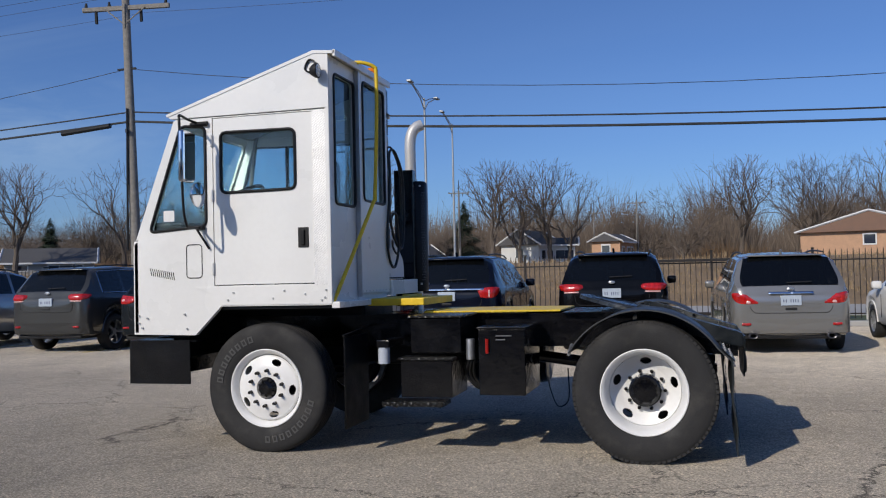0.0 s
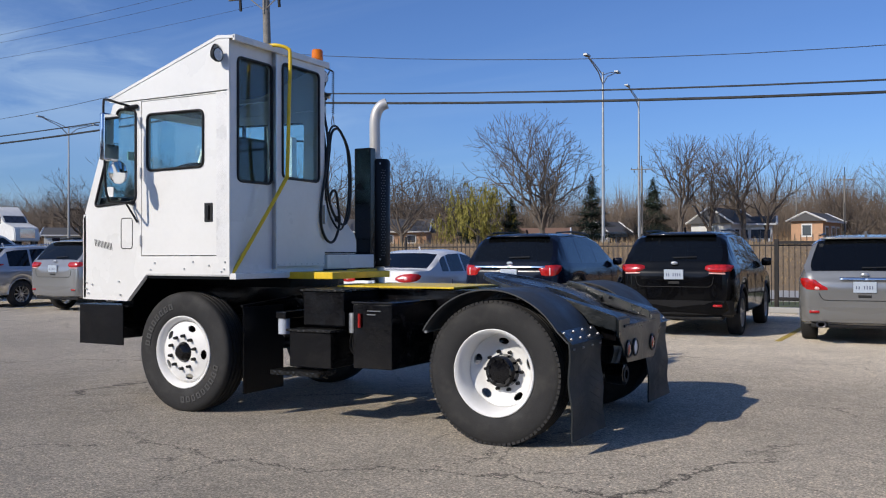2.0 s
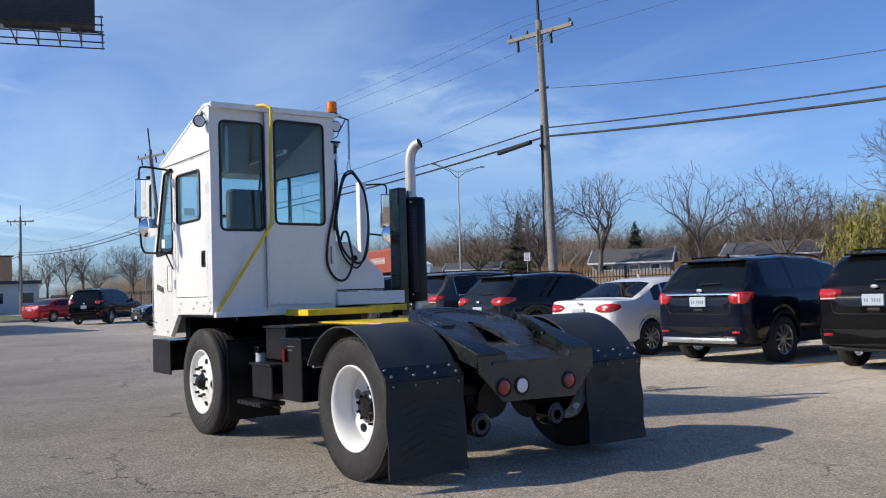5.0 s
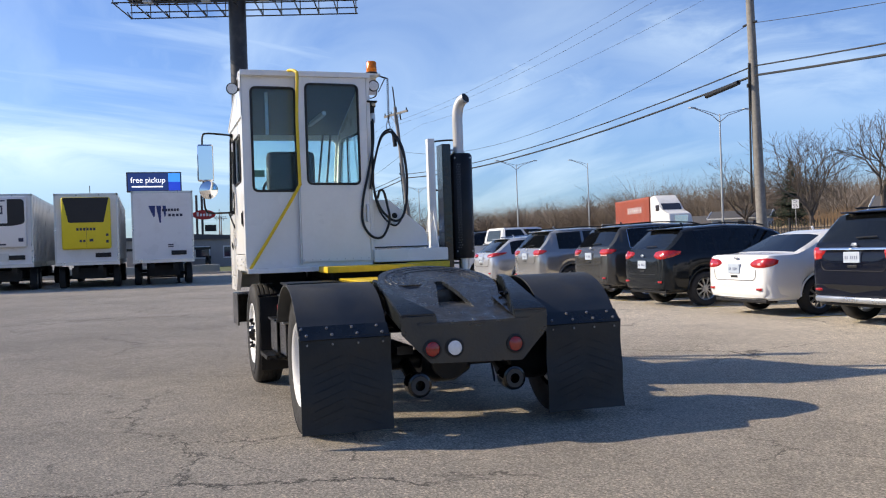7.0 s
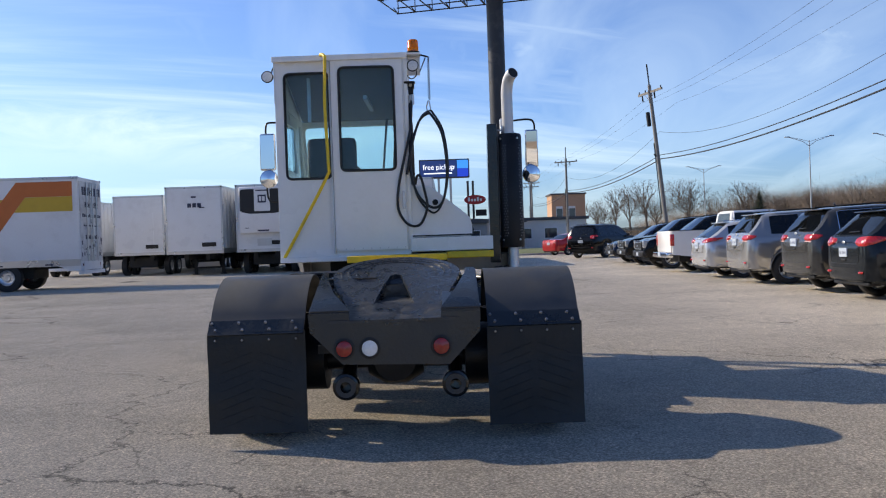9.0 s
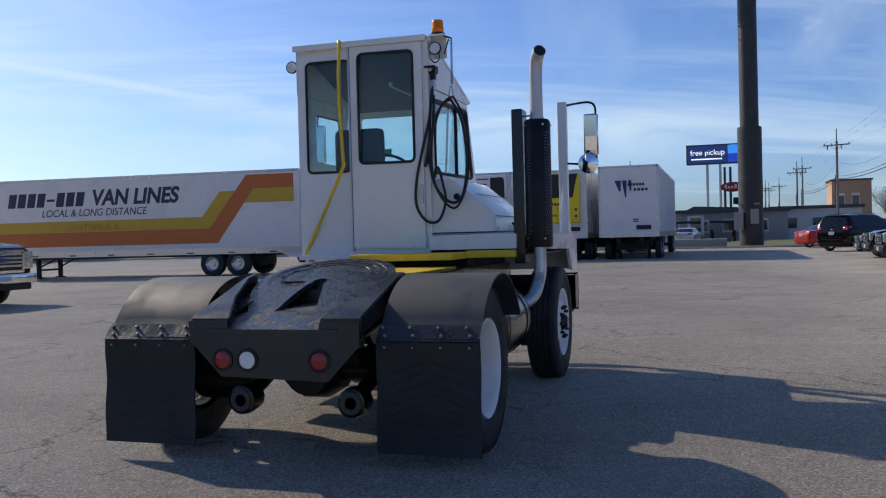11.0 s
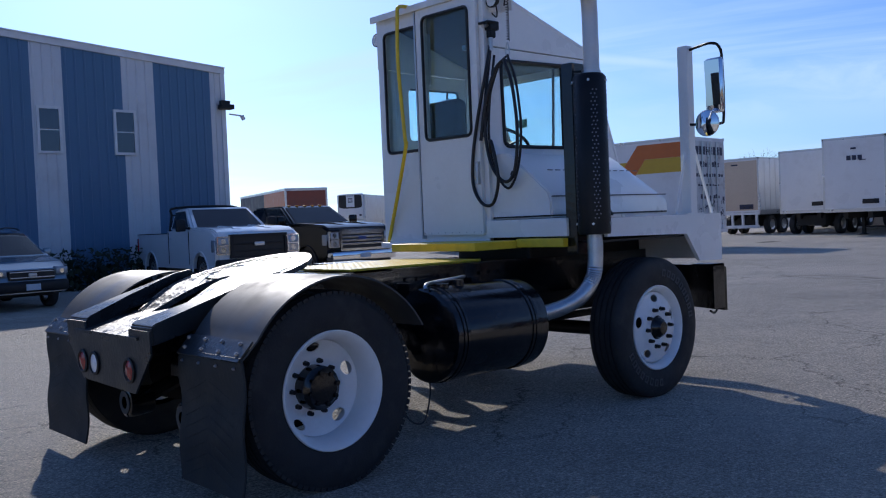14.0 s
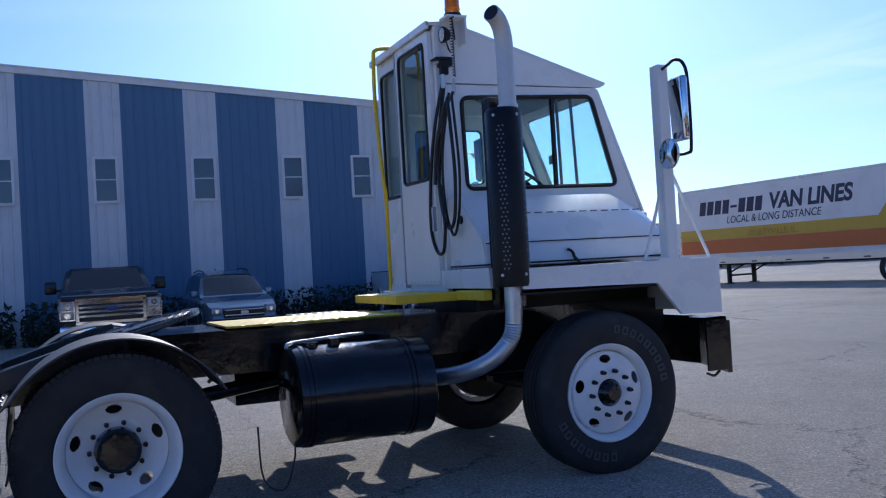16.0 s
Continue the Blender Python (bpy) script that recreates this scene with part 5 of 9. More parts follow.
def car(name, label, shape, col, at, rot=0.0, wheel="five", plate_z=0.95, trim=None, show="rear", lamp=("slim", 0.93), group="", category="car", extras=()):
    S = SHAPES[shape]
    L, W, belt = S["L"], S["W"], S["belt"]
    root = thing(name, label, category, (at[0], at[1], 0), rot, group)
    ts, tz = zip(*S["top"])
    st = set(np.linspace(0, L, 34).round(3)) | set(ts) | {v for a in S["side"] for v in a} | set(S["rear"]) | set(S["wind"])
    rr = S["r"] + 0.055
    for c in (S["ra"], S["fa"]):
        st |= {c + rr * k for k in (-1, -0.985, -0.93, -0.8, -0.6, -0.3, 0, 0.3, 0.6, 0.8, 0.93, 0.985, 1)}
    st |= {0.02, 0.05, 0.09, 0.15, 0.22}
    st = sorted(st)
    st = [s for i, s in enumerate(st) if i == 0 or s - st[i - 1] > 0.004]

    def section(s):
        zt = float(np.interp(s, ts, tz))
        w = W / 2 * (1 - 0.05 * max(0, 1 - s / 0.7) ** 1.5 - 0.10 * max(0, 1 - s / 0.22) ** 2 - 0.13 * max(0, (s - L + 0.75) / 0.75) ** 2)
        zb = S["sill"] + 0.05 * max(0, 1 - s / 0.4) + 0.03 * max(0, (s - L + 0.5) / 0.5)
        for c in (S["ra"], S["fa"]):
            if abs(s - c) < rr:
                zb = max(zb, S["r"] + math.sqrt(max(0, rr * rr - (s - c) ** 2)) * 1.0)
        zs = min(belt + 0.03 * (1 - s / L), zt - 0.03)
        g = zt - zs
        x4 = 0.955 * w
        z6 = zt - min(0.09, 0.35 * g)
        x6 = x4 - S["tumble"] * max(0, z6 - zs)
        z2 = max(zb + 0.12, 0.5 * (zb + zs))
        return [(0.90 * w, zb), (0.975 * w, zb + 0.08), (w, min(z2, zs - 0.08)), (0.985 * w, zs - 0.05), (x4, zs),
                (x4 - S["tumble"] * min(0.04, 0.2 * g), zs + min(0.04, 0.2 * g)), (x6, z6), (x6 - min(0.09, 0.3 * x6), zt - min(0.03, 0.12 * g)), (0.55 * x6, zt - 0.004), (0.0, zt)]

    def near(v):
        return min(range(len(st)), key=lambda i: abs(st[i] - v))

    secs = [section(s) for s in st]
    cell = {}
    for a, b in S["side"]:
        for i in range(near(a), near(b)):
            cell[(i, 5, 1)] = cell[(i, 5, -1)] = "side"
    for lab, (a, b) in (("rear", S["rear"]), ("wind", S["wind"])):
        for i in range(near(a), near(b)):
            for k in (7, 8):
                for sd in (1, -1):
                    cell[(i, k, sd)] = lab
    body = B()
    vb = {}

    def vert(bm, store, i, k, sd):
        key = (i, k, sd if k < 9 else 1)
        if key not in store:
            x, z = secs[i][k]
            store[key] = bm.verts.new((sd * x, st[i], z))
        return store[key]

    gs = {}
    for i in range(len(st) - 1):
        for k in range(9):
            for sd in (1, -1):
                lab = cell.get((i, k, sd))
                if lab:
                    gk = lab + str(sd) if lab == "side" else lab
                    if lab == "side":
                        gk += str([n for n, (a, b) in enumerate(S["side"]) if near(a) <= i < near(b)][0])
                    bm, store = gs.setdefault(gk, (B(), {}))
                else:
                    bm, store = body, vb
                q = [vert(bm, store, i, k, sd), vert(bm, store, i + 1, k, sd), vert(bm, store, i + 1, k + 1, sd), vert(bm, store, i, k + 1, sd)]
                q = list(dict.fromkeys(q))
                if len(q) > 2:
                    bm.faces.new(q if sd > 0 else q[::-1])
    zc = 0.5 * (secs[0][0][1] + secs[0][-1][1])
    loop = [(k, 1) for k in range(10)] + [(k, -1) for k in range(8, -1, -1)]
    prev = [vert(body, vb, 0, k, sd) for k, sd in loop]
    for f, dy in ((0.93, -0.018), (0.8, -0.034), (0.5, -0.044)):
        ring = [body.verts.new((sd * secs[0][k][0] * f, dy, zc + (secs[0][k][1] - zc) * f)) for k, sd in loop]
        for q in range(len(loop)):
            q2 = (q + 1) % len(loop)
            body.faces.new((prev[q], prev[q2], ring[q2], ring[q]))
        prev = ring
    body.faces.new(prev)
    for i in (len(st) - 1,):
        body.faces.new([vert(body, vb, i, k, 1) for k in range(10)] + [vert(body, vb, i, k, -1) for k in range(8, -1, -1)])
    pm = paint(*col) if isinstance(col, tuple) else col
    part("body", body, pm, root, smooth=42)
    for gk, (bm, _) in gs.items():
        part("windscreen" if gk == "wind" else "rear_window" if gk == "rear" else "side_window", bm, CAR_GLASS, root, "dark tinted glass", smooth=40)
    if "bright_windows" in extras:
        i0, i1 = near(S["side"][0][0]), near(S["side"][-1][1])
        for sd in (-1, 1):
            loop_ = [Vector((sd * (secs[i][5][0] + 0.004), st[i], secs[i][5][1])) for i in range(i0, i1 + 1)] + [Vector((sd * (secs[i][6][0] + 0.004), st[i], secs[i][6][1])) for i in range(i1, i0 - 1, -1)]
            bm = B()
            tube(bm, loop_, 0.010, 5, closed=True)
            part("window_trim", bm, CHROME, root, "bright window surround", smooth=50)
    trim_m = trim or DARK_PLASTIC
    part("underbody", boxes((-W / 2 * 0.66, W / 2 * 0.66, 0.40, L - 0.25, 0.27, 0.62), bevel=0.05), DARK_PLASTIC, root)
    ib = boxes((-W / 2 * 0.8, W / 2 * 0.8, 0.25, L * 0.62, 0.62, 0.72))
    for y in (L * 0.27, L * 0.46):
        for x in (-0.38, 0.38):
            box(ib, x - 0.24, x + 0.24, y, y + 0.14, 0.7, 1.22, bevel=0.04)
            box(ib, x - 0.13, x + 0.13, y, y + 0.1, 1.22, 1.38, bevel=0.03)
    box(ib, -W / 2 * 0.75, W / 2 * 0.75, S["wind"][0] + 0.35, S["wind"][1], 0.75, belt - 0.02, bevel=0.03)
    part("interior", ib, SEAT, root, "dark interior")
    wd = W / 2
    for x in (-wd + 0.135, wd - 0.135):
        for y in (S["ra"], S["fa"]):
            car_wheel(root, x, y, S["r"], wheel)
    zb = S["sill"] + 0.05
    # rear end
    plan = [(-wd * 0.95, 0.34), (-wd * 0.95, 0.12), (-wd * 0.90, 0.02), (-wd * 0.80, -0.04), (-wd * 0.5, -0.075), (0.0, -0.085), (wd * 0.5, -0.075), (wd * 0.80, -0.04), (wd * 0.90, 0.02), (wd * 0.95, 0.12), (wd * 0.95, 0.34)]
    bm = plate2(plan, lambda u, v, d: (u, v, zb - 0.05 + d), 0.31)
    bmesh.ops.recalc_face_normals(bm, faces=bm.faces)
    bmesh.ops.bevel(bm, geom=[e for e in bm.edges if abs(e.verts[0].co.z - e.verts[1].co.z) < 0.01], offset=0.04, segments=3, affect="EDGES")
    for v in bm.verts:
        v.co.y += 0.75 * max(0.0, zb + 0.09 - v.co.z) + 0.5 * max(0.0, v.co.z - zb - 0.18)
    part("rear_bumper", bm, pm if trim == "body" else DARK_PLASTIC if trim is None else trim_m, root, smooth=50)
    if "skid" in extras:
        part("skid_plate", boxes((-wd * 0.74, wd * 0.74, -0.098, -0.02, zb - 0.04, zb + 0.05), bevel=0.02), ALLOY, root, "bright skid plate", smooth=50)
    part("bumper_skirt", boxes((-wd * 0.78, wd * 0.78, 0.06, 0.3, zb - 0.10, zb - 0.03), bevel=0.02), DARK_PLASTIC, root)
    # the skin round the rear corner, from the side to the middle of the tail
    e0 = section(0.0)[3][0]
    skin_plan = [(section(q)[3][0], q) for q in (0.60, 0.45, 0.32, 0.22, 0.15, 0.09, 0.05, 0.02, 0.0)] + [(e0 * 0.93, -0.018), (e0 * 0.8, -0.034), (e0 * 0.5, -0.044), (0.0, -0.044)]
    way = [0.0]
    for p, q in zip(skin_plan, skin_plan[1:]):
        way.append(way[-1] + math.hypot(q[0] - p[0], q[1] - p[1]))
    way = [v - way[8] for v in way]
    px_, py_ = zip(*skin_plan)

    def skin(a, z, sd, out):
        x, y = float(np.interp(a, way, px_)), float(np.interp(a, way, py_))
        dx = float(np.interp(a + 0.02, way, px_) - np.interp(a - 0.02, way, px_))
        dy = float(np.interp(a + 0.02, way, py_) - np.interp(a - 0.02, way, py_))
        n = math.hypot(dx, dy) or 1.0
        lean = float(np.interp(z, tz[:3], ts[:3])) if z > tz[0] else 0.0
        return Vector((sd * (x - dy / n * out), y + dx / n * out + lean, z))

    def wrap(nm, cols, z0, sd, out, m, parent, lb=""):
        """A domed lens or strip laid on the skin."""
        ca, lo, hi = zip(*cols)
        aa = np.linspace(ca[0], ca[-1], max(4, int((ca[-1] - ca[0]) / 0.025) + 1))
        bm = B()
        grid = []
        for i, a in enumerate(aa):
            l, h = float(np.interp(a, ca, lo)), float(np.interp(a, ca, hi))
            end = 0.45 if i in (0, len(aa) - 1) else 1.0
            grid.append([bm.verts.new(skin(a, z0 + l + (h - l) * t, sd, out * end * (1 - 0.6 * (2 * t - 1) ** 4))) for t in (0, 0.12, 0.35, 0.65, 0.88, 1)])
        for p, q in zip(grid, grid[1:]):
            for k in range(5):
                bm.faces.new((p[k], q[k], q[k + 1], p[k + 1]))
        rim = [g[0] for g in grid] + grid[-1][1:] + [g[5] for g in grid[-2::-1]] + grid[0][4:0:-1]
        mid = Vector((0, 0.5, z0))
        back = [bm.verts.new(v.co + (mid - v.co).normalized() * 0.06) for v in rim]
        for k in range(len(rim)):
            k2 = (k + 1) % len(rim)
            bm.faces.new((rim[k], back[k], back[k2], rim[k2]))
        bmesh.ops.recalc_face_normals(bm, faces=bm.faces)
        return part(nm, bm, m, parent, lb, smooth=50)

    lens, inset = LAMPS[lamp[0]]
    for sd in (-1, 1):
        lm = wrap("tail_light", [(a, l * 0.86, h * 0.86) for a, l, h in lens], lamp[1], sd, 0.012, CAR_LENS, root, "red wrap-round tail light")
        wrap("lamp_insert", inset, lamp[1], sd, 0.0165, PINK_LENS, lm, "pale lamp inset")
        wrap("bumper_reflector", [(0.05, -0.022, 0.022), (0.17, -0.022, 0.022)], zb + 0.14, sd, 0.044, CAR_LENS, root)
        if "chrome_bar" in extras:
            wrap("tailgate_trim", [(0.14 if lamp[0] == "tall" else way[-1] - 0.34, -0.02, 0.02), (way[-1], -0.02, 0.02)], plate_z + 0.125, sd, 0.022, CHROME, root, "bright tailgate strip")
    hz = plate_z - 0.20
    seam = [(0.18, lamp[1] - 0.12), (0.20, hz + 0.06), (0.24, hz + 0.015), (0.32, hz), (way[-1], hz)]
    bm = B()
    tube(bm, smooth_path([skin(a, z, -1, 0.002) for a, z in seam] + [skin(a, z, 1, 0.002) for a, z in seam[-2::-1]], 4), 0.0055, 6)
    part("tailgate_seam", bm, GASKET, root)
    part("tailgate_handle", boxes((-0.09, 0.09, -0.056, 0.0, plate_z - 0.155, plate_z - 0.115), bevel=0.006), GASKET, root)
    bm = B()
    lathe(bm, [(0.0, 0.012), (0.035, 0.010), (0.042, 0.0)], 20, Matrix.Translation(skin(way[-1], plate_z + 0.185, 1, 0.0)) @ Matrix.Rotation(radians(180), 4, "Z") @ Matrix.Diagonal((1.4, 1, 0.7, 1)))
    part("badge", bm, ALLOY, root, smooth=50)
    pl = part("licence_plate", boxes((-0.155, 0.155, -0.062, 0.002, plate_z - 0.08, plate_z + 0.08), bevel=0.003), PLATE, root, "pale plate with dark bars")
    bm = B()
    for k in range(7):
        if k != 2:
            box(bm, -0.12 + k * 0.036, -0.12 + k * 0.036 + 0.014, -0.065, -0.061, plate_z - 0.03, plate_z + 0.02)
    tagged(part("plate_bar", bm, PLATE_INK, pl), kind="stuff")
    for x in (-wd * 0.62, wd * 0.62) if "twin_exhaust" in extras else ():
        bm = B()
        lathe(bm, [(0.030, 0.05), (0.034, 0.0), (0.044, -0.006), (0.050, 0.0), (0.050, 0.20)], 18, pose(x, -0.088, zb - 0.045) @ Matrix.Diagonal((1.45, 1, 1, 1)))
        part("exhaust_tip", bm, DARK_ALLOY, root, "dark exhaust tip", smooth=40)
    if shape in ("suv", "crossover", "wagon", "minivan", "large_suv"):
        zr = float(np.interp(S["rear"][1], ts, tz))
        part("roof_spoiler", boxes((-wd * 0.62, wd * 0.62, S["rear"][1] - 0.09, S["rear"][1] + 0.10, zr - 0.004, zr + 0.022), bevel=0.01), pm, root, smooth=50)
        bm = B()
        q = S["rear"][0] + 0.035
        a = Vector((-0.04, q, float(np.interp(q, ts, tz)) + 0.008))
        b = Vector((0.34, q + 0.012, float(np.interp(q + 0.012, ts, tz)) + 0.006))
        rod(bm, a + Vector((0, -0.02, 0)), b + Vector((0, -0.02, 0)), 0.010, 6)
        part("rear_wiper", bm, GASKET, root)
        for sd in (-1, 1):
            bm = B()
            x = sd * (wd * 0.955 - S["tumble"] * (S["H"] - belt) - 0.05)
            pts = [(x, q, float(np.interp(q, ts, tz)) + 0.02) for q in np.linspace(S["rear"][1] + 0.25, S["wind"][0] - 0.15, 9)]
            tube(bm, pts, 0.016, 6)
            part("roof_rail", bm, GASKET if "chrome_rail" not in extras else CHROME, root, smooth=50)
    bm = B()
    tube(bm, smooth_path([(0.0, S["rear"][1] + 0.45, S["H"] - 0.03), (0.0, S["rear"][1] + 0.40, S["H"] + 0.05)], 3), 0.02, 6)
    part("antenna_fin", bm, pm, root)
    for sd in (-1, 1):
        for a, b in S["side"][-2:]:
            y = a + 0.10
            part("door_handle", boxes((sd * wd * 0.985 - 0.012, sd * wd * 0.985 + 0.012, y, y + 0.2, belt - 0.17, belt - 0.14), bevel=0.006), pm, root, smooth=50)
        for a, b in S["side"]:
            x = sd * (wd + 0.001)
            part("door_seam", boxes((x - 0.006, x + 0.0015, b + 0.033, b + 0.040, S["sill"] + 0.15, belt - 0.1)), GASKET, root)
    my = S["wind"][1] - 0.32
    for sd in (-1, 1):
        box_x = sd * (wd * 0.955 + 0.10)
        part("wing_mirror", boxes((box_x - 0.09, box_x + 0.09, my - 0.06, my + 0.08, belt - 0.0, belt + 0.15), bevel=0.04), pm, root, "wing mirror", smooth=50)
    for c in (S["ra"], S["fa"]):
        for sd in (-1, 1):
            bm = B()
            arc = [(sd * (wd * 0.975), c + (rr + 0.012) * math.cos(a), S["r"] + (rr + 0.012) * math.sin(a)) for a in [math.pi * k / 16 for k in range(17)]]
            tube(bm, arc, 0.026 if trim is None else 0.018, 6)
            part("wheel_arch", bm, DARK_PLASTIC if trim is None else pm, root, smooth=50)
    if show == "front":
        fz = tz[-2]
        part("front_bumper", boxes((-wd * 0.88, wd * 0.88, L - 0.18, L + 0.06, zb, zb + 0.22), bevel=0.05), CHROME if "chrome_bumper" in extras else DARK_PLASTIC, root, smooth=50)
        gr = part("grille", boxes((-wd * 0.55, wd * 0.55, L - 0.10, L + 0.035, zb + 0.24, fz - 0.02), bevel=0.02), GASKET, root, "dark grille")
        bm = B()
        nb = 4 if "chrome_grille" in extras else 2
        for k in range(nb):
            z = zb + 0.28 + k * (fz - zb - 0.34) / max(1, nb - 1)
            box(bm, -wd * 0.53, wd * 0.53, L + 0.03, L + 0.05, z, z + (0.035 if nb > 2 else 0.02), bevel=0.004)
        box(bm, -0.09, 0.09, L + 0.045, L + 0.06, (zb + fz) / 2 + 0.08, (zb + fz) / 2 + 0.15, bevel=0.02)
        part("grille_bar", bm, CHROME if nb > 2 else ALLOY, gr)
        for sd in (-1, 1):
            x0, x1 = sd * wd * 0.58, sd * wd * 0.88
            hl = part("headlight", boxes((min(x0, x1), max(x0, x1), L - 0.22, L + 0.015, zb + 0.32, fz + 0.02), bevel=0.03), HEAD_LENS, root, "clear headlight", smooth=50)
            bm = B()
            rod(bm, ((x0 + x1) / 2, L + 0.01, (zb + 0.32 + fz) / 2), ((x0 + x1) / 2, L + 0.022, (zb + 0.32 + fz) / 2), 0.045, 16)
            part("lamp_bowl", bm, CHROME, hl)
        part("front_plate", boxes((-0.155, 0.155, L + 0.055, L + 0.075, zb + 0.04, zb + 0.16)), PLATE, root)
    return root


def quad_pane(corners, inset, out, material, parent, label, name="side_window"):
    """A pane set a little proud of a four-cornered face; corners run round the face, inset is a share (sides, bottom, top)."""
    a, b, c, d = [Vector(p) for p in corners]
    n = (b - a).cross(d - a).normalized()

    def at(u, v):
        return a * (1 - u) * (1 - v) + b * u * (1 - v) + c * u * v + d * (1 - u) * v

    l, r, lo, hi = inset
    pts = [at(l, lo), at(1 - r, lo), at(1 - r, 1 - hi), at(l, 1 - hi)]
    bm = B()
    f = [bm.verts.new(p + n * out) for p in pts]
    g = [bm.verts.new(p - n * 0.01) for p in pts]
    bm.faces.new(f)
    for k in range(4):
        bm.faces.new((f[k], g[k], g[(k + 1) % 4], f[(k + 1) % 4]))
    return part(name, bm, material, parent, label)


def pickup(label, col, at, rot, crew, chrome, group, markers=True):
    """Full-size pickup: tail at y = 0, nose at y = 5.85."""
    root = thing("parked_pickup", label, "pickup", (at[0], at[1], 0), rot, group)
    pm = paint(*col)
    L, w, r, ra, fa = 5.85, 1.01, 0.41, 1.15, 4.80
    cb = 1.95 if crew else 2.55
    low = [(0.04, 0.60)]
    for c in (ra, fa):
        low += [(c + 0.50 * math.cos(a), 0.41 + 0.50 * math.sin(a)) for a in [math.pi - math.pi * k / 14 for k in range(15)] if 0.41 + 0.50 * math.sin(a) > 0.46]
    low += [(5.66, 0.60), (5.74, 0.80), (5.72, 1.26), (5.5, 1.36), (4.2, 1.42), (cb, 1.42), (cb - 0.03, 1.36), (0.04, 1.36)]
    for sd in (-1, 1):
        bm = panel(B(), low, [], lambda u, v, d, k=sd: (k * (w - 0.05 * max(0, (v - 1.1)) - 0.03 * max(0, 0.8 - v) - d), u, v), 0.07)
        part("body_side", bm, pm, root, smooth=30)
        for c in (ra, fa):
            arc = [(sd * (w + 0.004), c + 0.51 * math.cos(a), 0.42 + 0.50 * math.sin(a)) for a in [math.pi * k / 16 for k in range(17)]]
            bm = B()
            tube(bm, arc, 0.022, 6)
            part("wheel_arch", bm, pm, root, smooth=50)
    bm = plate2([(4.05, 0.9), (4.05, 1.46), (4.35, 1.49), (5.50, 1.42), (5.70, 1.33), (5.76, 1.20), (5.76, 0.70), (5.2, 0.70)], lambda u, v, d: (-w + 0.06 + d, u, v), 2 * w - 0.12)
    bmesh.ops.recalc_face_normals(bm, faces=bm.faces)
    bmesh.ops.bevel(bm, geom=list(bm.edges), offset=0.03, segments=3, affect="EDGES")
    part("hood", bm, pm, root, smooth=40)
    for x in (-0.38, 0.38):
        bm = plate2([(4.45, 1.47), (4.5, 1.505), (5.4, 1.455), (5.5, 1.42)], lambda u, v, d: (x - 0.07 + d, u, v), 0.14)
        part("hood_crease", bm, pm, root, smooth=60)
    # greenhouse
    base = [(-w + 0.06, cb, 1.41), (w - 0.06, cb, 1.41), (w - 0.06, 4.22, 1.44), (-w + 0.06, 4.22, 1.44)]
    top = [(-w + 0.22, cb + 0.10, 1.95), (w - 0.22, cb + 0.10, 1.95), (w - 0.22, 3.42, 1.96), (-w + 0.22, 3.42, 1.96)]
    bm = B()
    lo, hi = [bm.verts.new(p) for p in base], [bm.verts.new(p) for p in top]
    bm.faces.new(lo); bm.faces.new(hi)
    for k in range(4):
        bm.faces.new((lo[k], lo[(k + 1) % 4], hi[(k + 1) % 4], hi[k]))
    bmesh.ops.recalc_face_normals(bm, faces=bm.faces)
    bmesh.ops.bevel(bm, geom=list(bm.edges), offset=0.05, segments=3, affect="EDGES")
    part("cab", bm, pm, root, smooth=40)
    glass = "dark tinted glass"
    quad_pane((base[3], top[3], top[2], base[2]), (0.08, 0.10, 0.07, 0.07), 0.012, CAR_GLASS, root, glass, "windscreen")
    quad_pane((base[0], base[1], top[1], top[0]), (0.14, 0.14, 0.15, 0.15), 0.012, CAR_GLASS, root, glass, "rear_window")
    splits = ((0.05, 0.44), (0.50, 0.90)) if crew else ((0.10, 0.84),)
    for u0, u1 in splits:
        quad_pane((base[1], base[2], top[2], top[1]), (u0, 1 - u1, 0.12, 0.14), 0.012, CAR_GLASS, root, glass)
        quad_pane((base[3], base[0], top[0], top[3]), (1 - u1, u0, 0.12, 0.14), 0.012, CAR_GLASS, root, glass)
    for x in (-0.5, -0.25, 0.0, 0.25, 0.5):
        if chrome and markers:
            part("roof_marker", boxes((x - 0.04, x + 0.04, 3.30, 3.40, 1.955, 1.985), bevel=0.01), AMBER_LENS, root)
    if not crew:
        bm = B()
        tube(bm, smooth_path([(-w + 0.10, cb - 0.10, 1.37), (-w + 0.16, cb - 0.08, 1.80), (-w + 0.26, cb - 0.04, 2.0), (w - 0.26, cb - 0.04, 2.0), (w - 0.16, cb - 0.08, 1.80), (w - 0.10, cb - 0.10, 1.37)], 4), 0.03, 6)
        for z in (1.5, 1.66, 1.82):
            rod(bm, (-w + 0.14, cb - 0.09, z), (w - 0.14, cb - 0.09, z), 0.018, 6)
        part("cab_guard", bm, DARK_PLASTIC, root, "black steel guard behind the cab", smooth=50)
    # bed
    part("bed_floor", boxes((-w + 0.07, w - 0.07, 0.08, cb - 0.03, 0.80, 0.86)), DARK_PLASTIC, root)
    part("bed_front", boxes((-w + 0.07, w - 0.07, cb - 0.10, cb - 0.03, 0.86, 1.36)), pm, root)
    part("tailgate", boxes((-w + 0.10, w - 0.10, 0.0, 0.07, 0.68, 1.36), bevel=0.012), pm, root, smooth=50)
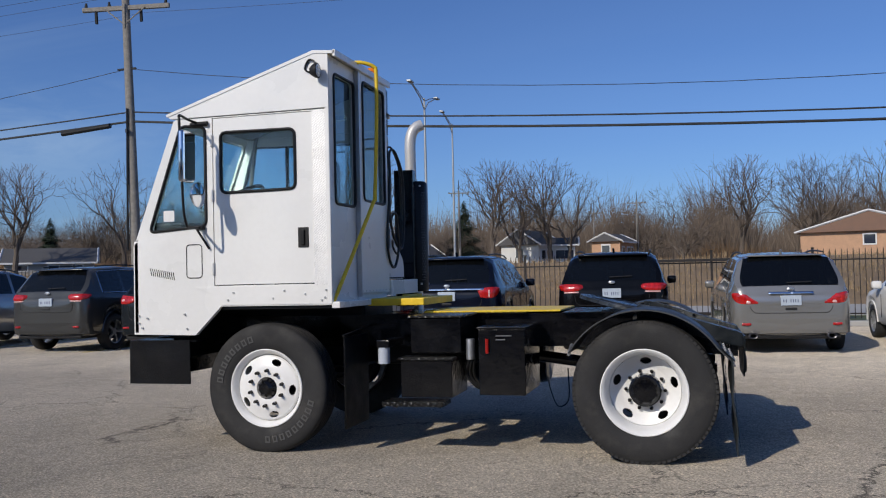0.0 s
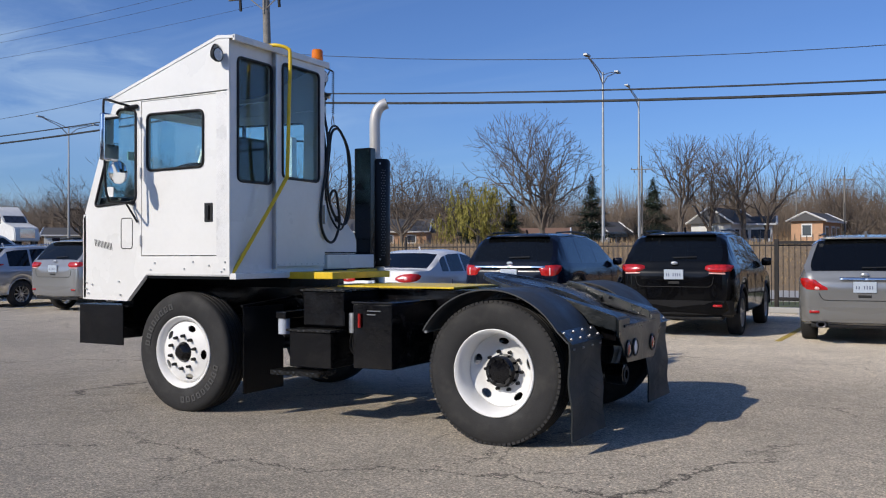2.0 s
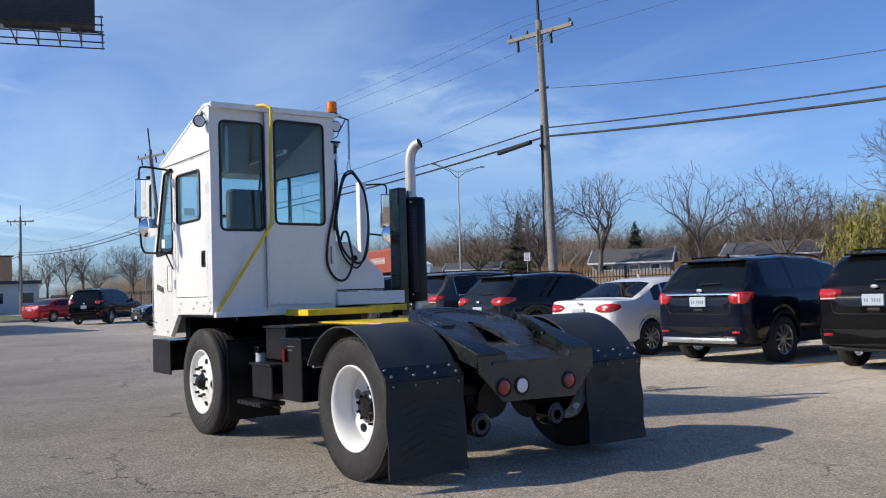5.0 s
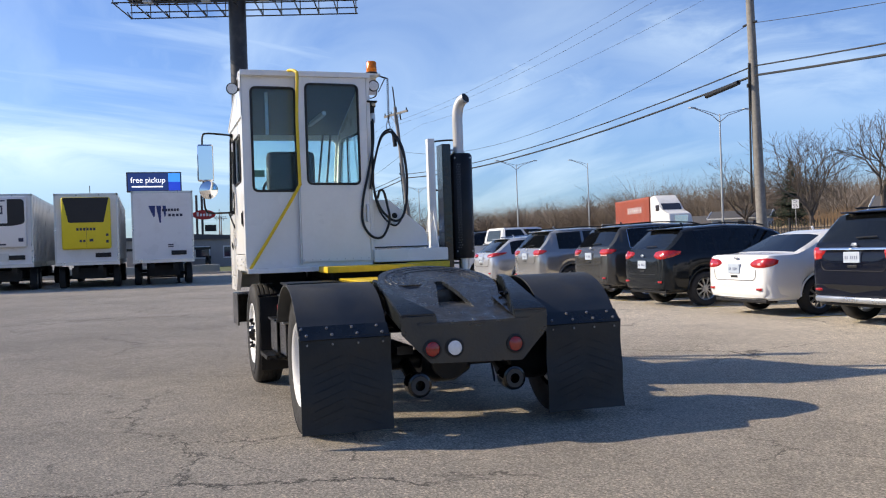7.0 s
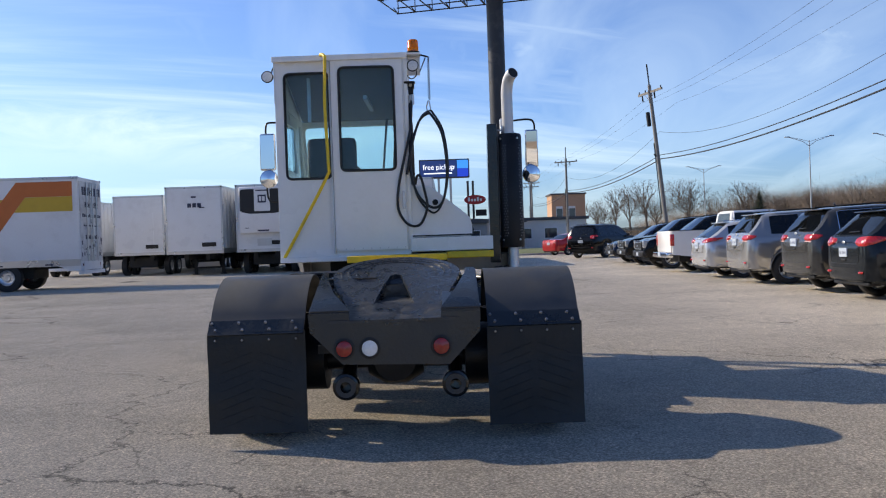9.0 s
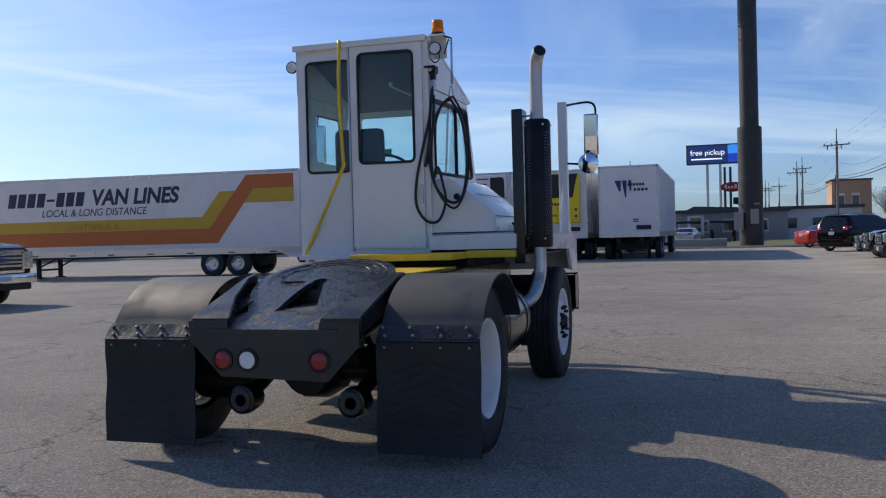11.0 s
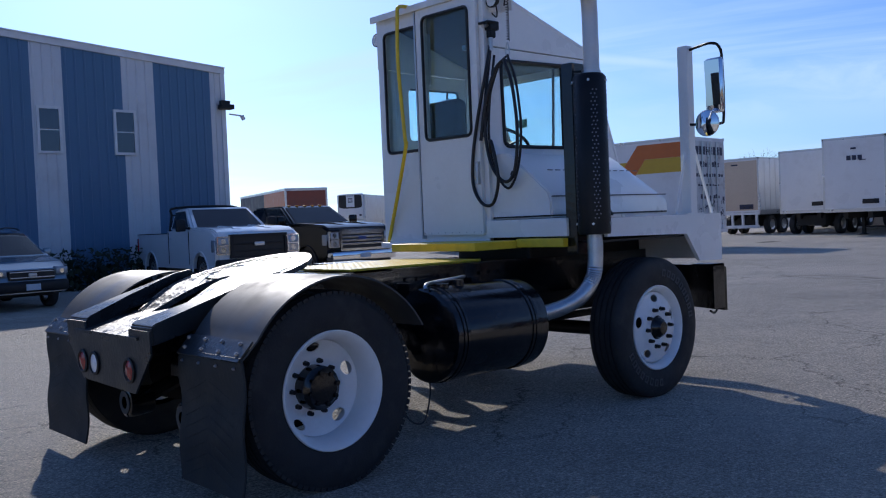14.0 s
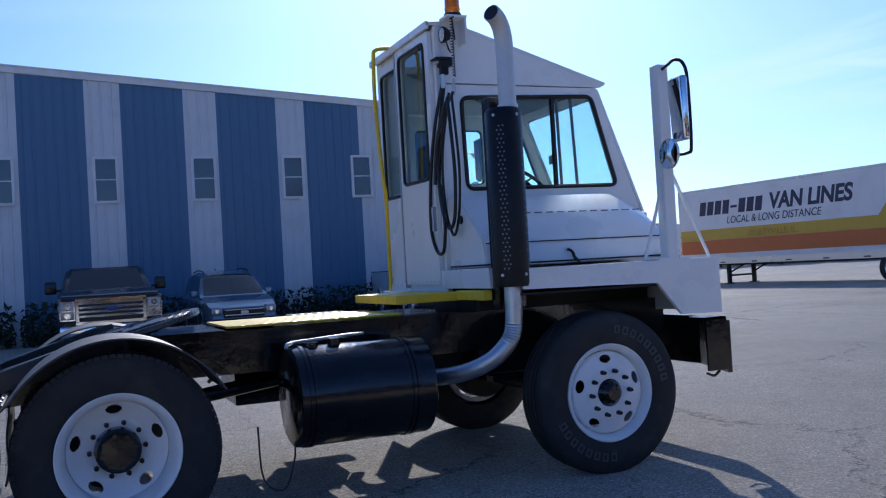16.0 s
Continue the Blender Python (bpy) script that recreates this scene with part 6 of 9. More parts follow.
    for sd in (-1, 1):
        x0, x1 = sorted((sd * (w - 0.09), sd * (w - 0.0)))
        part("bed_rail", boxes((x0, x1, 0.05, cb - 0.04, 1.355, 1.375)), DARK_PLASTIC, root)
        x0, x1 = sorted((sd * (w - 0.14), sd * (w + 0.004)))
        part("tail_light", boxes((x0, x1, -0.015, 0.10, 0.88, 1.26), bevel=0.02), CAR_LENS, root, "tall red tail light", smooth=50)
    part("rear_bumper", boxes((-w + 0.04, w - 0.04, -0.16, 0.06, 0.50, 0.67), bevel=0.03), CHROME, root, "bright rear bumper", smooth=50)
    part("underbody", boxes((-0.62, 0.62, 0.35, L - 0.5, 0.34, 0.72), bevel=0.04), DARK_PLASTIC, root)
    pieces("arch_liner", DARK_PLASTIC, root, "", *[(x0, x1, c - 0.52, c + 0.52, 0.75, 0.95) for c in (ra, fa) for x0, x1 in ((-w + 0.08, -0.6), (0.6, w - 0.08))])
    part("licence_plate", boxes((-0.155, 0.155, -0.175, -0.15, 0.54, 0.66)), PLATE, root, "pale plate with dark bars")
    # nose
    fb = part("front_bumper", boxes((-w + 0.02, w - 0.02, L - 0.22, L + 0.10, 0.52, 0.74), bevel=0.035), CHROME if chrome else DARK_PLASTIC, root, "heavy front bumper", smooth=50)
    part("front_plate", boxes((-0.155, 0.155, L + 0.10, L + 0.115, 0.58, 0.69)), PLATE, fb)
    part("air_dam", boxes((-w + 0.12, w - 0.12, L - 0.25, L + 0.02, 0.36, 0.52), bevel=0.03), DARK_PLASTIC, root)
    gr = part("grille", boxes((-0.62, 0.62, L - 0.15, L - 0.03, 0.80, 1.24), bevel=0.02), GASKET, root, "dark grille")
    bright = CHROME if chrome else DARK_PLASTIC
    part("grille_frame", boxes((-0.68, 0.68, L - 0.12, L, 1.22, 1.29), (-0.68, 0.68, L - 0.12, L, 0.76, 0.82), (-0.68, -0.62, L - 0.12, L, 0.80, 1.24), (0.62, 0.68, L - 0.12, L, 0.80, 1.24)), bright, gr)
    for k in range(4 if chrome else 2):
        z = 0.90 + k * (0.09 if chrome else 0.16)
        part("grille_bar", boxes((-0.62, 0.62, L - 0.10, L - 0.005, z, z + (0.05 if chrome else 0.03)), bevel=0.006), bright, gr)
    part("badge", boxes((-0.12, 0.12, L - 0.01, L + 0.012, 1.02, 1.11), bevel=0.02), INK_BADGE if chrome else ALLOY, gr, smooth=50)
    for sd in (-1, 1):
        x0, x1 = sorted((sd * 0.70, sd * (w - 0.03)))
        hl = part("headlight", boxes((x0, x1, L - 0.30, L - 0.03, 0.86, 1.24), bevel=0.03), HEAD_LENS, root, "clear headlight", smooth=50)
        part("lamp_frame", boxes(*[(x0 - 0.005, x1 + 0.005, L - 0.06, L - 0.022, z, z + 0.025) for z in (0.85, 1.035, 1.225)], (x0 - 0.008, x0 + 0.02, L - 0.06, L - 0.021, 0.85, 1.25), (x1 - 0.02, x1 + 0.008, L - 0.06, L - 0.021, 0.85, 1.25)), CHROME, hl, "bright lamp surround")
        for z in (0.95, 1.145):
            bm = B()
            rod(bm, ((x0 + x1) / 2, L - 0.04, z), ((x0 + x1) / 2, L - 0.022, z), 0.06, 16)
            part("lamp_bowl", bm, CHROME, hl)
        part("turn_lamp", boxes((min(sd * (w - 0.08), sd * (w + 0.002)), max(sd * (w - 0.08), sd * (w + 0.002)), L - 0.34, L - 0.12, 0.90, 1.18), bevel=0.02), HEAD_LENS, hl, smooth=50)
        mx = sd * (w + 0.14)
        part("wing_mirror", boxes((mx - 0.12, mx + 0.12, 3.92, 4.02, 1.40, 1.68), bevel=0.035), DARK_PLASTIC if not chrome else pm, root, "tall towing mirror", smooth=50)
        bm = B()
        rod(bm, (sd * (w - 0.08), 3.98, 1.47), (mx, 3.97, 1.50), 0.03, 8)
        part("mirror_arm", bm, DARK_PLASTIC, root)
        for y in ((2.25, 3.25) if crew else (2.75,)):
            part("door_handle", boxes((sd * w - 0.014, sd * w + 0.014, y, y + 0.2, 1.22, 1.25), bevel=0.006), pm, root, smooth=50)
        for y in ((1.99, 3.02, 4.06) if crew else (2.60, 4.06)):
            part("door_seam", boxes((sd * (w - 0.012) - 0.004, sd * (w - 0.012) + 0.016, y, y + 0.008, 0.62, 1.40)), GASKET, root)
    for x in (-w + 0.16, w - 0.16):
        for y in (ra, fa):
            car_wheel(root, x, y, r, "seven")
    return root


INK_BADGE = mat("blue_oval_badge", (0.02, 0.05, 0.18), 0.3)
ROW = "cars parked in the row"
car("parked_suv", "grey-silver large family car with round red lamps, parked", "minivan", ("silver", (0.33, 0.325, 0.31), 0.6), (1.80, 7.72), 3, "five", 0.87, "body", lamp=("teardrop", 0.90), group=ROW, extras=("chrome_bar", "twin_exhaust"))
car("parked_suv", "black boxy sport utility car with red lamps, parked", "suv", ("black", (0.003, 0.003, 0.0035), 0.0), (-1.05, 7.85), 2, "five", 1.03, None, lamp=("slim", 1.12), group=ROW)
car("parked_suv", "black sport utility car with bright tailgate strip, parked", "suv", ("navy_black", (0.004, 0.006, 0.014), 0.0), (-3.92, 7.65), 2, "ten", 1.02, None, lamp=("tall", 1.08), group=ROW, extras=("chrome_bar", "skid"))
car("parked_sedan", "white compact sedan with red lamps, parked", "sedan", ("white", (0.74, 0.74, 0.73), 0.0), (-6.70, 7.62), 1, "ten", 0.82, "body", lamp=("round", 0.92), group=ROW)
car("parked_crossover", "dark grey rounded crossover with wide red lamps, parked", "crossover", ("dark_slate", (0.018, 0.022, 0.026), 0.4), (-9.80, 7.62), 0, "ten", 0.86, "body", lamp=("wide", 1.05), group=ROW)
car("parked_suv", "dark grey sport utility car, parked", "suv", ("graphite", (0.10, 0.10, 0.097), 0.6), (-12.35, 7.70), 0, "five", 1.03, "body", lamp=("slim", 1.12), group=ROW, extras=("bright_windows",))
car("parked_suv", "light grey sport utility car, parked", "suv", ("light_grey", (0.38, 0.38, 0.375), 0.6), (-15.9, 7.6), 0, "five", 1.03, "body", lamp=("slim", 1.12), group=ROW)
car("parked_wagon", "pale silver station wagon, parked", "wagon", ("pale_silver", (0.54, 0.55, 0.56), 0.5), (-19.3, 7.6), 0, "ten", 0.92, "body", lamp=("swept", 1.06), group=ROW, extras=("chrome_rail",))
pickup("white pickup with dark cap and tall red lamps, parked", ("white", (0.74, 0.74, 0.73), 0.0), (-23.4, 7.6), 0, True, False, ROW)
car("parked_suv", "black patrol-type sport utility car nose out, parked", "large_suv", ("black", (0.003, 0.003, 0.0035), 0.0), (-27.3, 13.0), 180, "five", show="front", group=ROW)
car("parked_suv", "black sport utility car nose out, parked", "large_suv", ("black", (0.003, 0.003, 0.0035), 0.0), (-31.6, 13.2), 180, "five", show="front", group=ROW)
car("parked_suv", "dark blue sport utility car nose out, parked", "suv", ("dark_blue", (0.012, 0.02, 0.045), 0.4), (-35.2, 12.8), 180, "five", show="front", group=ROW)
car("parked_suv", "black large sport utility car with red lamps, parked", "large_suv", ("black", (0.003, 0.003, 0.0035), 0.0), (-44.5, 8.0), 50, "five", lamp=("tall", 1.20), group=ROW)
car("parked_sedan", "red sedan parked far along the lot", "sedan", ("red", (0.35, 0.012, 0.015), 0.1), (-55.0, 7.4), 30, "five", 0.8, "body", group=ROW)
car("parked_sedan", "white sedan with dark wheels, parked", "sedan", ("white", (0.74, 0.74, 0.73), 0.0), (4.75, 7.8), 4, "five", 0.82, "body", group=ROW)
FRONT = "vehicles nose-out by the building"
p4 = pickup("dark pickup with chrome grille facing out, parked", ("dark_slate", (0.018, 0.022, 0.026), 0.4), (-0.60, -17.65), 0, True, True, FRONT, markers=False)
p4.scale = (0.93, 0.93, 0.92)
c4 = car("parked_crossover", "blue-grey compact crossover facing out, parked", "crossover", ("blue_grey", (0.25, 0.31, 0.35), 0.5), (-3.25, -17.7), 0, "five", show="front", group=FRONT, trim="body")
c4.scale = (0.86, 1, 0.98)
pickup("white work pickup with black grille facing out, parked", ("white", (0.74, 0.74, 0.73), 0.0), (-8.91, -18.54), -8, False, False, FRONT)
pickup("black crew pickup with chrome grille facing out, parked", ("black", (0.003, 0.003, 0.0035), 0.0), (-11.25, -18.9), 0, True, True, FRONT)


# ---- ground ----
def asphalt(name, base, crack=True):
    m = bpy.data.materials.new(name)
    m.use_nodes = True
    n, l = m.node_tree.nodes, m.node_tree.links
    b = n["Principled BSDF"]
    tc = n.new("ShaderNodeTexCoord")

    def noise_tex(scale, detail=4, rough=0.6):
        t = n.new("ShaderNodeTexNoise")
        t.inputs["Scale"].default_value, t.inputs["Detail"].default_value, t.inputs["Roughness"].default_value = scale, detail, rough
        l.new(tc.outputs["Object"], t.inputs["Vector"])
        return t.outputs[0]

    def rng(src, a, b2, c, d):
        r = n.new("ShaderNodeMapRange")
        for i, v in enumerate((a, b2, c, d)):
            r.inputs[i + 1].default_value = v
        l.new(src, r.inputs[0])
        return r.outputs[0]

    def mul(a, b2):
        k = n.new("ShaderNodeMath"); k.operation = "MULTIPLY"
        l.new(a, k.inputs[0]); l.new(b2, k.inputs[1])
        return k.outputs[0]

    patch = rng(noise_tex(0.14, 6, 0.7), 0.35, 0.65, 0.82, 1.16)
    stain = rng(noise_tex(0.7, 8, 0.7), 0.30, 0.55, 0.80, 1.0)
    grit = rng(noise_tex(42, 5, 0.85), 0.34, 0.66, 0.34, 1.72)
    stone = n.new("ShaderNodeTexVoronoi"); stone.inputs["Scale"].default_value = 60
    l.new(tc.outputs["Object"], stone.inputs["Vector"])
    chips = rng(stone.outputs["Distance"], 0.0, 0.6, 1.4, 0.7)
    mid = rng(noise_tex(9, 4, 0.75), 0.35, 0.65, 0.86, 1.13)
    f = mul(mul(mul(patch, mid), stain), mul(grit, chips))
    if crack:
        # base colour grows paler with y towards the parked row, along a ragged edge
        sep = n.new("ShaderNodeSeparateXYZ"); l.new(tc.outputs["Object"], sep.inputs[0])
        edge = n.new("ShaderNodeMath"); edge.operation = "MULTIPLY_ADD"; edge.inputs[1].default_value = 3.0
        l.new(noise_tex(0.22, 5, 0.7), edge.inputs[0]); l.new(sep.outputs[1], edge.inputs[2])
        f = mul(f, rng(edge.outputs[0], 4.8, 7.8, 1.0, 1.32))
        warp = n.new("ShaderNodeTexNoise"); warp.inputs["Scale"].default_value = 0.9; warp.inputs["Detail"].default_value = 8; warp.inputs["Roughness"].default_value = 0.7
        l.new(tc.outputs["Object"], warp.inputs["Vector"])
        va = n.new("ShaderNodeVectorMath"); va.operation = "MULTIPLY_ADD"; va.inputs[1].default_value = (1.4, 1.4, 0)
        l.new(warp.outputs["Color"], va.inputs[0]); l.new(tc.outputs["Object"], va.inputs[2])
        ce = n.new("ShaderNodeTexVoronoi"); ce.feature = "DISTANCE_TO_EDGE"; ce.inputs["Scale"].default_value = 0.30
        l.new(va.outputs[0], ce.inputs["Vector"])
        line = rng(ce.outputs["Distance"], 0.0012, 0.0050, 0.25, 1.0)
        where = rng(noise_tex(0.25, 3), 0.44, 0.54, 1.0, 0.0)
        keep = n.new("ShaderNodeMath"); keep.operation = "MAXIMUM"
        l.new(line, keep.inputs[0]); l.new(where, keep.inputs[1])
        f = mul(f, keep.outputs[0])
        # finer map cracking in worn patches
        va2 = n.new("ShaderNodeVectorMath"); va2.operation = "MULTIPLY_ADD"; va2.inputs[1].default_value = (0.7, 0.7, 0)
        l.new(warp.outputs["Color"], va2.inputs[0]); l.new(tc.outputs["Object"], va2.inputs[2])
        ce2 = n.new("ShaderNodeTexVoronoi"); ce2.feature = "DISTANCE_TO_EDGE"; ce2.inputs["Scale"].default_value = 1.1
        l.new(va2.outputs[0], ce2.inputs["Vector"])
        line2 = rng(ce2.outputs["Distance"], 0.003, 0.011, 0.42, 1.0)
        where2 = rng(noise_tex(0.33, 5, 0.7), 0.55, 0.62, 1.0, 0.0)
        keep2 = n.new("ShaderNodeMath"); keep2.operation = "MAXIMUM"
        l.new(line2, keep2.inputs[0]); l.new(where2, keep2.inputs[1])
        f = mul(f, keep2.outputs[0])
    sc = n.new("ShaderNodeVectorMath"); sc.operation = "SCALE"; sc.inputs[0].default_value = base
    l.new(f, sc.inputs["Scale"]); l.new(sc.outputs[0], b.inputs["Base Color"])
    b.inputs["Roughness"].default_value = 0.74
    b.inputs["Diffuse Roughness"].default_value = 0.75
    b.inputs["Specular IOR Level"].default_value = 0.25
    bp = n.new("ShaderNodeBump"); bp.inputs["Strength"].default_value = 1.0; bp.inputs["Distance"].default_value = 0.006
    l.new(mul(grit, chips), bp.inputs["Height"]); l.new(bp.outputs[0], b.inputs["Normal"])
    return m


ASPHALT = asphalt("weathered_lot_asphalt", (0.545, 0.482, 0.392))
ROAD = asphalt("road_surface", (0.16, 0.155, 0.15), False)
GRASS = mat("green_verge_grass", (0.10, 0.12, 0.045), 0.9, 0, 0.4, 0.8, 0.6, 25, dirt=(0.22, 0.18, 0.09), dirt_amt=0.6)
DRY = mat("dry_brown_grass", (0.235, 0.165, 0.095), 0.95, 0, 0.35, 0.5, 0.8, 14, dirt=(0.15, 0.11, 0.06), dirt_amt=0.6)
CONCRETE = mat("pale_concrete", (0.38, 0.37, 0.35), 0.85, 0, 0.12, 1.0, 0.2, 40)
LINE_YELLOW = mat("worn_yellow_line", (0.45, 0.33, 0.06), 0.8, 0, 0.3, 5, 0.2, 60, dirt=(0.18, 0.165, 0.145), dirt_amt=0.9, dirt_scale=6)


def sheet(name, x0, x1, y0, y1, z, material, label, cat="ground"):
    bm = B()
    box(bm, x0, x1, y0, y1, z - 0.05, z)
    o = part(name, bm, material)
    return tagged(o, label, cat, kind="structure")


bm = B()
vs = [bm.verts.new(p) for p in ((-2500, -2500, 0), (2500, -2500, 0), (2500, 2500, 0), (-2500, 2500, 0))]
bm.faces.new(vs)
tagged(part("ground", bm, ASPHALT), "weathered grey-brown cracked asphalt lot", "ground", kind="structure")
sheet("grass_verge", -400, 120, 15.6, 19.8, 0.02, GRASS, "short green grass strip behind the fence", "grass")
sheet("frontage_road", -400, 200, 19.8, 27.5, 0.03, CONCRETE, "pale paved frontage road", "road")
bm = B()
prof = [(27.5, 0.0), (28.0, 0.08), (34, 0.9), (40, 1.75), (43, 1.95), (44, 1.97), (75, 1.97), (80, 1.4), (140, 1.2), (200, 3.0), (600, 5.0)]
rows_ = [[bm.verts.new((x, y, z)) for x in range(-900, 601, 60)] for y, z in prof]
for a, b in zip(rows_, rows_[1:]):
    for i in range(len(a) - 1):
        bm.faces.new((a[i], a[i + 1], b[i + 1], b[i]))
tagged(part("embankment", bm, DRY, smooth=60), "dry brown grass bank beside the highway", "bank", kind="structure")
sheet("highway", -900, 600, 46, 55, 2.02, ROAD, "grey two-way highway on a low bank", "road")
sheet("highway_far_lanes", -900, 600, 58.5, 68, 2.02, ROAD, "grey highway lanes beyond the median", "road")
bm = B()
for k in range(9):
    x = 0.55 - 3.05 * k
    box(bm, x - 0.05, x + 0.05, 7.9, 12.4, 0.0, 0.004)
tagged(part("parking_line", bm, LINE_YELLOW), "worn yellow parking bay lines", "line", kind="structure")
bm = B()
box(bm, -80, 40, 14.9, 15.1, 0.0, 0.13, bevel=0.02)
tagged(part("kerb", bm, CONCRETE), "pale concrete kerb at the lot's edge", "kerb", kind="structure")
sheet("west_verge", -92, -58.4, -60, 12, 0.03, GRASS, "green grass strip at the lot's far edge", "grass")
tagged(part("west_kerb", boxes((-58.4, -58.2, -60, 12, 0, 0.14))  , CONCRETE), "concrete kerb along the grass strip", "kerb", kind="structure")

# ---- iron fence ----
IRON = mat("black_iron_fence", (0.02, 0.018, 0.017), 0.5, 0.2, 0.2, 12, 0.1, 80, dirt=(0.10, 0.05, 0.03), dirt_amt=0.4, dirt_scale=3)
FY = 16.6
fence = thing("iron_fence", "black iron picket fence along the lot's edge", "fence", (0, FY, 0))
rail0 = part("fence_rail", boxes((0.0, 2.44, -0.014, 0.014, 0.20, 0.235)), IRON, None)
rail1 = part("fence_rail", boxes((0.0, 2.44, -0.014, 0.014, 1.55, 1.585)), IRON, None)
bm = B()
for k in range(17):
    x = 0.12 + k * 0.1375
    box(bm, x - 0.009, x + 0.009, -0.009, 0.009, 0.10, 1.80)
    rod(bm, (x, 0, 1.80), (x, 0, 1.86), 0.012, 4, 0.001)
pick0 = part("picket_run", bm, IRON, None)
tagged(pick0, kind="stuff")
bm = B()
box(bm, -0.03, 0.03, -0.03, 0.03, 0, 1.86)
box(bm, -0.037, 0.037, -0.037, 0.037, 1.86, 1.89)
post0 = part("fence_post", bm, IRON, None)
for k in range(44):
    x = -92 + k * 2.44
    for o in (rail0, rail1, pick0, post0):
        if k == 0:
            o.parent = fence
            o.location = (x, 0, 0)
        else:
            c = again(o, fence, (x, 0, 0))
            if o is pick0:
                tagged(c, kind="stuff")

gate = thing("iron_gate", "closed black iron gate in the picket fence", "gate", (0, FY - 0.06, 0))
GX0, GX1 = -0.78, 3.4
for x in (GX0, GX1):
    part("gate_post", boxes((x - 0.05, x + 0.05, -0.05, 0.05, 0, 1.72), bevel=0.006), IRON, gate)
for z in (0.22, 1.60):
    part("gate_rail", boxes((GX0 + 0.05, GX1 - 0.05, -0.03, 0.03, z, z + 0.07)), IRON, gate)

# ---- striped metal building ----
BLUE_STEEL = mat("blue_ribbed_steel", (0.085, 0.17, 0.27), 0.45, 0.1, 0.06, 1, 0.03, 30, dirt=(0.10, 0.17, 0.30), dirt_amt=0.4)
WHITE_STEEL = mat("white_ribbed_steel", (0.60, 0.61, 0.62), 0.45, 0.1, 0.05, 1, 0.03, 30, dirt=(0.40, 0.40, 0.40), dirt_amt=0.4)
TRIM_WHITE = mat("white_trim", (0.68, 0.68, 0.67), 0.5)
WY = -19.3
BLD = thing("metal_building", "blue and white striped ribbed-steel building", "building", (0, 0, 0))


def eave(x):
    return 6.05 + 0.076 * (x + 11.05) if x < 6 else 6.05 + 0.076 * (17.05 - (x - 6))


def ribbed(x0, x1, material):
    """A ribbed wall sheet with its top cut to the roof slope."""
    bm = B()
    xs = []
    x = x0
    while x < x1 - 1e-6:
        for dx, dy in ((0.0, 0.0), (0.19, 0.0), (0.205, 0.022), (0.245, 0.022), (0.26, 0.0)):
            if x + dx < x1:
                xs.append((x + dx, dy))
        x += 0.26
    xs.append((x1, 0.0))
    lo = [bm.verts.new((x, WY + d, 0.0)) for x, d in xs]
    hi = [bm.verts.new((x, WY + d, eave(x))) for x, d in xs]
    lo2 = [bm.verts.new((x, WY - 0.12, 0.0)) for x, d in xs]
    hi2 = [bm.verts.new((x, WY - 0.12, eave(x))) for x, d in xs]
    for i in range(len(xs) - 1):
        bm.faces.new((lo[i], lo[i + 1], hi[i + 1], hi[i]))
        bm.faces.new((lo2[i], hi2[i], hi2[i + 1], lo2[i + 1]))
        bm.faces.new((hi[i], hi[i + 1], hi2[i + 1], hi2[i]))
    return part("wall_sheet", bm, material, BLD, "white ribbed steel" if material is WHITE_STEEL else "blue ribbed steel")


edges = [-11.05, -10.65, -8.90, -7.97, -6.36, -5.54, -3.88, -3.0, -1.37, -0.48, 1.16, 2.03, 3.70, 4.54, 6.21, 7.05, 8.72, 9.57, 11.27, 12.2]
for i, (a, b) in enumerate(zip(edges, edges[1:])):
    ribbed(a, b, WHITE_STEEL if i % 2 == 0 else BLUE_STEEL)
bm = B()
for x0, x1 in ((-11.12, 6.0), (6.0, 12.2)):
    for z0, z1, d in ((0.0, 0.16, 0.07), (0.16, 0.20, 0.10)):
        vs = [bm.verts.new((x, WY + dd, eave(x) + z)) for dd in (-0.2, d) for x, z in ((x0, z0), (x1, z0), (x1, z1), (x0, z1))]
        for f in ((0, 1, 2, 3), (4, 7, 6, 5), (0, 4, 5, 1), (1, 5, 6, 2), (2, 6, 7, 3), (3, 7, 4, 0)):
            bm.faces.new([vs[i] for i in f])
part("roof_trim", bm, TRIM_WHITE, BLD, "white rake trim")
part("corner_trim", boxes((-11.12, -10.98, WY - 0.1, WY + 0.05, 0, 6.06)), TRIM_WHITE, BLD)
bm = boxes((-11.05, -10.95, -60, WY - 0.12, 0, 6.1), (12.1, 12.2, -60, WY - 0.12, 0, 6.1), (-11.05, 12.2, -60.1, -60, 0, 6.1))
part("side_wall", bm, WHITE_STEEL, BLD)
bm = B()
vs = [bm.verts.new((x, y, eave(x) + 0.1)) for y in (WY - 0.1, -60.1) for x in (-11.1, 6.0, 12.2)]
bm.faces.new((vs[0], vs[1], vs[4], vs[3])); bm.faces.new((vs[1], vs[2], vs[5], vs[4]))
part("roof", bm, WHITE_STEEL, BLD, "pale steel roof")
WIN_GLASS = mat("dark_window_glass", (0.03, 0.035, 0.05), 0.05, 0, 0.1, spec=0.8, coat=0.5)
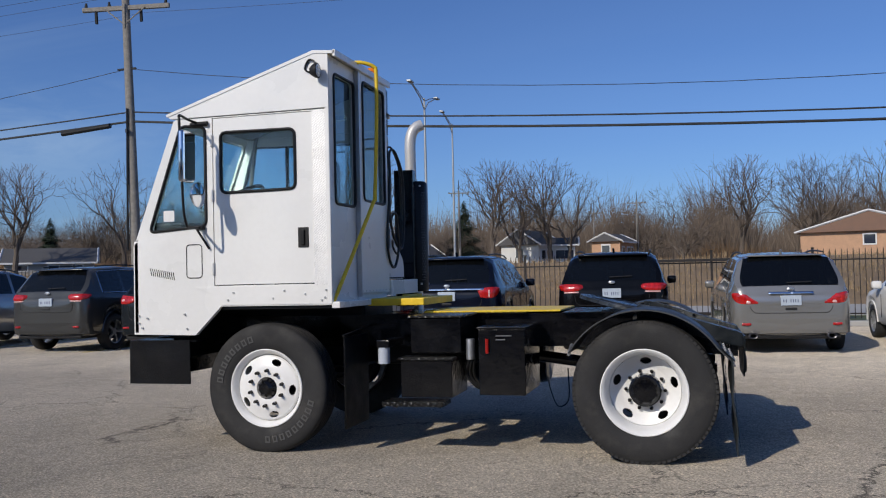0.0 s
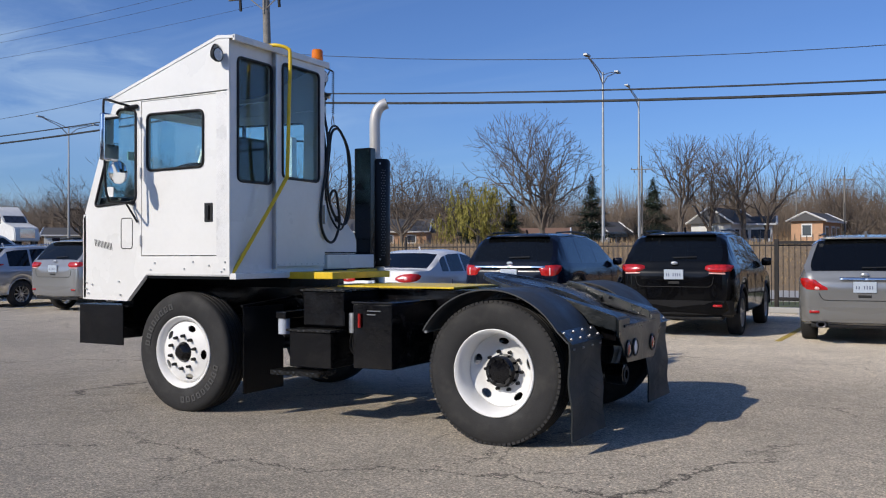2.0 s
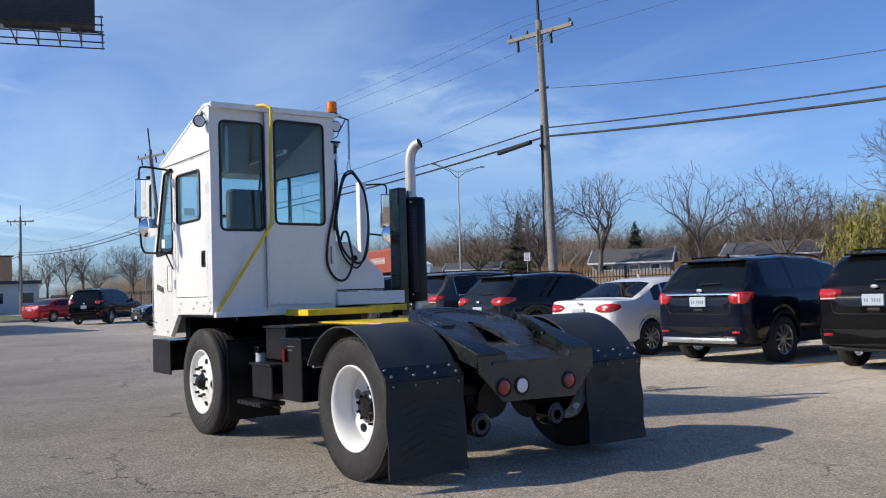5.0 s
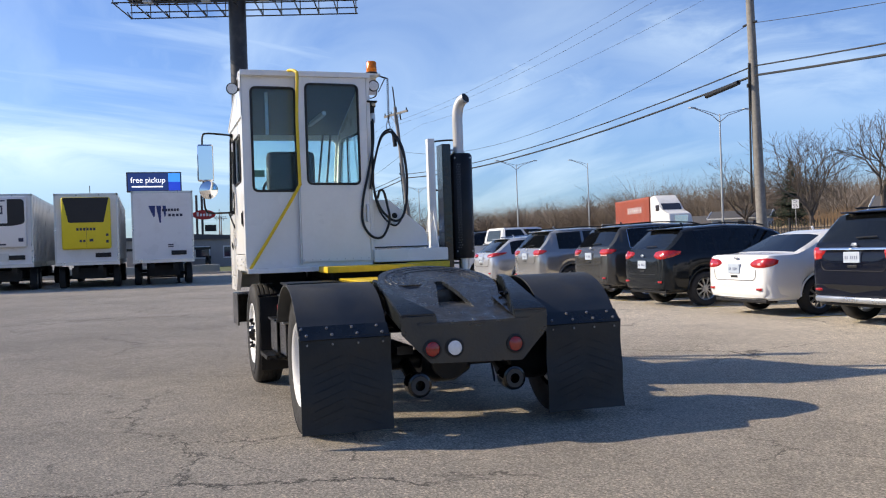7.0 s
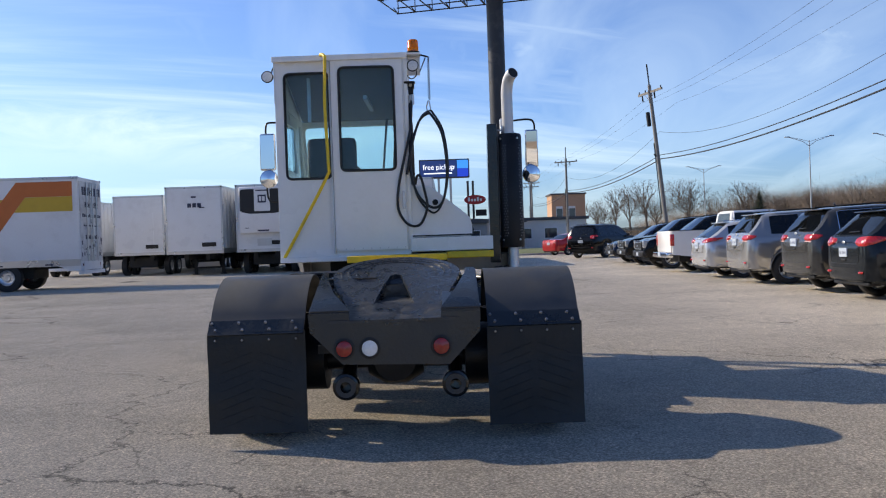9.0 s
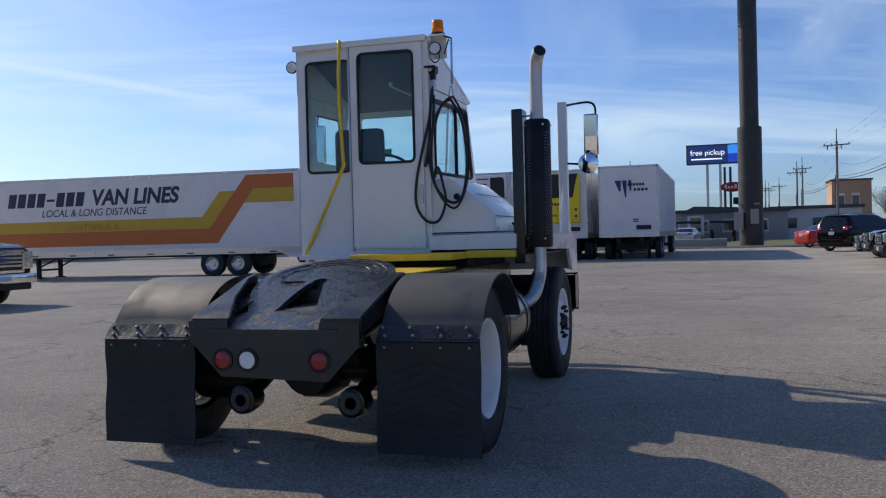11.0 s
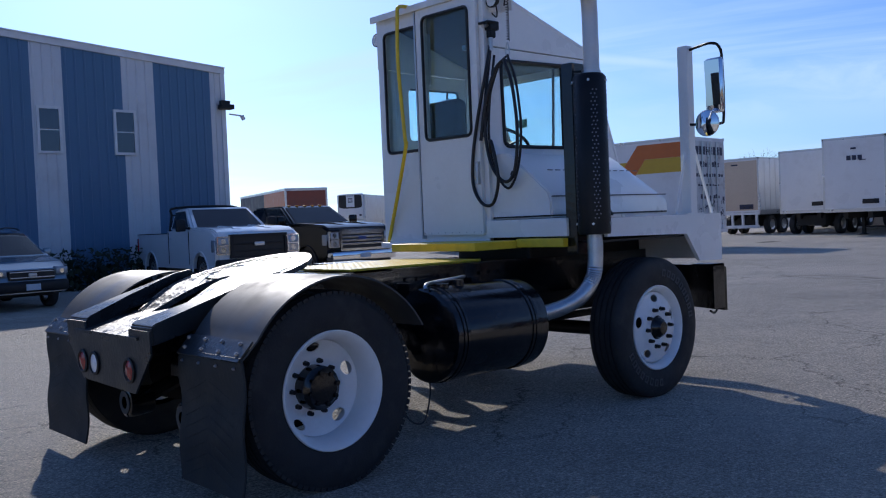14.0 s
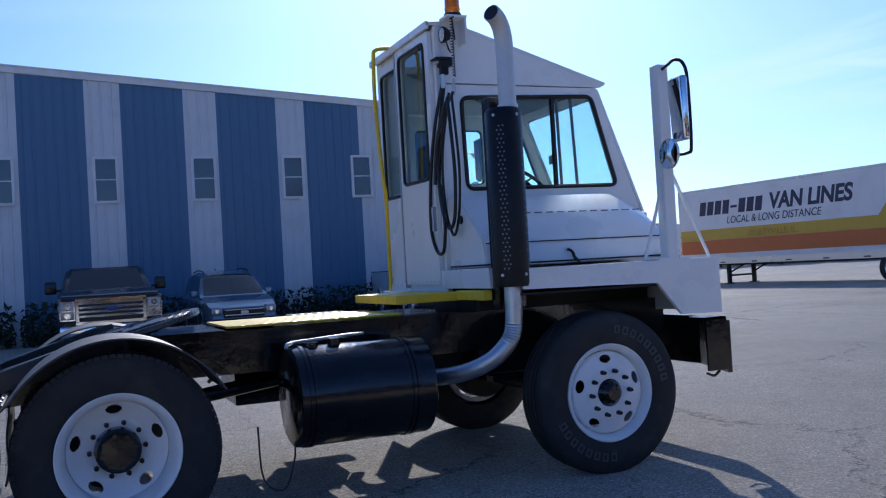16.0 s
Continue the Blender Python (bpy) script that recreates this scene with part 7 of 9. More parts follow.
for x0, x1 in ((1.33, 1.83), (-1.18, -0.68), (-3.73, -3.2), (-6.2, -5.7), (-8.24, -7.74), (3.85, 4.35)):
    f = boxes((x0 - 0.07, x0, WY - 0.02, WY + 0.07, 3.58, 4.82), (x1, x1 + 0.07, WY - 0.02, WY + 0.07, 3.58, 4.82), (x0, x1, WY - 0.02, WY + 0.07, 4.75, 4.82), (x0, x1, WY - 0.02, WY + 0.08, 3.58, 3.65))
    wf = part("window", f, TRIM_WHITE, BLD, "white window frame")
    part("window_pane", boxes((x0, x1, WY + 0.024, WY + 0.034, 3.65, 4.19)), WIN_GLASS, wf)
    part("window_pane", boxes((x0, x1, WY + 0.03, WY + 0.044, 4.22, 4.75)), WIN_GLASS, wf)
    part("window_rail", boxes((x0, x1, WY + 0.02, WY + 0.055, 4.19, 4.22)), TRIM_WHITE, wf)
bm = boxes((-11.25, -10.85, WY + 0.05, WY + 0.35, 4.98, 5.12), (-11.2, -10.9, WY + 0.05, WY + 0.2, 5.12, 5.25), bevel=0.02)
part("wall_lamp", bm, DARK_PLASTIC, BLD, "dark wall-pack lamp")
bm = B()
rod(bm, (-11.2, WY + 0.1, 4.86), (-11.5, WY + 0.3, 4.80), 0.025, 8)
rod(bm, (-11.5, WY + 0.3, 4.80), (-11.55, WY + 0.33, 4.68), 0.06, 10)
part("security_camera", bm, TRIM_WHITE, BLD, "white security camera")


# ---- plants ----
def leaf_cloud(n, boxf, size, seed):
    """Many small random triangles; boxf(rng) gives a centre."""
    rg = np.random.default_rng(seed)
    c = boxf(rg, n)
    v = c[:, None, :] + rg.normal(0, 1, (n, 3, 3)) * np.asarray(size)
    return v.reshape(-1, 3), np.arange(n * 3).reshape(-1, 3)


def raw(name, verts, faces, material, parent=None, label=""):
    me = bpy.data.meshes.new(name)
    me.from_pydata([tuple(p) for p in np.asarray(verts).tolist()], [], [tuple(f) for f in np.asarray(faces).tolist()])
    me.materials.append(material)
    ob = new(name, me)
    if parent:
        ob.parent = parent
    if label:
        ob["label"] = label
    return ob


def island_mat(name, c0, c1, rough=0.9):
    m = bpy.data.materials.new(name)
    m.use_nodes = True
    n, l = m.node_tree.nodes, m.node_tree.links
    g = n.new("ShaderNodeNewGeometry"); mx = n.new("ShaderNodeMix"); mx.data_type = "RGBA"
    mx.inputs[6].default_value, mx.inputs[7].default_value = (*c0, 1), (*c1, 1)
    l.new(g.outputs["Random Per Island"], mx.inputs[0]); l.new(mx.outputs[2], n["Principled BSDF"].inputs["Base Color"])
    n["Principled BSDF"].inputs["Roughness"].default_value = rough
    return m


HEDGE = island_mat("dark_hedge_leaves", (0.012, 0.022, 0.012), (0.035, 0.05, 0.022))
BARK = mat("grey_bark", (0.13, 0.105, 0.085), 0.95, 0, 0.3, 6, 0.6, 25)
TWIG = island_mat("bare_twigs", (0.055, 0.043, 0.034), (0.14, 0.108, 0.085))
WOODS = island_mat("hazy_winter_woods", (0.085, 0.066, 0.052), (0.19, 0.145, 0.108))
BRUSH = island_mat("brown_winter_brush", (0.07, 0.048, 0.03), (0.20, 0.12, 0.06))
FIR = island_mat("dark_fir_needles", (0.012, 0.025, 0.016), (0.04, 0.06, 0.03))
WILLOW = island_mat("yellow_green_willow_leaves", (0.16, 0.15, 0.03), (0.30, 0.26, 0.06))

for x0, x1 in ((-10.4, 1.2), (1.4, 11.0)):
    v, f = leaf_cloud(6000, lambda r, n, a=x0, b=x1: np.c_[r.uniform(a, b, n), r.uniform(WY + 0.3, WY + 1.1, n), np.abs(r.normal(0.35, 0.35, n)).clip(0, 1.0)], 0.06, 5)
    tagged(raw("hedge", v, f, HEDGE), "low dark clipped hedge along the wall", "hedge")


def limb_tree(seed, h, spread=0.55, levels=4, droop=0.0, first=0.18, limbs=None, twigs=2, girth=0.021):
    """Tapered trunk, a few arching main limbs, side branches down to fine twigs; returns trunk and twig arrays."""
    rg = random.Random(seed)
    TV, TF, CV, CF = [], [], [], []

    def stick(V, F, p, q, r0, r1, n):
        d = (q - p).normalized()
        s = d.cross(Vector((0.3, 0.5, 0.81))).normalized()
        u = s.cross(d)
        b = len(V)
        for c, r in ((p, r0), (q, r1)):
            for k in range(n):
                a = 2 * math.pi * k / n
                V.append(c + r * (math.cos(a) * s + math.sin(a) * u))
        for k in range(n):
            F.append((b + k, b + (k + 1) % n, b + n + (k + 1) % n, b + n + k))

    def sideways(d):
        v = Vector((rg.gauss(0, 1), rg.gauss(0, 1), rg.gauss(0, 1)))
        return (v - d * v.dot(d)).normalized()

    def grow(p, d, length, r, lev):
        segs = 4 if lev >= 4 else 3 if lev >= 2 else 2
        for k in range(segs):
            wander = sideways(d) * (0.20 if lev >= 3 else 0.30)
            d = (d + wander + Vector((0, 0, 0.07 - droop * 0.3))).normalized()
            q = p + d * (length / segs)
            ra, rb = r * (1 - 0.26 * k / segs), r * (1 - 0.26 * (k + 1) / segs)
            if lev >= 3:
                stick(TV, TF, p, q, ra, rb, 6 if lev >= 5 else 5)
            else:
                stick(CV, CF, p, q, max(ra, 0.017), max(rb, 0.013), 3)
            p = q
            if lev >= 2 and k < segs - 1 and rg.random() < 0.75:
                nd = (d + sideways(d) * rg.uniform(0.7, 1.3) * spread * 1.5).normalized()
                grow(p, nd, length * rg.uniform(0.40, 0.62), rb * 0.42, max(0, lev - 2))
        if lev == 0:
            return
        n = 3 if rg.random() < 0.15 + 0.15 * twigs else 2
        s0 = sideways(d)
        for k in range(n):
            sd = (Matrix.Rotation(2 * math.pi * k / n + rg.uniform(-0.4, 0.4), 3, d) @ s0).normalized()
            ang = rg.uniform(0.30, 0.72) * (0.55 + spread)
            grow(p, (d * math.cos(ang) + sd * math.sin(ang)).normalized(), length * rg.uniform(0.66, 0.86), r * (0.56 if n == 3 else 0.64), lev - 1)

    top = Vector((rg.uniform(-0.03, 0.03) * h, rg.uniform(-0.03, 0.03) * h, h * first))
    r0 = h * girth
    stick(TV, TF, Vector((0, 0, -0.1)), top * 0.5, r0 * 1.25, r0, 8)
    stick(TV, TF, top * 0.5, top, r0, r0 * 0.9, 8)
    n = limbs or rg.choice((4, 5, 6))
    a0 = rg.uniform(0, 6.28)
    for k in range(n):
        a = a0 + 2 * math.pi * (k + rg.uniform(-0.25, 0.25)) / n
        tilt = rg.uniform(0.6, 1.1) * spread * 1.4 if k else 0.12
        d = Vector((math.cos(a) * tilt, math.sin(a) * tilt, 1.0)).normalized()
        grow(top - Vector((0, 0, rg.uniform(0, 0.25) * h * first)), d, h * rg.uniform(0.24, 0.30), r0 * rg.uniform(0.5, 0.66), levels)
    mz = max(v.z for v in CV)
    k = h / mz
    return [v * k for v in TV], TF, [v * k for v in CV], CF


TREES = []
for i, (hh, sp, dr, fi) in enumerate(((13, 0.42, 0.0, 0.15), (13, 0.36, 0.0, 0.24), (11, 0.70, 0.08, 0.18), (14, 0.38, 0.0, 0.22), (12, 0.62, 0.05, 0.18))):
    tv, tf, cv, cf = limb_tree(11 + i, hh, sp, 5, dr, fi, 7 if i == 0 else 3 if i in (1, 3) else None, 1 if i in (1, 3) else 2, 0.026 if i in (1, 3) else 0.022)
    root = thing("bare_tree", "leafless grey-brown deciduous tree", "tree", group="bare trees by the road")
    raw("trunk", tv, tf, BARK, root)
    raw("crown", cv, cf, TWIG, root, "fine bare twigs")
    TREES.append(root)


def conifer(seed, h):
    rg = np.random.default_rng(seed)
    root = thing("fir_tree", "dark green pointed fir tree", "tree", group="firs by the road")
    bm = B()
    rod(bm, (0, 0, -0.1), (0, 0, h * 0.95), h * 0.018, 8, 0.01)
    part("trunk", bm, BARK, root)
    n = 8000
    z = h * (0.10 + 0.90 * (1 - np.sqrt(rg.uniform(0, 1, n))))
    tier = (0.72 + 0.28 * np.sin(z * 6.0)) * (0.8 + 0.35 * rg.uniform(0, 1, n))
    rad = (h - z) * 0.50 * tier * np.sqrt(rg.uniform(0.05, 1, n))
    a = rg.uniform(0, 2 * np.pi, n)
    c = np.c_[rad * np.cos(a), rad * np.sin(a), z - rad * 0.25]
    out = np.c_[np.cos(a), np.sin(a), -0.35 * np.ones(n)]
    side = np.c_[-np.sin(a), np.cos(a), np.zeros(n)]
    L = rg.uniform(0.15, 0.45, n)[:, None]
    v = np.stack([c - side * 0.07, c + side * 0.07, c + out * L], 1).reshape(-1, 3)
    raw("crown", v, np.arange(3 * n).reshape(-1, 3), FIR, root, "drooping needle boughs")
    return root


FIRS = [conifer(3, 8.0), conifer(8, 6.5)]


def ground_z(y):
    return float(np.interp(y, [q[0] for q in prof], [q[1] for q in prof])) if y > 27.5 else 0.0


def polar(eye, az, dist):
    """A place by compass-like angle (left of +y) and distance."""
    return eye[0] - dist * math.sin(radians(az)), eye[1] + dist * math.cos(radians(az))


used = set()


def plant(proto, x, y, s=1.0, rot=0.0):
    if proto.name not in used:
        used.add(proto.name)
        proto.location, proto.rotation_euler, proto.scale = (x, y, ground_z(y) - 0.05), (0, 0, rot), (s, s, s)
        return proto
    c = copy_thing(proto, Matrix())
    c.location, c.rotation_euler, c.scale = (x, y, ground_z(y) - 0.05), (0, 0, rot), (s, s, s)
    return c


rt = random.Random(21)
E0 = (2.2, -7.3)
# single trees that stand out, by bearing from the truck's side
for az, dist, k, s in ((22.1, 84, 0, 0.97), (16.5, 96, 2, 0.5), (13.9, 88, 3, 0.80), (12.0, 90, 1, 0.88), (10.0, 93, 3, 0.84), (8.9, 95, 1, 0.86), (1.8, 105, 2, 0.92), (4.0, 112, 4, 0.8), (-1.5, 108, 3, 0.95), (-6, 110, 0, 1.0), (31, 98, 2, 1.05), (36, 100, 1, 0.95), (42.0, 96, 3, 0.8), (46, 104, 0, 0.85), (50, 120, 4, 0.85), (-10, 112, 1, 1.1)):
    x, y = polar(E0, az, dist)
    plant(TREES[k], x, y, s, rt.uniform(0, 6.28))
for k in range(58):
    az = 5 + 78 * (k + rt.uniform(-0.4, 0.4)) / 58
    dist = rt.uniform(112, 150) if az < 44 else rt.uniform(170, 260)
    x, y = polar((3, -4), az, dist)
    if y > 80 or az > 60:
        plant(TREES[rt.randrange(5)], x, max(y, 82 if az < 62 else 40), rt.uniform(0.7, 1.0) * (0.62 if az < 20 else 1.0 if az < 44 else 0.95), rt.uniform(0, 6.28))
for az, dist, k, s in ((19.1, 92, 0, 1.0), (15.4, 98, 1, 1.25), (24.1, 90, 1, 0.8), (26.8, 92, 1, 0.75), (47.5, 118, 0, 1.15), (68.5, 210, 0, 1.0), (40, 105, 1, 1.0)):
    x, y = polar(E0, az, dist)
    plant(FIRS[k], x, y, s, rt.uniform(0, 6.28))
# willow
x, y = polar(E0, 26.1, 88)
tv, tf, cv, cf = limb_tree(77, 7.0, 0.7, 4, 0.3, 0.2)
root = thing("willow_tree", "small yellow-green leafy tree", "tree", (x, y, ground_z(y)))
raw("trunk", tv, tf, BARK, root)
rg = np.random.default_rng(2)
n = 6000
cc = np.array([tuple(cv[i]) for i in rg.integers(0, len(cv), n)])
cc[:, 2] -= np.abs(rg.normal(0, 0.7, n))
v = (cc[:, None, :] + rg.normal(0, 1, (n, 3, 3)) * np.array([0.06, 0.06, 0.17])).reshape(-1, 3)
raw("crown", v, np.arange(3 * n).reshape(-1, 3), WILLOW, root, "yellow-green leaves")

# brush and far woods: nobody could count them
def blades(name, n, seed, xf, height, width, material, label, spread=0.35):
    rg = np.random.default_rng(seed)
    x, y = xf(rg, n)
    z0 = np.interp(y, [q[0] for q in prof], [q[1] for q in prof]) * (y > 27.5)
    clump = 0.55 + 0.45 * np.sin(x * 0.21 + np.sin(x * 0.07) * 3) * np.sin(x * 0.053 + 1.0) + 0.15 * np.sin(x * 0.9)
    h = height * (0.35 + 0.65 * np.abs(clump)) * rg.uniform(0.3, 1.0, n)
    base = np.c_[x, y, z0 + rg.uniform(0, 0.6, n) * h * 0.6]
    lean = rg.normal(0, spread, (n, 2))
    tip = base + np.c_[lean[:, 0] * h * 0.6, lean[:, 1] * h * 0.6, h * 0.75]
    w = width * rg.uniform(0.5, 1.5, n)
    side = np.c_[w, np.zeros(n), rg.normal(0, 0.3, n) * w]
    v = np.stack([base - side, base + side, tip], 1).reshape(-1, 3)
    o = raw(name, v, np.arange(3 * n).reshape(-1, 3), material)
    return tagged(o, label, "woods", kind="stuff")


def band(x0, x1, y0, y1):
    return lambda r, n: (r.uniform(x0, x1, n), r.uniform(y0, y1, n))


blades("brush", 50000, 1, band(-120, 60, 98, 130), 4.0, 0.035, BRUSH, "brown leafless brush along the far roadside")
blades("far_woods", 170000, 2, band(-330, 90, 125, 185), 16.0, 0.045, WOODS, "far grey-brown leafless woods")
blades("far_brush", 90000, 3, band(-460, -120, 95, 175), 15.0, 0.065, WOODS, "reddish brown brush in the distance")
blades("dense_woods", 150000, 12, band(-310, -105, 98, 165), 14.5, 0.10, island_mat("grey_brown_woods", (0.055, 0.046, 0.042), (0.15, 0.122, 0.105)), "dense brown leafless woods behind the highway", 0.9)
blades("roadside_scrub", 26000, 7, band(-125, -52, 84, 98), 4.6, 0.03, BRUSH, "brown leafless scrub by the road")
blades("bank_grass", 30000, 4, band(-130, 50, 28.5, 44), 0.5, 0.018, island_mat("dry_grass_blades", (0.16, 0.11, 0.06), (0.36, 0.26, 0.15)), "dry grass tufts on the bank")


# ---- houses ----
BROWN_SHINGLE = mat("brown_shingles", (0.20, 0.12, 0.085), 0.9, 0, 0.15, 2, 0.3, 30)
SHINGLE = mat("grey_shingles", (0.085, 0.085, 0.09), 0.9, 0, 0.15, 2, 0.3, 30)
def house(az, dist, w, d, h, roof_h, rot, wall, label, eye=E0, roof_m=None):
    x, y = polar(eye, az, dist)
    root = thing("house", label, "house", (x, y, ground_z(y)), rot)
    part("wall", boxes((-w / 2, w / 2, -d / 2, d / 2, 0, h)), wall, root)
    bm = B()
    e = 0.4
    vs = [bm.verts.new(p) for p in ((-w / 2 - e, -d / 2 - e, h), (w / 2 + e, -d / 2 - e, h), (w / 2 + e, d / 2 + e, h), (-w / 2 - e, d / 2 + e, h), (-w / 2 - e, 0, h + roof_h), (w / 2 + e, 0, h + roof_h))]
    for f in ((0, 1, 5, 4), (2, 3, 4, 5), (0, 4, 3), (1, 2, 5), (0, 3, 2, 1)):
        bm.faces.new([vs[i] for i in f])
    part("roof", bm, roof_m or SHINGLE, root, "brown shingle roof" if roof_m else "grey shingle roof")
    bm = B()
    for s in (-1, 1):
        rod(bm, (s * (w / 2 + 0.42), -d / 2 - e, h), (s * (w / 2 + 0.42), 0, h + roof_h), 0.09, 4)
        rod(bm, (s * (w / 2 + 0.42), d / 2 + e, h), (s * (w / 2 + 0.42), 0, h + roof_h), 0.09, 4)
    box(bm, -w / 2 - e, w / 2 + e, -d / 2 - e - 0.05, -d / 2 - e, h - 0.15, h + 0.02)
    part("eave_trim", bm, TRIM_WHITE, root)
    wn_ = part("window", boxes((-w / 2 - 0.05, -w / 2 + 0.02, -0.5, 0.5, h * 0.5, h * 0.92)), TRIM_WHITE, root)
    part("pane", boxes((-w / 2 - 0.06, -w / 2 - 0.04, -0.4, 0.4, h * 0.55, h * 0.87)), WIN_GLASS, wn_)
    for k in (-0.3, 0.05, 0.32):
        wn_ = part("window", boxes((w * k - 0.55, w * k + 0.55, -d / 2 - 0.05, -d / 2 + 0.02, h * 0.45, h * 0.85)), TRIM_WHITE, root)
        part("pane", boxes((w * k - 0.45, w * k + 0.45, -d / 2 - 0.06, -d / 2 - 0.04, h * 0.5, h * 0.8)), WIN_GLASS, wn_)
    return root


BRICK = mat("tan_brick", (0.48, 0.29, 0.18), 0.9, 0, 0.15, 3, 0.2, 12)
SIDING = mat("white_siding", (0.62, 0.62, 0.60), 0.7, 0, 0.06, 2)
GREY_SIDING = mat("grey_siding", (0.30, 0.29, 0.28), 0.8, 0, 0.1, 2)
house(-8.6, 84, 15, 10, 2.2, 1.6, 78, BRICK, "low tan brick house with brown gable roof", roof_m=BROWN_SHINGLE)
house(31.9, 106, 9.5, 7, 2.5, 1.5, 25, BRICK, "tan brick house with grey roof and white eaves")
house(11.2, 96, 6.0, 4.2, 2.9, 1.6, 76, SIDING, "white sided house with grey gable roof")
house(9.5, 97, 3.4, 4.0, 2.9, 0.8, 8, SIDING, "white sided low wing of a house")
house(6.1, 98, 6.0, 3.0, 3.1, 0.9, 80, BRICK, "small tan gabled house by the road")
house(40.0, 100, 8, 6, 1.5, 1.5, 35, GREY_SIDING, "grey sided garage with gable roof")
house(18.2, 100, 3.4, 3, 2.2, 1.2, 70, SIDING, "small pale garden shed")
house(22.6, 104, 7, 6, 1.6, 1.3, 20, BRICK, "small brick house behind the trees", roof_m=BROWN_SHINGLE)
house(54.0, 172, 9, 6, 2.4, 1.6, 40, SIDING, "low pale house in front of the woods")
house(58.5, 176, 7, 6, 2.2, 1.0, 60, SIDING, "low white house in front of the woods")
house(50.5, 125, 7, 6, 1.8, 1.0, 45, SIDING, "pale low house across the road")

# ---- poles, cables, street lamps ----
POLE_WOOD = mat("weathered_pole_wood", (0.22, 0.205, 0.185), 0.9, 0, 0.3, 8, 0.5, 20)
CABLE = mat("black_cable", (0.012, 0.012, 0.013), 0.6)
LAMP_STEEL = mat("grey_lamp_steel", (0.42, 0.43, 0.43), 0.45, 0.6, 0.08)


def utility_pole(x, y, lean, arm_rot, top=10.9, fancy=False):
    root = thing("utility_pole", "weathered wooden utility pole with crossarm", "pole", (x, y, 0), group="utility poles")
    L = lambda z: Vector((lean * z, 0, z))
    bm = B()
    rod(bm, (0, 0, -0.2), L(9.6 if top > 10 else top), 0.155, 12, 0.105)
    part("shaft", bm, POLE_WOOD, root, smooth=40)
    c, s = math.cos(radians(arm_rot)), math.sin(radians(arm_rot))
    bm = boxes((-1.3, 1.3, -0.05, 0.05, -0.06, 0.06), (-0.03, 0.03, -0.14, -0.06, -0.6, 0.1))
    rod(bm, (-0.6, -0.06, -0.02), (0, -0.1, -0.5), 0.018, 5)
    rod(bm, (0.6, -0.06, -0.02), (0, -0.1, -0.5), 0.018, 5)
    bmesh.ops.transform(bm, matrix=Matrix.Translation(L(9.2)) @ Matrix.Rotation(radians(arm_rot), 4, "Z"), verts=bm.verts)
    part("crossarm", bm, POLE_WOOD, root)
    bm = B()
    for u in (-1.2, -0.5, 1.2):
        p = L(9.2) + Vector((c * u, s * u, 0.06))
        rod(bm, p, p + Vector((0, 0, 0.14)), 0.05, 8, 0.03)
    for u in (-0.9, 0.45):
        p = L(9.2) + Vector((c * u, s * u, -0.06))
        rod(bm, p, p + Vector((0.02, 0, -0.35)), 0.045, 8)
    tagged(part("insulator", bm, DARK_PLASTIC, root), kind="stuff")
    bm = B()
    rod(bm, L(9.3), L(10.8), 0.045, 8)
    rod(bm, L(5.6) + Vector((0, -0.2, 0)), L(5.7) + Vector((0, -0.2, 0)), 0.05, 6)
    rod(bm, L(7.45) + Vector((-0.35, 0, 0)), L(7.45) + Vector((0.25, 0, 0)), 0.03, 6)
    rod(bm, L(6.3) + Vector((0.0, -0.19, -4.0)), L(6.3) + Vector((0.0, -0.15, 0)), 0.03, 6)
    if fancy:
        rod(bm, L(7.3) + Vector((-0.2, -0.25, 0)), L(8.1) + Vector((-0.2, -0.25, 0)), 0.13, 10)
    tagged(part("pole_fitting", bm, DARK_PLASTIC, root), kind="stuff")
    return root


utility_pole(-14.75, 14.4, -0.035, 8)
p2 = utility_pole(-49.7, 14.28, -0.02, 20, fancy=True)
p2.scale = (1, 1, 1.095)
p2.rotation_euler = (radians(5.0), 0, 0)
utility_pole(-91, 13.6, 0.0, 60)
utility_pole(-128, 13.4, 0.01, 60)
utility_pole(22.0, 14.4, 0.0, 8)


for az, dist, k in ((15.98, 78, 0.70), (4.6, 100, 0.80), (7.2, 104, 0.72)):
    x, y = polar(E0, az, dist)
    o = utility_pole(x, y, 0.0, 15)
    o.location.z = ground_z(y)
    o.scale = (k, k, k)


def cable(pts_list, r, label):
    bm = B()
    for a, b, sag in pts_list:
        a, b = Vector(a), Vector(b)
        tube(bm, [a.lerp(b, k / 16) - Vector((0, 0, sag * 4 * (k / 16) * (1 - k / 16))) for k in range(17)], r, 5)
    return tagged(part("cable", bm, CABLE), label, "cable", group="overhead cables")


def at_pole(i, z, off=0.0):
    x, y, lean = ((22.0, 14.4, 0), (-14.75, 14.4, -0.035), (-49.7, 14.0, -0.06), (-91, 13.6, 0), (-128, 13.4, 0.01))[i]
    return (x + lean * z, y + off, z)


def run(z, sag, r, label, off=0.0, zs=None):
    zz = zs or [z] * 5
    cable([(at_pole(i, zz[i], off), at_pole(i + 1, zz[i + 1], off), sag) for i in range(4)], r, label)


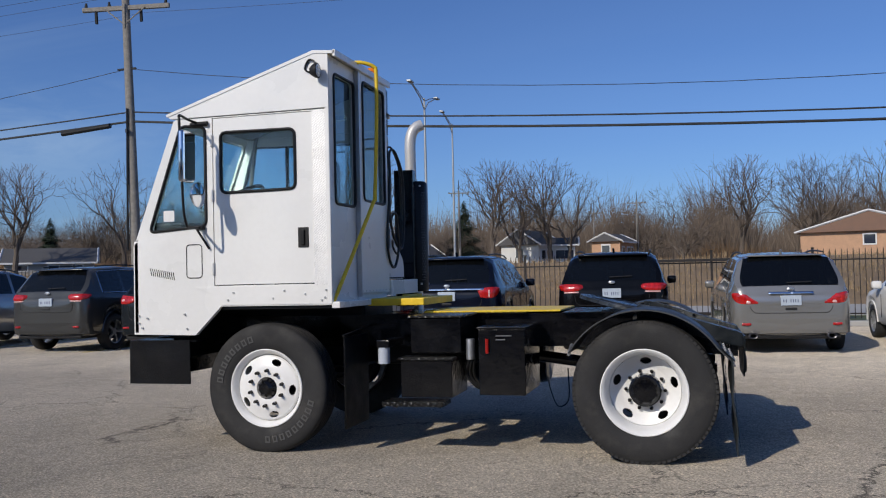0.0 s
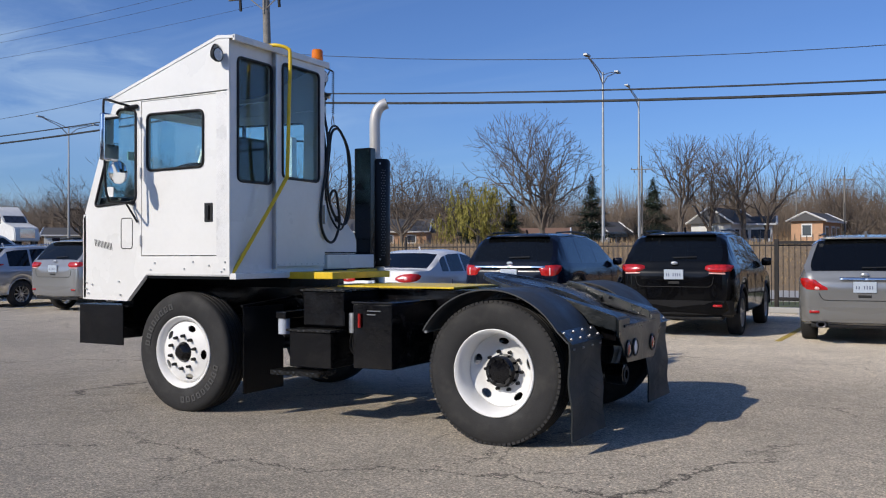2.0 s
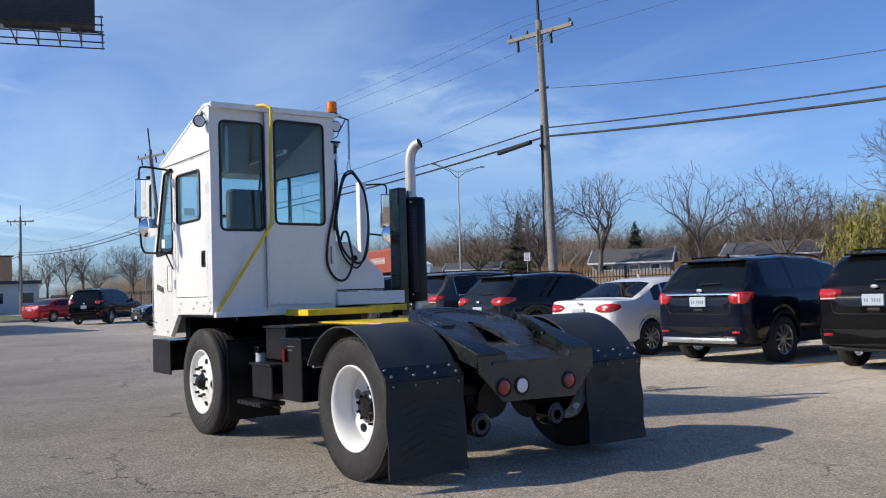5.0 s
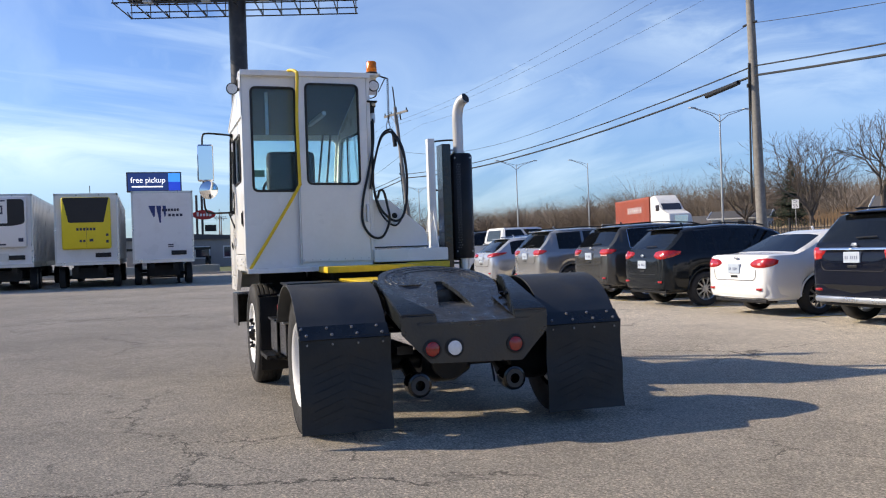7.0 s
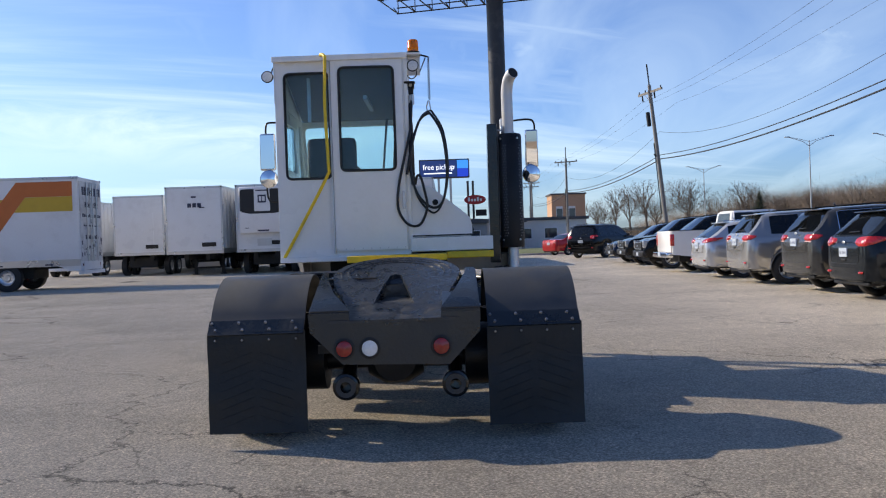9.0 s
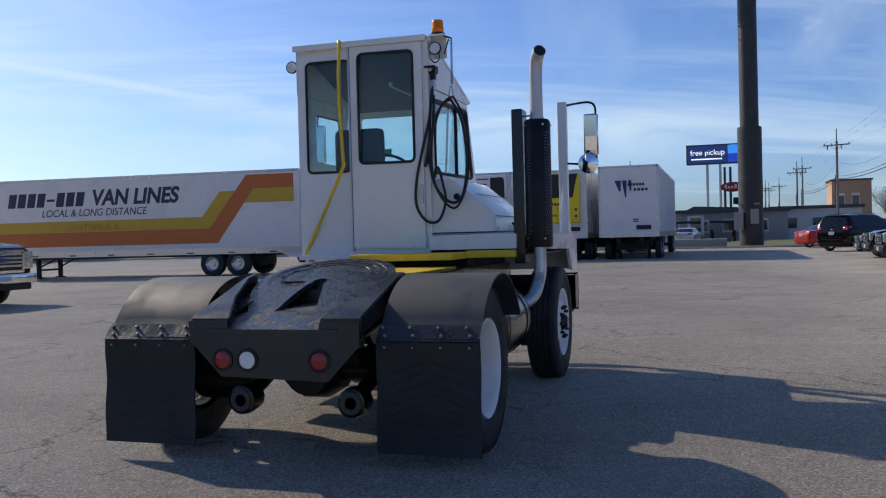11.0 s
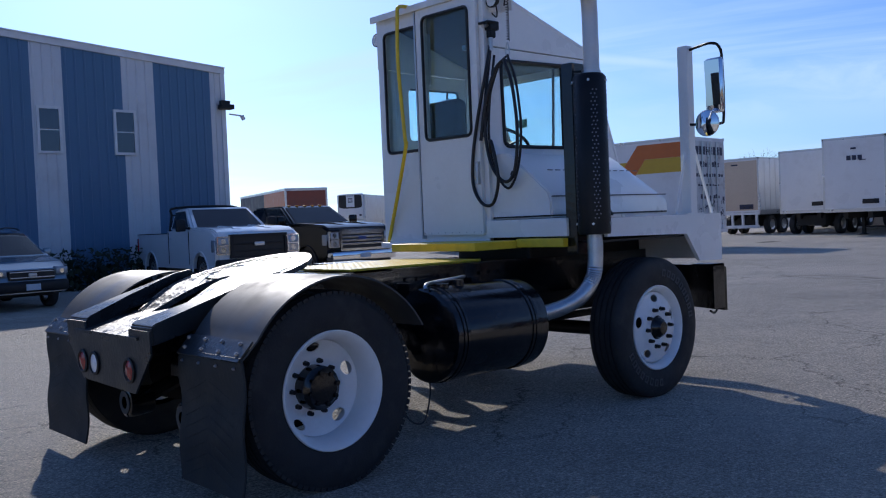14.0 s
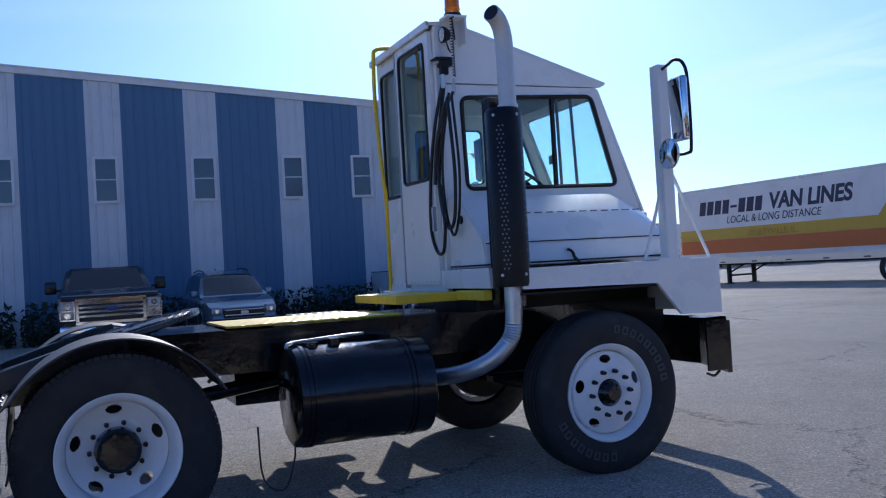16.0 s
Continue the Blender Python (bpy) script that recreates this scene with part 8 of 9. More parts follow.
run(0, 0.55, 0.034, "thick black overhead cable bundle", 0, (4.6, 5.95, 5.9, 5.9, 5.9))
run(0, 0.55, 0.022, "black cable strung between poles", 0, (4.85, 6.22, 6.15, 6.15, 6.15))
run(0, 1.3, 0.009, "thin sagging overhead wire", 0, (6.63, 7.45, 7.6, 7.6, 7.6))
for off in (-1.15, -0.45, 1.15):
    run(0, 0.5, 0.005, "thin high overhead wire", off, (9.4, 9.4, 9.4, 9.4, 9.4))
bm = B()
rod(bm, (-17.2, 14.35, 5.73), (-15.6, 14.35, 5.86), 0.075, 10)
tagged(part("splice_case", bm, DARK_PLASTIC), "black cable splice case hanging under the cable", "splice case")


def street_lamp(x, y, h, double=True, z0=2.0, ang=90):
    root = thing("street_lamp", "tall grey twin-arm street lamp" if double else "tall grey single-arm street lamp", "street lamp", (x, y, z0), group="street lamps")
    bm = B()
    rod(bm, (0, 0, 0), (0, 0, h), 0.13, 10, 0.07)
    part("pole", bm, LAMP_STEEL, root, smooth=40)
    for s in ((-1, 1) if double else (-1,)):
        c, q = math.cos(radians(ang)) * s, math.sin(radians(ang)) * s
        bm = B()
        tube(bm, [(0, 0, h - 0.9), (c * 1.0, q * 1.0, h - 0.15), (c * 3.2, q * 3.2, h + 0.55)], 0.045, 6)
        tube(bm, [(0, 0, h - 0.2), (c * 1.4, q * 1.4, h + 0.2), (c * 3.2, q * 3.2, h + 0.6)], 0.035, 6)
        arm_ = part("arm", bm, LAMP_STEEL, root, smooth=40)
        bm = B()
        box(bm, -0.16, 0.16, -0.38, 0.38, -0.07, 0.07, bevel=0.03)
        bmesh.ops.transform(bm, matrix=Matrix.Translation((c * 3.4, q * 3.4, h + 0.6)) @ Matrix.Rotation(math.atan2(q, c) - math.pi / 2, 4, "Z"), verts=bm.verts)
        part("lamp_head", bm, LAMP_STEEL, arm_)
    return root


for x in (-18.9, -76.5, -133, -190, 38):
    street_lamp(x, 56.7, 12.6)
for x in (-21.4, -141):
    street_lamp(x, 74.0, 13.5, False)
# speed sign
root = thing("speed_sign", "white speed limit sign on a thin post", "sign", (-65.6, 57.2, 2.0))
bm = B()
rod(bm, (0, 0, 0), (0, 0, 2.6), 0.03, 6)
part("post", bm, LAMP_STEEL, root)
sb = part("sign_board", boxes((-0.32, 0.32, -0.04, -0.03, 1.9, 2.75)), TRIM_WHITE, root)
sm = Matrix.Rotation(radians(90), 4, "X")
text_part("sign_text", "55", INK, sb, 0.45, Matrix.Translation((0, -0.045, 2.12)) @ sm)
text_part("sign_text", "SPEED\nLIMIT", INK, sb, 0.15, Matrix.Translation((0, -0.045, 2.55)) @ sm)
root.rotation_euler = (0, 0, radians(40))


# ---- trailers ----
TRAILER_WHITE = mat("white_trailer_panel", (0.66, 0.67, 0.68), 0.4, 0, 0.05, 0.8, 0.03, 20, 0.2, dirt=(0.42, 0.41, 0.39), dirt_amt=0.45, dirt_scale=0.9)
TRAILER_STEEL = mat("ribbed_trailer_steel", (0.50, 0.51, 0.52), 0.32, 0.8, 0.08, 2)
UNDER = mat("dark_underframe", (0.025, 0.024, 0.023), 0.8, 0, 0.3, 4, 0.2, 40)
REEFER_BLACK = mat("black_grille_panel", (0.012, 0.012, 0.013), 0.5)
REEFER_YELLOW = mat("yellow_unit_panel", (0.70, 0.55, 0.02), 0.4, 0, 0.06)
STRIPE_ORANGE = mat("orange_stripe", (0.48, 0.13, 0.03), 0.45, 0, 0.08)
STRIPE_GOLD = mat("gold_stripe", (0.50, 0.33, 0.035), 0.45, 0, 0.08)
INK_BLUE = mat("dark_blue_print", (0.02, 0.035, 0.14), 0.5)
LOTG = "trailers parked in the lot"


def truck_dual(parent, x, y):
    """A pair of road wheels on one axle end."""
    key = "trailer"
    if key not in PROTO:
        bm = B()
        lathe(bm, [(0.28, -0.14), (0.45, -0.15), (0.50, -0.12), (0.50, 0.12), (0.45, 0.15), (0.28, 0.14)], 28)
        ty = part("tyre", bm, CAR_TYRE, None, smooth=40)
        bm = B()
        lathe(bm, [(0.0, -0.10), (0.10, -0.11), (0.12, -0.06), (0.20, -0.05), (0.25, -0.08), (0.285, -0.14), (0.285, 0.1)], 28)
        rim = part("trailer_wheel", bm, ALLOY, None, smooth=40)
        ty.parent = rim
        PROTO[key] = rim
        w = rim
    else:
        w = copy_thing(PROTO[key], Matrix())
    w.parent = parent
    w.location = (x, y, 0.50)
    w.rotation_euler = (0, 0, radians(180) if y > 0 else 0)
    return w


def trailer(label, loc, rot, length=16.0, width=2.6, top=4.1, floor=1.18, nose="plain", ribs=True, legs=True, landing=2.6, wheels_at=None):
    """Nose at local x = 0 facing +x, body back along -x."""
    root = thing("semi_trailer", label, "trailer", (loc[0], loc[1], 0), rot, LOTG)
    w = width / 2
    part("box_body", boxes((-length, 0, -w, w, floor, top), bevel=0.03), TRAILER_WHITE, root)
    fr = boxes((-length - 0.01, 0.012, -w - 0.012, -w + 0.06, top - 0.09, top + 0.01), (-length - 0.01, 0.012, w - 0.06, w + 0.012, top - 0.09, top + 0.01),
               (-0.06, 0.014, -w - 0.012, w + 0.012, top - 0.09, top + 0.012), (-length - 0.01, 0.012, -w - 0.012, -w + 0.06, floor - 0.12, floor + 0.12), (-length - 0.01, 0.012, w - 0.06, w + 0.012, floor - 0.12, floor + 0.12),
               (-0.06, 0.014, -w - 0.01, -w + 0.07, floor, top), (-0.06, 0.014, w - 0.07, w + 0.01, floor, top), (-0.05, 0.016, -w, w, floor - 0.12, floor + 0.03))
    part("edge_rail", fr, TRAILER_STEEL, root)
    if ribs:
        n = int(length / 0.6)
        for s in (-1, 1):
            bm = B()
            for k in range(1, n):
                x = -k * 0.6
                box(bm, x - 0.03, x + 0.03, min(s * w, s * (w + 0.02)), max(s * w, s * (w + 0.02)), floor + 0.12, top - 0.09)
            tagged(part("side_rib", bm, TRAILER_STEEL if ribs == "steel" else TRAILER_WHITE, root), kind="stuff")
    bm = boxes((-length + 0.3, -0.3, -0.62, -0.42, 0.78, floor), (-length + 0.3, -0.3, 0.42, 0.62, 0.78, floor))
    for wx in wheels_at or (-length + 1.6, -length + 2.9):
        box(bm, wx - 0.75, wx + 0.75, -0.75, 0.75, 0.42, 0.95, bevel=0.05)
    for k in range(int(length / 1.2)):
        box(bm, -k * 1.2 - 0.6, -k * 1.2 - 0.5, -w + 0.03, w - 0.03, floor - 0.12, floor - 0.02)
    part("underframe", bm, UNDER, root)
    if legs:
        bm = boxes(*[(-landing - 0.07, -landing + 0.07, y - 0.07, y + 0.07, 0.04, floor) for y in (-0.7, 0.7)], *[(-landing - 0.16, -landing + 0.16, y - 0.14, y + 0.14, 0.0, 0.04) for y in (-0.7, 0.7)])
        rod(bm, (-landing, -0.7, 0.35), (-landing, 0.7, 0.35), 0.04, 6)
        rod(bm, (-landing, -0.7, 0.45), (-landing - 1.2, -0.6, floor), 0.035, 6)
        rod(bm, (-landing, 0.7, 0.45), (-landing - 1.2, 0.6, floor), 0.035, 6)
        part("landing_leg", bm, UNDER, root)
    for x in wheels_at or (-length + 1.6, -length + 2.9):
        for y in (-w + 0.17, w - 0.17):
            truck_dual(root, x, y)
        bm = B()
        rod(bm, (x, -w + 0.3, 0.5), (x, w - 0.3, 0.5), 0.07, 8)
        part("axle", bm, UNDER, root)
    bm = B()
    box(bm, -0.02, 0.03, 0.25 * w, 0.75 * w, floor + 0.22, floor + 0.42)
    for y in (0.35 * w, 0.6 * w):
        rod(bm, (0.02, y, floor + 0.3), (0.09, y, floor + 0.28), 0.04, 8)
    part("air_coupling", bm, UNDER, root)
    if nose == "marks_a":
        bm = B()
        for k in range(3):
            box(bm, 0.016, 0.024, -0.30 + k * 0.24, -0.12 + k * 0.24, 3.30, 3.50)
        box(bm, 0.016, 0.024, 0.25, 0.52, 3.27, 3.31)
        box(bm, 0.016, 0.024, -0.12, 0.12, 3.76, 3.84, bevel=0.003)
        tagged(part("logo_bar", bm, INK, root, "dark logo bars"), kind="stuff")
    elif nose == "marks_b":
        bm = B()
        for a, b, c in ((-0.62, -0.32, 0.0), (-0.28, -0.06, -0.28), (0.0, 0.16, 0.0)):
            vs = [bm.verts.new(p) for p in ((0.02, a, 3.68), (0.02, b, 3.68), (0.02, b - 0.02, 3.2 + c), (0.02, b - 0.08, 3.15 + c))]
            bm.faces.new(vs)
        part("logo_shape", bm, INK_BLUE, root, "dark blue logo shape")
        bm = B()
        for k in range(6):
            box(bm, 0.016, 0.022, -0.02 + k * 0.13, 0.08 + k * 0.13, 3.42, 3.54)
        for k in range(4):
            box(bm, 0.016, 0.022, 0.25 + k * 0.17, 0.37 + k * 0.17, 3.18, 3.30)
        box(bm, 0.016, 0.022, 0.2, 0.44, 1.85, 1.90); box(bm, 0.016, 0.022, 0.2, 0.44, 1.76, 1.81)
        tagged(part("logo_bar", bm, INK, root), kind="stuff")
    elif nose in ("reefer", "reefer_yellow"):
        yl = nose == "reefer_yellow"
        bm = boxes((0.0, 0.34, -1.13, 1.13, 1.95, 4.2), bevel=0.08) if not yl else boxes((0.0, 0.34, -1.04, 1.04, 1.78, 4.12), bevel=0.08)
        unit = part("cooling_unit", bm, REEFER_YELLOW if yl else TRAILER_WHITE, root, "yellow refrigeration unit" if yl else "white refrigeration unit", smooth=50)
        if yl:
            part("unit_grille", plate2(rrect([(-0.99, 4.10), (0.99, 4.10), (0.90, 3.75), (0.74, 2.98), (-0.74, 2.98), (-0.90, 3.75)], 0.06, 3), lambda u, v, d: (0.345 + d, u, v), 0.015), REEFER_BLACK, unit, "black trapezoid grille")
            bm = B()
            for k in range(6):
                box(bm, 0.342, 0.35, -0.42 + k * 0.14, -0.32 + k * 0.14, 2.62, 2.74)
            box(bm, 0.342, 0.348, -0.005, 0.005, 1.85, 2.8)
            for y in (-0.3, -0.15):
                box(bm, 0.342, 0.35, y, y + 0.1, 2.1, 2.2)
            box(bm, 0.342, 0.352, 0.12, 0.28, 2.12, 2.24)
            for z in (2.05, 2.35):
                box(bm, 0.342, 0.352, 0.82, 0.93, z, z + 0.12)
            tagged(part("unit_bar", bm, INK, unit), kind="stuff")
        else:
            bm = plate2(rrect([(-1.06, 4.08), (1.06, 4.08), (1.08, 3.0), (0.6, 2.9), (-0.6, 2.9), (-1.08, 3.0)], 0.16, 5), lambda u, v, d: (0.338 + d, u, v), 0.014)
            part("unit_grille", bm, REEFER_BLACK, unit, "black grille band")
            pp = part("unit_panel", boxes((0.35, 0.36, -0.38, 0.38, 3.02, 4.12), bevel=0.004), TRAILER_WHITE, unit)
            part("logo_box", boxes((0.36, 0.366, -0.20, 0.20, 3.42, 3.80)), INK, pp)
            bm = B()
            for k in range(2):
                box(bm, 0.366, 0.37, -0.14 + k * 0.16, -0.02 + k * 0.16, 3.50, 3.72)
            part("logo_bar", bm, TRAILER_WHITE, pp)
            pieces("unit_bar", INK, unit, "", (0.342, 0.35, -0.25, 0.3, 2.05, 2.12), (0.342, 0.35, -0.85, -0.65, 2.2, 2.23), (0.36, 0.366, -0.3, 0.3, 3.98, 4.04), (0.342, 0.35, 0.8, 1.0, 2.2, 2.36))
            part("unit_door", boxes((0.0, 0.03, -0.35, 0.35, 1.35, 1.7)), TRAILER_STEEL, unit)
    elif nose == "door":
        part("nose_door", boxes((0.0, 0.02, -0.15, 0.75, 1.3, 3.2), bevel=0.004), TRAILER_WHITE, root, "flush white side door")
    return root


NX = -37.0
trailer("white box trailer with a small door in its nose", (NX - 3.5, -15.5), 0, nose="door", top=4.15, legs=False, wheels_at=(-1.3, -2.6, -13, -14.3))
BEIGE = mat("sun_faded_beige_panel", (0.50, 0.41, 0.32), 0.5, 0, 0.10, 0.7, 0.03, 20, 0.2, dirt=(0.30, 0.24, 0.18), dirt_amt=0.5, dirt_scale=0.6)
bt = trailer("faded beige box trailer with white bumper frame", (-42.4, -20.2), 0, nose="plain", top=4.1, legs=False, wheels_at=(-1.4, -2.7, -13, -14.3))
part("nose_panel", boxes((0.016, 0.03, -1.2, 1.2, 1.3, 3.95), bevel=0.004), BEIGE, bt, "sun-faded beige panel")
pieces("panel_mark", INK, bt, "", (0.03, 0.036, 0.15, 0.95, 1.36, 1.62), (0.03, 0.035, -0.3, 0.1, 3.72, 3.80))
for y in (-1.15, -0.35, 0.25, 1.05):
    part("bumper_post", boxes((-0.06, 0.06, y, y + 0.12, 0.42, 1.2), bevel=0.01), TRAILER_WHITE, bt)
part("bumper_beam", boxes((-0.05, 0.08, -1.25, 1.25, 0.34, 0.50), bevel=0.02), TRAILER_WHITE, bt, "white steel bumper beam")
part("bumper_beam", boxes((-0.05, 0.05, -1.25, 1.25, 1.06, 1.17), bevel=0.02), TRAILER_WHITE, bt)
plant(TREES[2], -74.0, -34.5, 0.62, 1.0)
trailer("white box trailer with dark logo bars on its nose", (NX, -11.65), 0, nose="marks_a", top=4.30, width=2.72)
trailer("white refrigerated trailer with black grille unit", (NX - 0.3, -8.35), 0, nose="reefer", ribs="steel", legs=False, top=4.32, width=2.7, wheels_at=(-1.6, -3.0, -13, -14.3))
trailer("refrigerated trailer with yellow cooling unit", (NX - 0.3, -4.75), 0, nose="reefer_yellow", ribs="steel", legs=False, top=4.30, width=2.7, wheels_at=(-1.6, -3.0, -13, -14.3))
trailer("white box trailer with blue logo on its nose", (NX, -1.45), 0, nose="marks_b", top=4.35, width=2.7, wheels_at=(-2.2, -3.6, -13, -14.3))
trailer("white box trailer parked far off", (-49.5, -56), 35, nose="reefer", legs=True)
trailer("white box trailer parked far off", (-46.5, -60), 35, nose="reefer", legs=True)
trailer("white box trailer parked far off", (-53.0, -52.5), 35, nose="plain", legs=True)
trailer("white box trailer parked far off", (-57.0, -49.5), 35, nose="plain", legs=True)
og = trailer("box trailer with orange and dark side graphics", (-28.43, -40.58), 71.2, length=13, nose="plain", top=3.75, legs=True)
for y0, y1 in ((1.3, 1.325), (-1.325, -1.3)):
    part("side_graphic", boxes((-5.4, -0.1, y0, y1, 1.3, 3.60)), STRIPE_ORANGE, og, "orange side panel")
    part("side_graphic", boxes((-12.8, -5.41, y0, y1, 1.3, 3.60)), mat("rock_picture_panel", (0.13, 0.13, 0.12), 0.7, 0, 0.8, 0.9, dirt=(0.34, 0.33, 0.30), dirt_amt=0.7, dirt_scale=1.6), og, "grey rock picture panel")
part("side_graphic", boxes((0.015, 0.02, -1.2, 1.2, 1.4, 3.6)), mat("rust_red_panel", (0.20, 0.06, 0.04), 0.6, 0, 0.2, 1.0, dirt=(0.08, 0.06, 0.06), dirt_amt=0.6), og, "rust red panel")

# moving van trailer, side on
SL = 14.1
VYAW = radians(3.7)  # the nose stands a little nearer to the yard than the tail
VTAIL = Vector((-27.2, -12.81))
VNOSE = VTAIL + Vector((math.sin(VYAW), -math.cos(VYAW))) * SL
van = trailer("long white removal trailer with orange and gold stripes", VNOSE, -90 + math.degrees(VYAW), length=SL, nose="plain", ribs=False, top=4.06, floor=0.98, legs=True, landing=2.2, wheels_at=(-SL + 3.7, -SL + 2.6))


def side_stripe(pts, m, lb):
    """A painted band on the side that looks to the yard; pts are (metres from the tail, height)."""
    part("side_stripe", plate2([(u - SL, v) for u, v in pts], lambda u, v, d: (u, 1.306 + d, v), 0.004), m, van, lb)


side_stripe([(14.05, 1.88), (14.05, 2.33), (4.05, 2.33), (3.28, 3.30), (2.62, 3.30), (3.75, 1.88)], STRIPE_GOLD, "gold side stripe")
side_stripe([(14.05, 1.30), (14.05, 1.876), (3.745, 1.876), (2.15, 3.90), (1.45, 3.90), (1.85, 3.364), (2.25, 2.83), (3.40, 1.30)], STRIPE_ORANGE, "orange side stripe")
side_stripe([(2.245, 2.83), (1.848, 3.36), (0.2, 3.36), (0.2, 2.83)], STRIPE_GOLD, "gold rear stripe")
side_stripe([(1.848, 3.364), (1.446, 3.90), (0.2, 3.90), (0.2, 3.364)], STRIPE_ORANGE, "orange rear stripe")
TS = lambda x, z: Matrix.Translation((x, 1.306, z)) @ Matrix.Rotation(radians(180), 4, "Z") @ Matrix.Rotation(radians(90), 4, "X")
for k in range(8):
    x = -1.25 - 0.452 * k
    z0, z1 = (3.15, 3.25) if k == 4 else (2.93, 3.50)
    bm = boxes((x - 0.375, x - 0.02, 1.302, 1.31, z0, z1))
    for v in bm.verts:
        v.co.x -= (v.co.z - 2.93) * 0.2
    part("name_bar", bm, INK, van, "heavy slanted dark name bar")
text_part("side_text", "VAN LINES", INK, van, 0.85, TS(-7.10, 3.22), shear=0.2, bold=0.03, width=3.86)
text_part("side_text", "LOCAL & LONG DISTANCE", INK, van, 0.42, TS(-5.25, 2.65), shear=0.2, width=4.8)
text_part("side_text", "LIBERTYVILLE, IL.", mat("faded_lettering", (0.30, 0.12, 0.03), 0.6), van, 0.33, TS(-5.24, 2.06), width=2.55)
for k in range(8):
    part("side_marker", boxes((-0.9 - 1.75 * k, -0.62 - 1.75 * k, 1.312, 1.320, 0.90, 0.95)), INK, van)
for y0, y1 in ((-1.3, -1.24), (1.24, 1.3)):
    part("tail_skirt", plate2([(-SL, 0.70), (-SL + 0.35, 0.72), (-SL + 0.85, 0.88), (-SL, 0.88)], lambda u, v, d: (u, y0 + d, v), 0.06), TRAILER_WHITE, van)
part("tail_skirt", boxes((-SL - 0.02, -SL + 0.05, -1.24, 1.24, 0.70, 1.0), bevel=0.01), TRAILER_WHITE, van)
for y in (-1.02, -0.92, 0.88, 0.98, 1.08):
    part("tail_lamp", boxes((-SL - 0.032, -SL - 0.02, y - 0.03, y + 0.03, 0.84, 0.94), bevel=0.004), RED_LENS, van, "small round-edged red lamp")
dk = part("rear_door", boxes((-SL - 0.03, -SL, -1.20, -0.02, 1.02, 3.92), (-SL - 0.03, -SL, 0.02, 1.20, 1.02, 3.92), bevel=0.01), mat("worn_door_paint", (0.52, 0.53, 0.54), 0.5, 0, 0.12, 1.2, 0.05, 20, dirt=(0.12, 0.11, 0.10), dirt_amt=0.75, dirt_scale=2.2), van, "worn white rear doors with peeling dark lettering")
for y in (-0.55, -0.12, 0.12, 0.55):
    bm = B()
    rod(bm, (-SL - 0.06, y, 1.0), (-SL - 0.06, y, 3.92), 0.024, 6)
    for z in (1.15, 2.0, 3.0, 3.75):
        box(bm, -SL - 0.075, -SL - 0.03, y - 0.05, y + 0.05, z, z + 0.06)
    part("lock_bar", bm, TRAILER_STEEL, dk)
bm = B()
rb = random.Random(9)
for z, n_, h_, w_ in ((3.42, 8, 0.30, 2.1), (2.98, 8, 0.22, 1.5), (2.62, 11, 0.13, 2.1), (2.28, 9, 0.08, 1.9), (1.82, 9, 0.16, 1.5)):
    for k in range(n_):
        if z > 3.2 or rb.random() < 0.8:
            y = -w_ / 2 + w_ * k / n_
            box(bm, -SL - 0.038, -SL - 0.03, y, y + 0.74 * w_ / n_, z, z + h_ * (1 if z > 3.2 else rb.uniform(0.6, 1)))
for k in range(46):
    y, z = rb.uniform(-1.15, 1.1), rb.uniform(1.1, 1.75)
    box(bm, -SL - 0.037, -SL - 0.03, y, y + rb.uniform(0.02, 0.10), z, z + rb.uniform(0.02, 0.16))
tagged(part("peeled_mark", bm, INK, dk), kind="stuff")
part("rear_guard", boxes((-SL - 0.1, -SL + 0.1, -1.2, 1.2, 0.55, 0.68), (-SL - 0.05, -SL, -1.0, -0.9, 0.6, 1.0), (-SL - 0.05, -SL, 0.9, 1.0, 0.6, 1.0)), TRAILER_WHITE, van)

# ---- billboard on its pole ----
BB = (-60.2, 4.6)
root = thing("billboard", "tall billboard on one dark steel pole", "billboard", (*BB, 0), -16)
POLE_DARK = mat("dark_painted_steel_pole", (0.035, 0.035, 0.037), 0.5, 0.2, 0.25, 1.0, 0.1, 10, dirt=(0.10, 0.09, 0.085), dirt_amt=0.5)
bm = B()
rod(bm, (0, 0, 0), (0, 0, 8.2), 0.80, 24)
rod(bm, (0, 0, 8.2), (0, 0, 22.0), 0.62, 24)
part("pole", bm, POLE_DARK, root, "dark steel column", smooth=40)
part("service_box", boxes((0.6, 1.0, -0.9, -0.3, 1.2, 2.4), (0.7, 0.95, 0.2, 0.7, 1.6, 2.6), (0.6, 0.7, -0.75, 0.75, 2.9, 3.0)), mat("grey_box", (0.25, 0.25, 0.25), 0.6), root)
bm = boxes((-1.2, -1.0, -8.0, 8.0, 19.90, 25.20), (1.0, 1.2, -8.0, 8.0, 19.90, 25.20), (-1.0, 1.0, -8.0, 8.0, 20.00, 20.15))
part("sign_face", bm, POLE_DARK, root, "dark underside and face of the board")
bm = B()
for s in (-1, 1):
    for z in (19.10, 19.55, 20.10):
        rod(bm, (s * 2.2, -8.3, z), (s * 2.2, 8.6, z), 0.05, 6)
    for k in range(13):
        y = -8.2 + k * 1.39
        rod(bm, (s * 2.2, y, 19.10), (s * 2.2, y, 20.20), 0.04, 5)
        rod(bm, (s * 1.1, y, 19.30), (s * 2.2, y, 19.10), 0.04, 5)
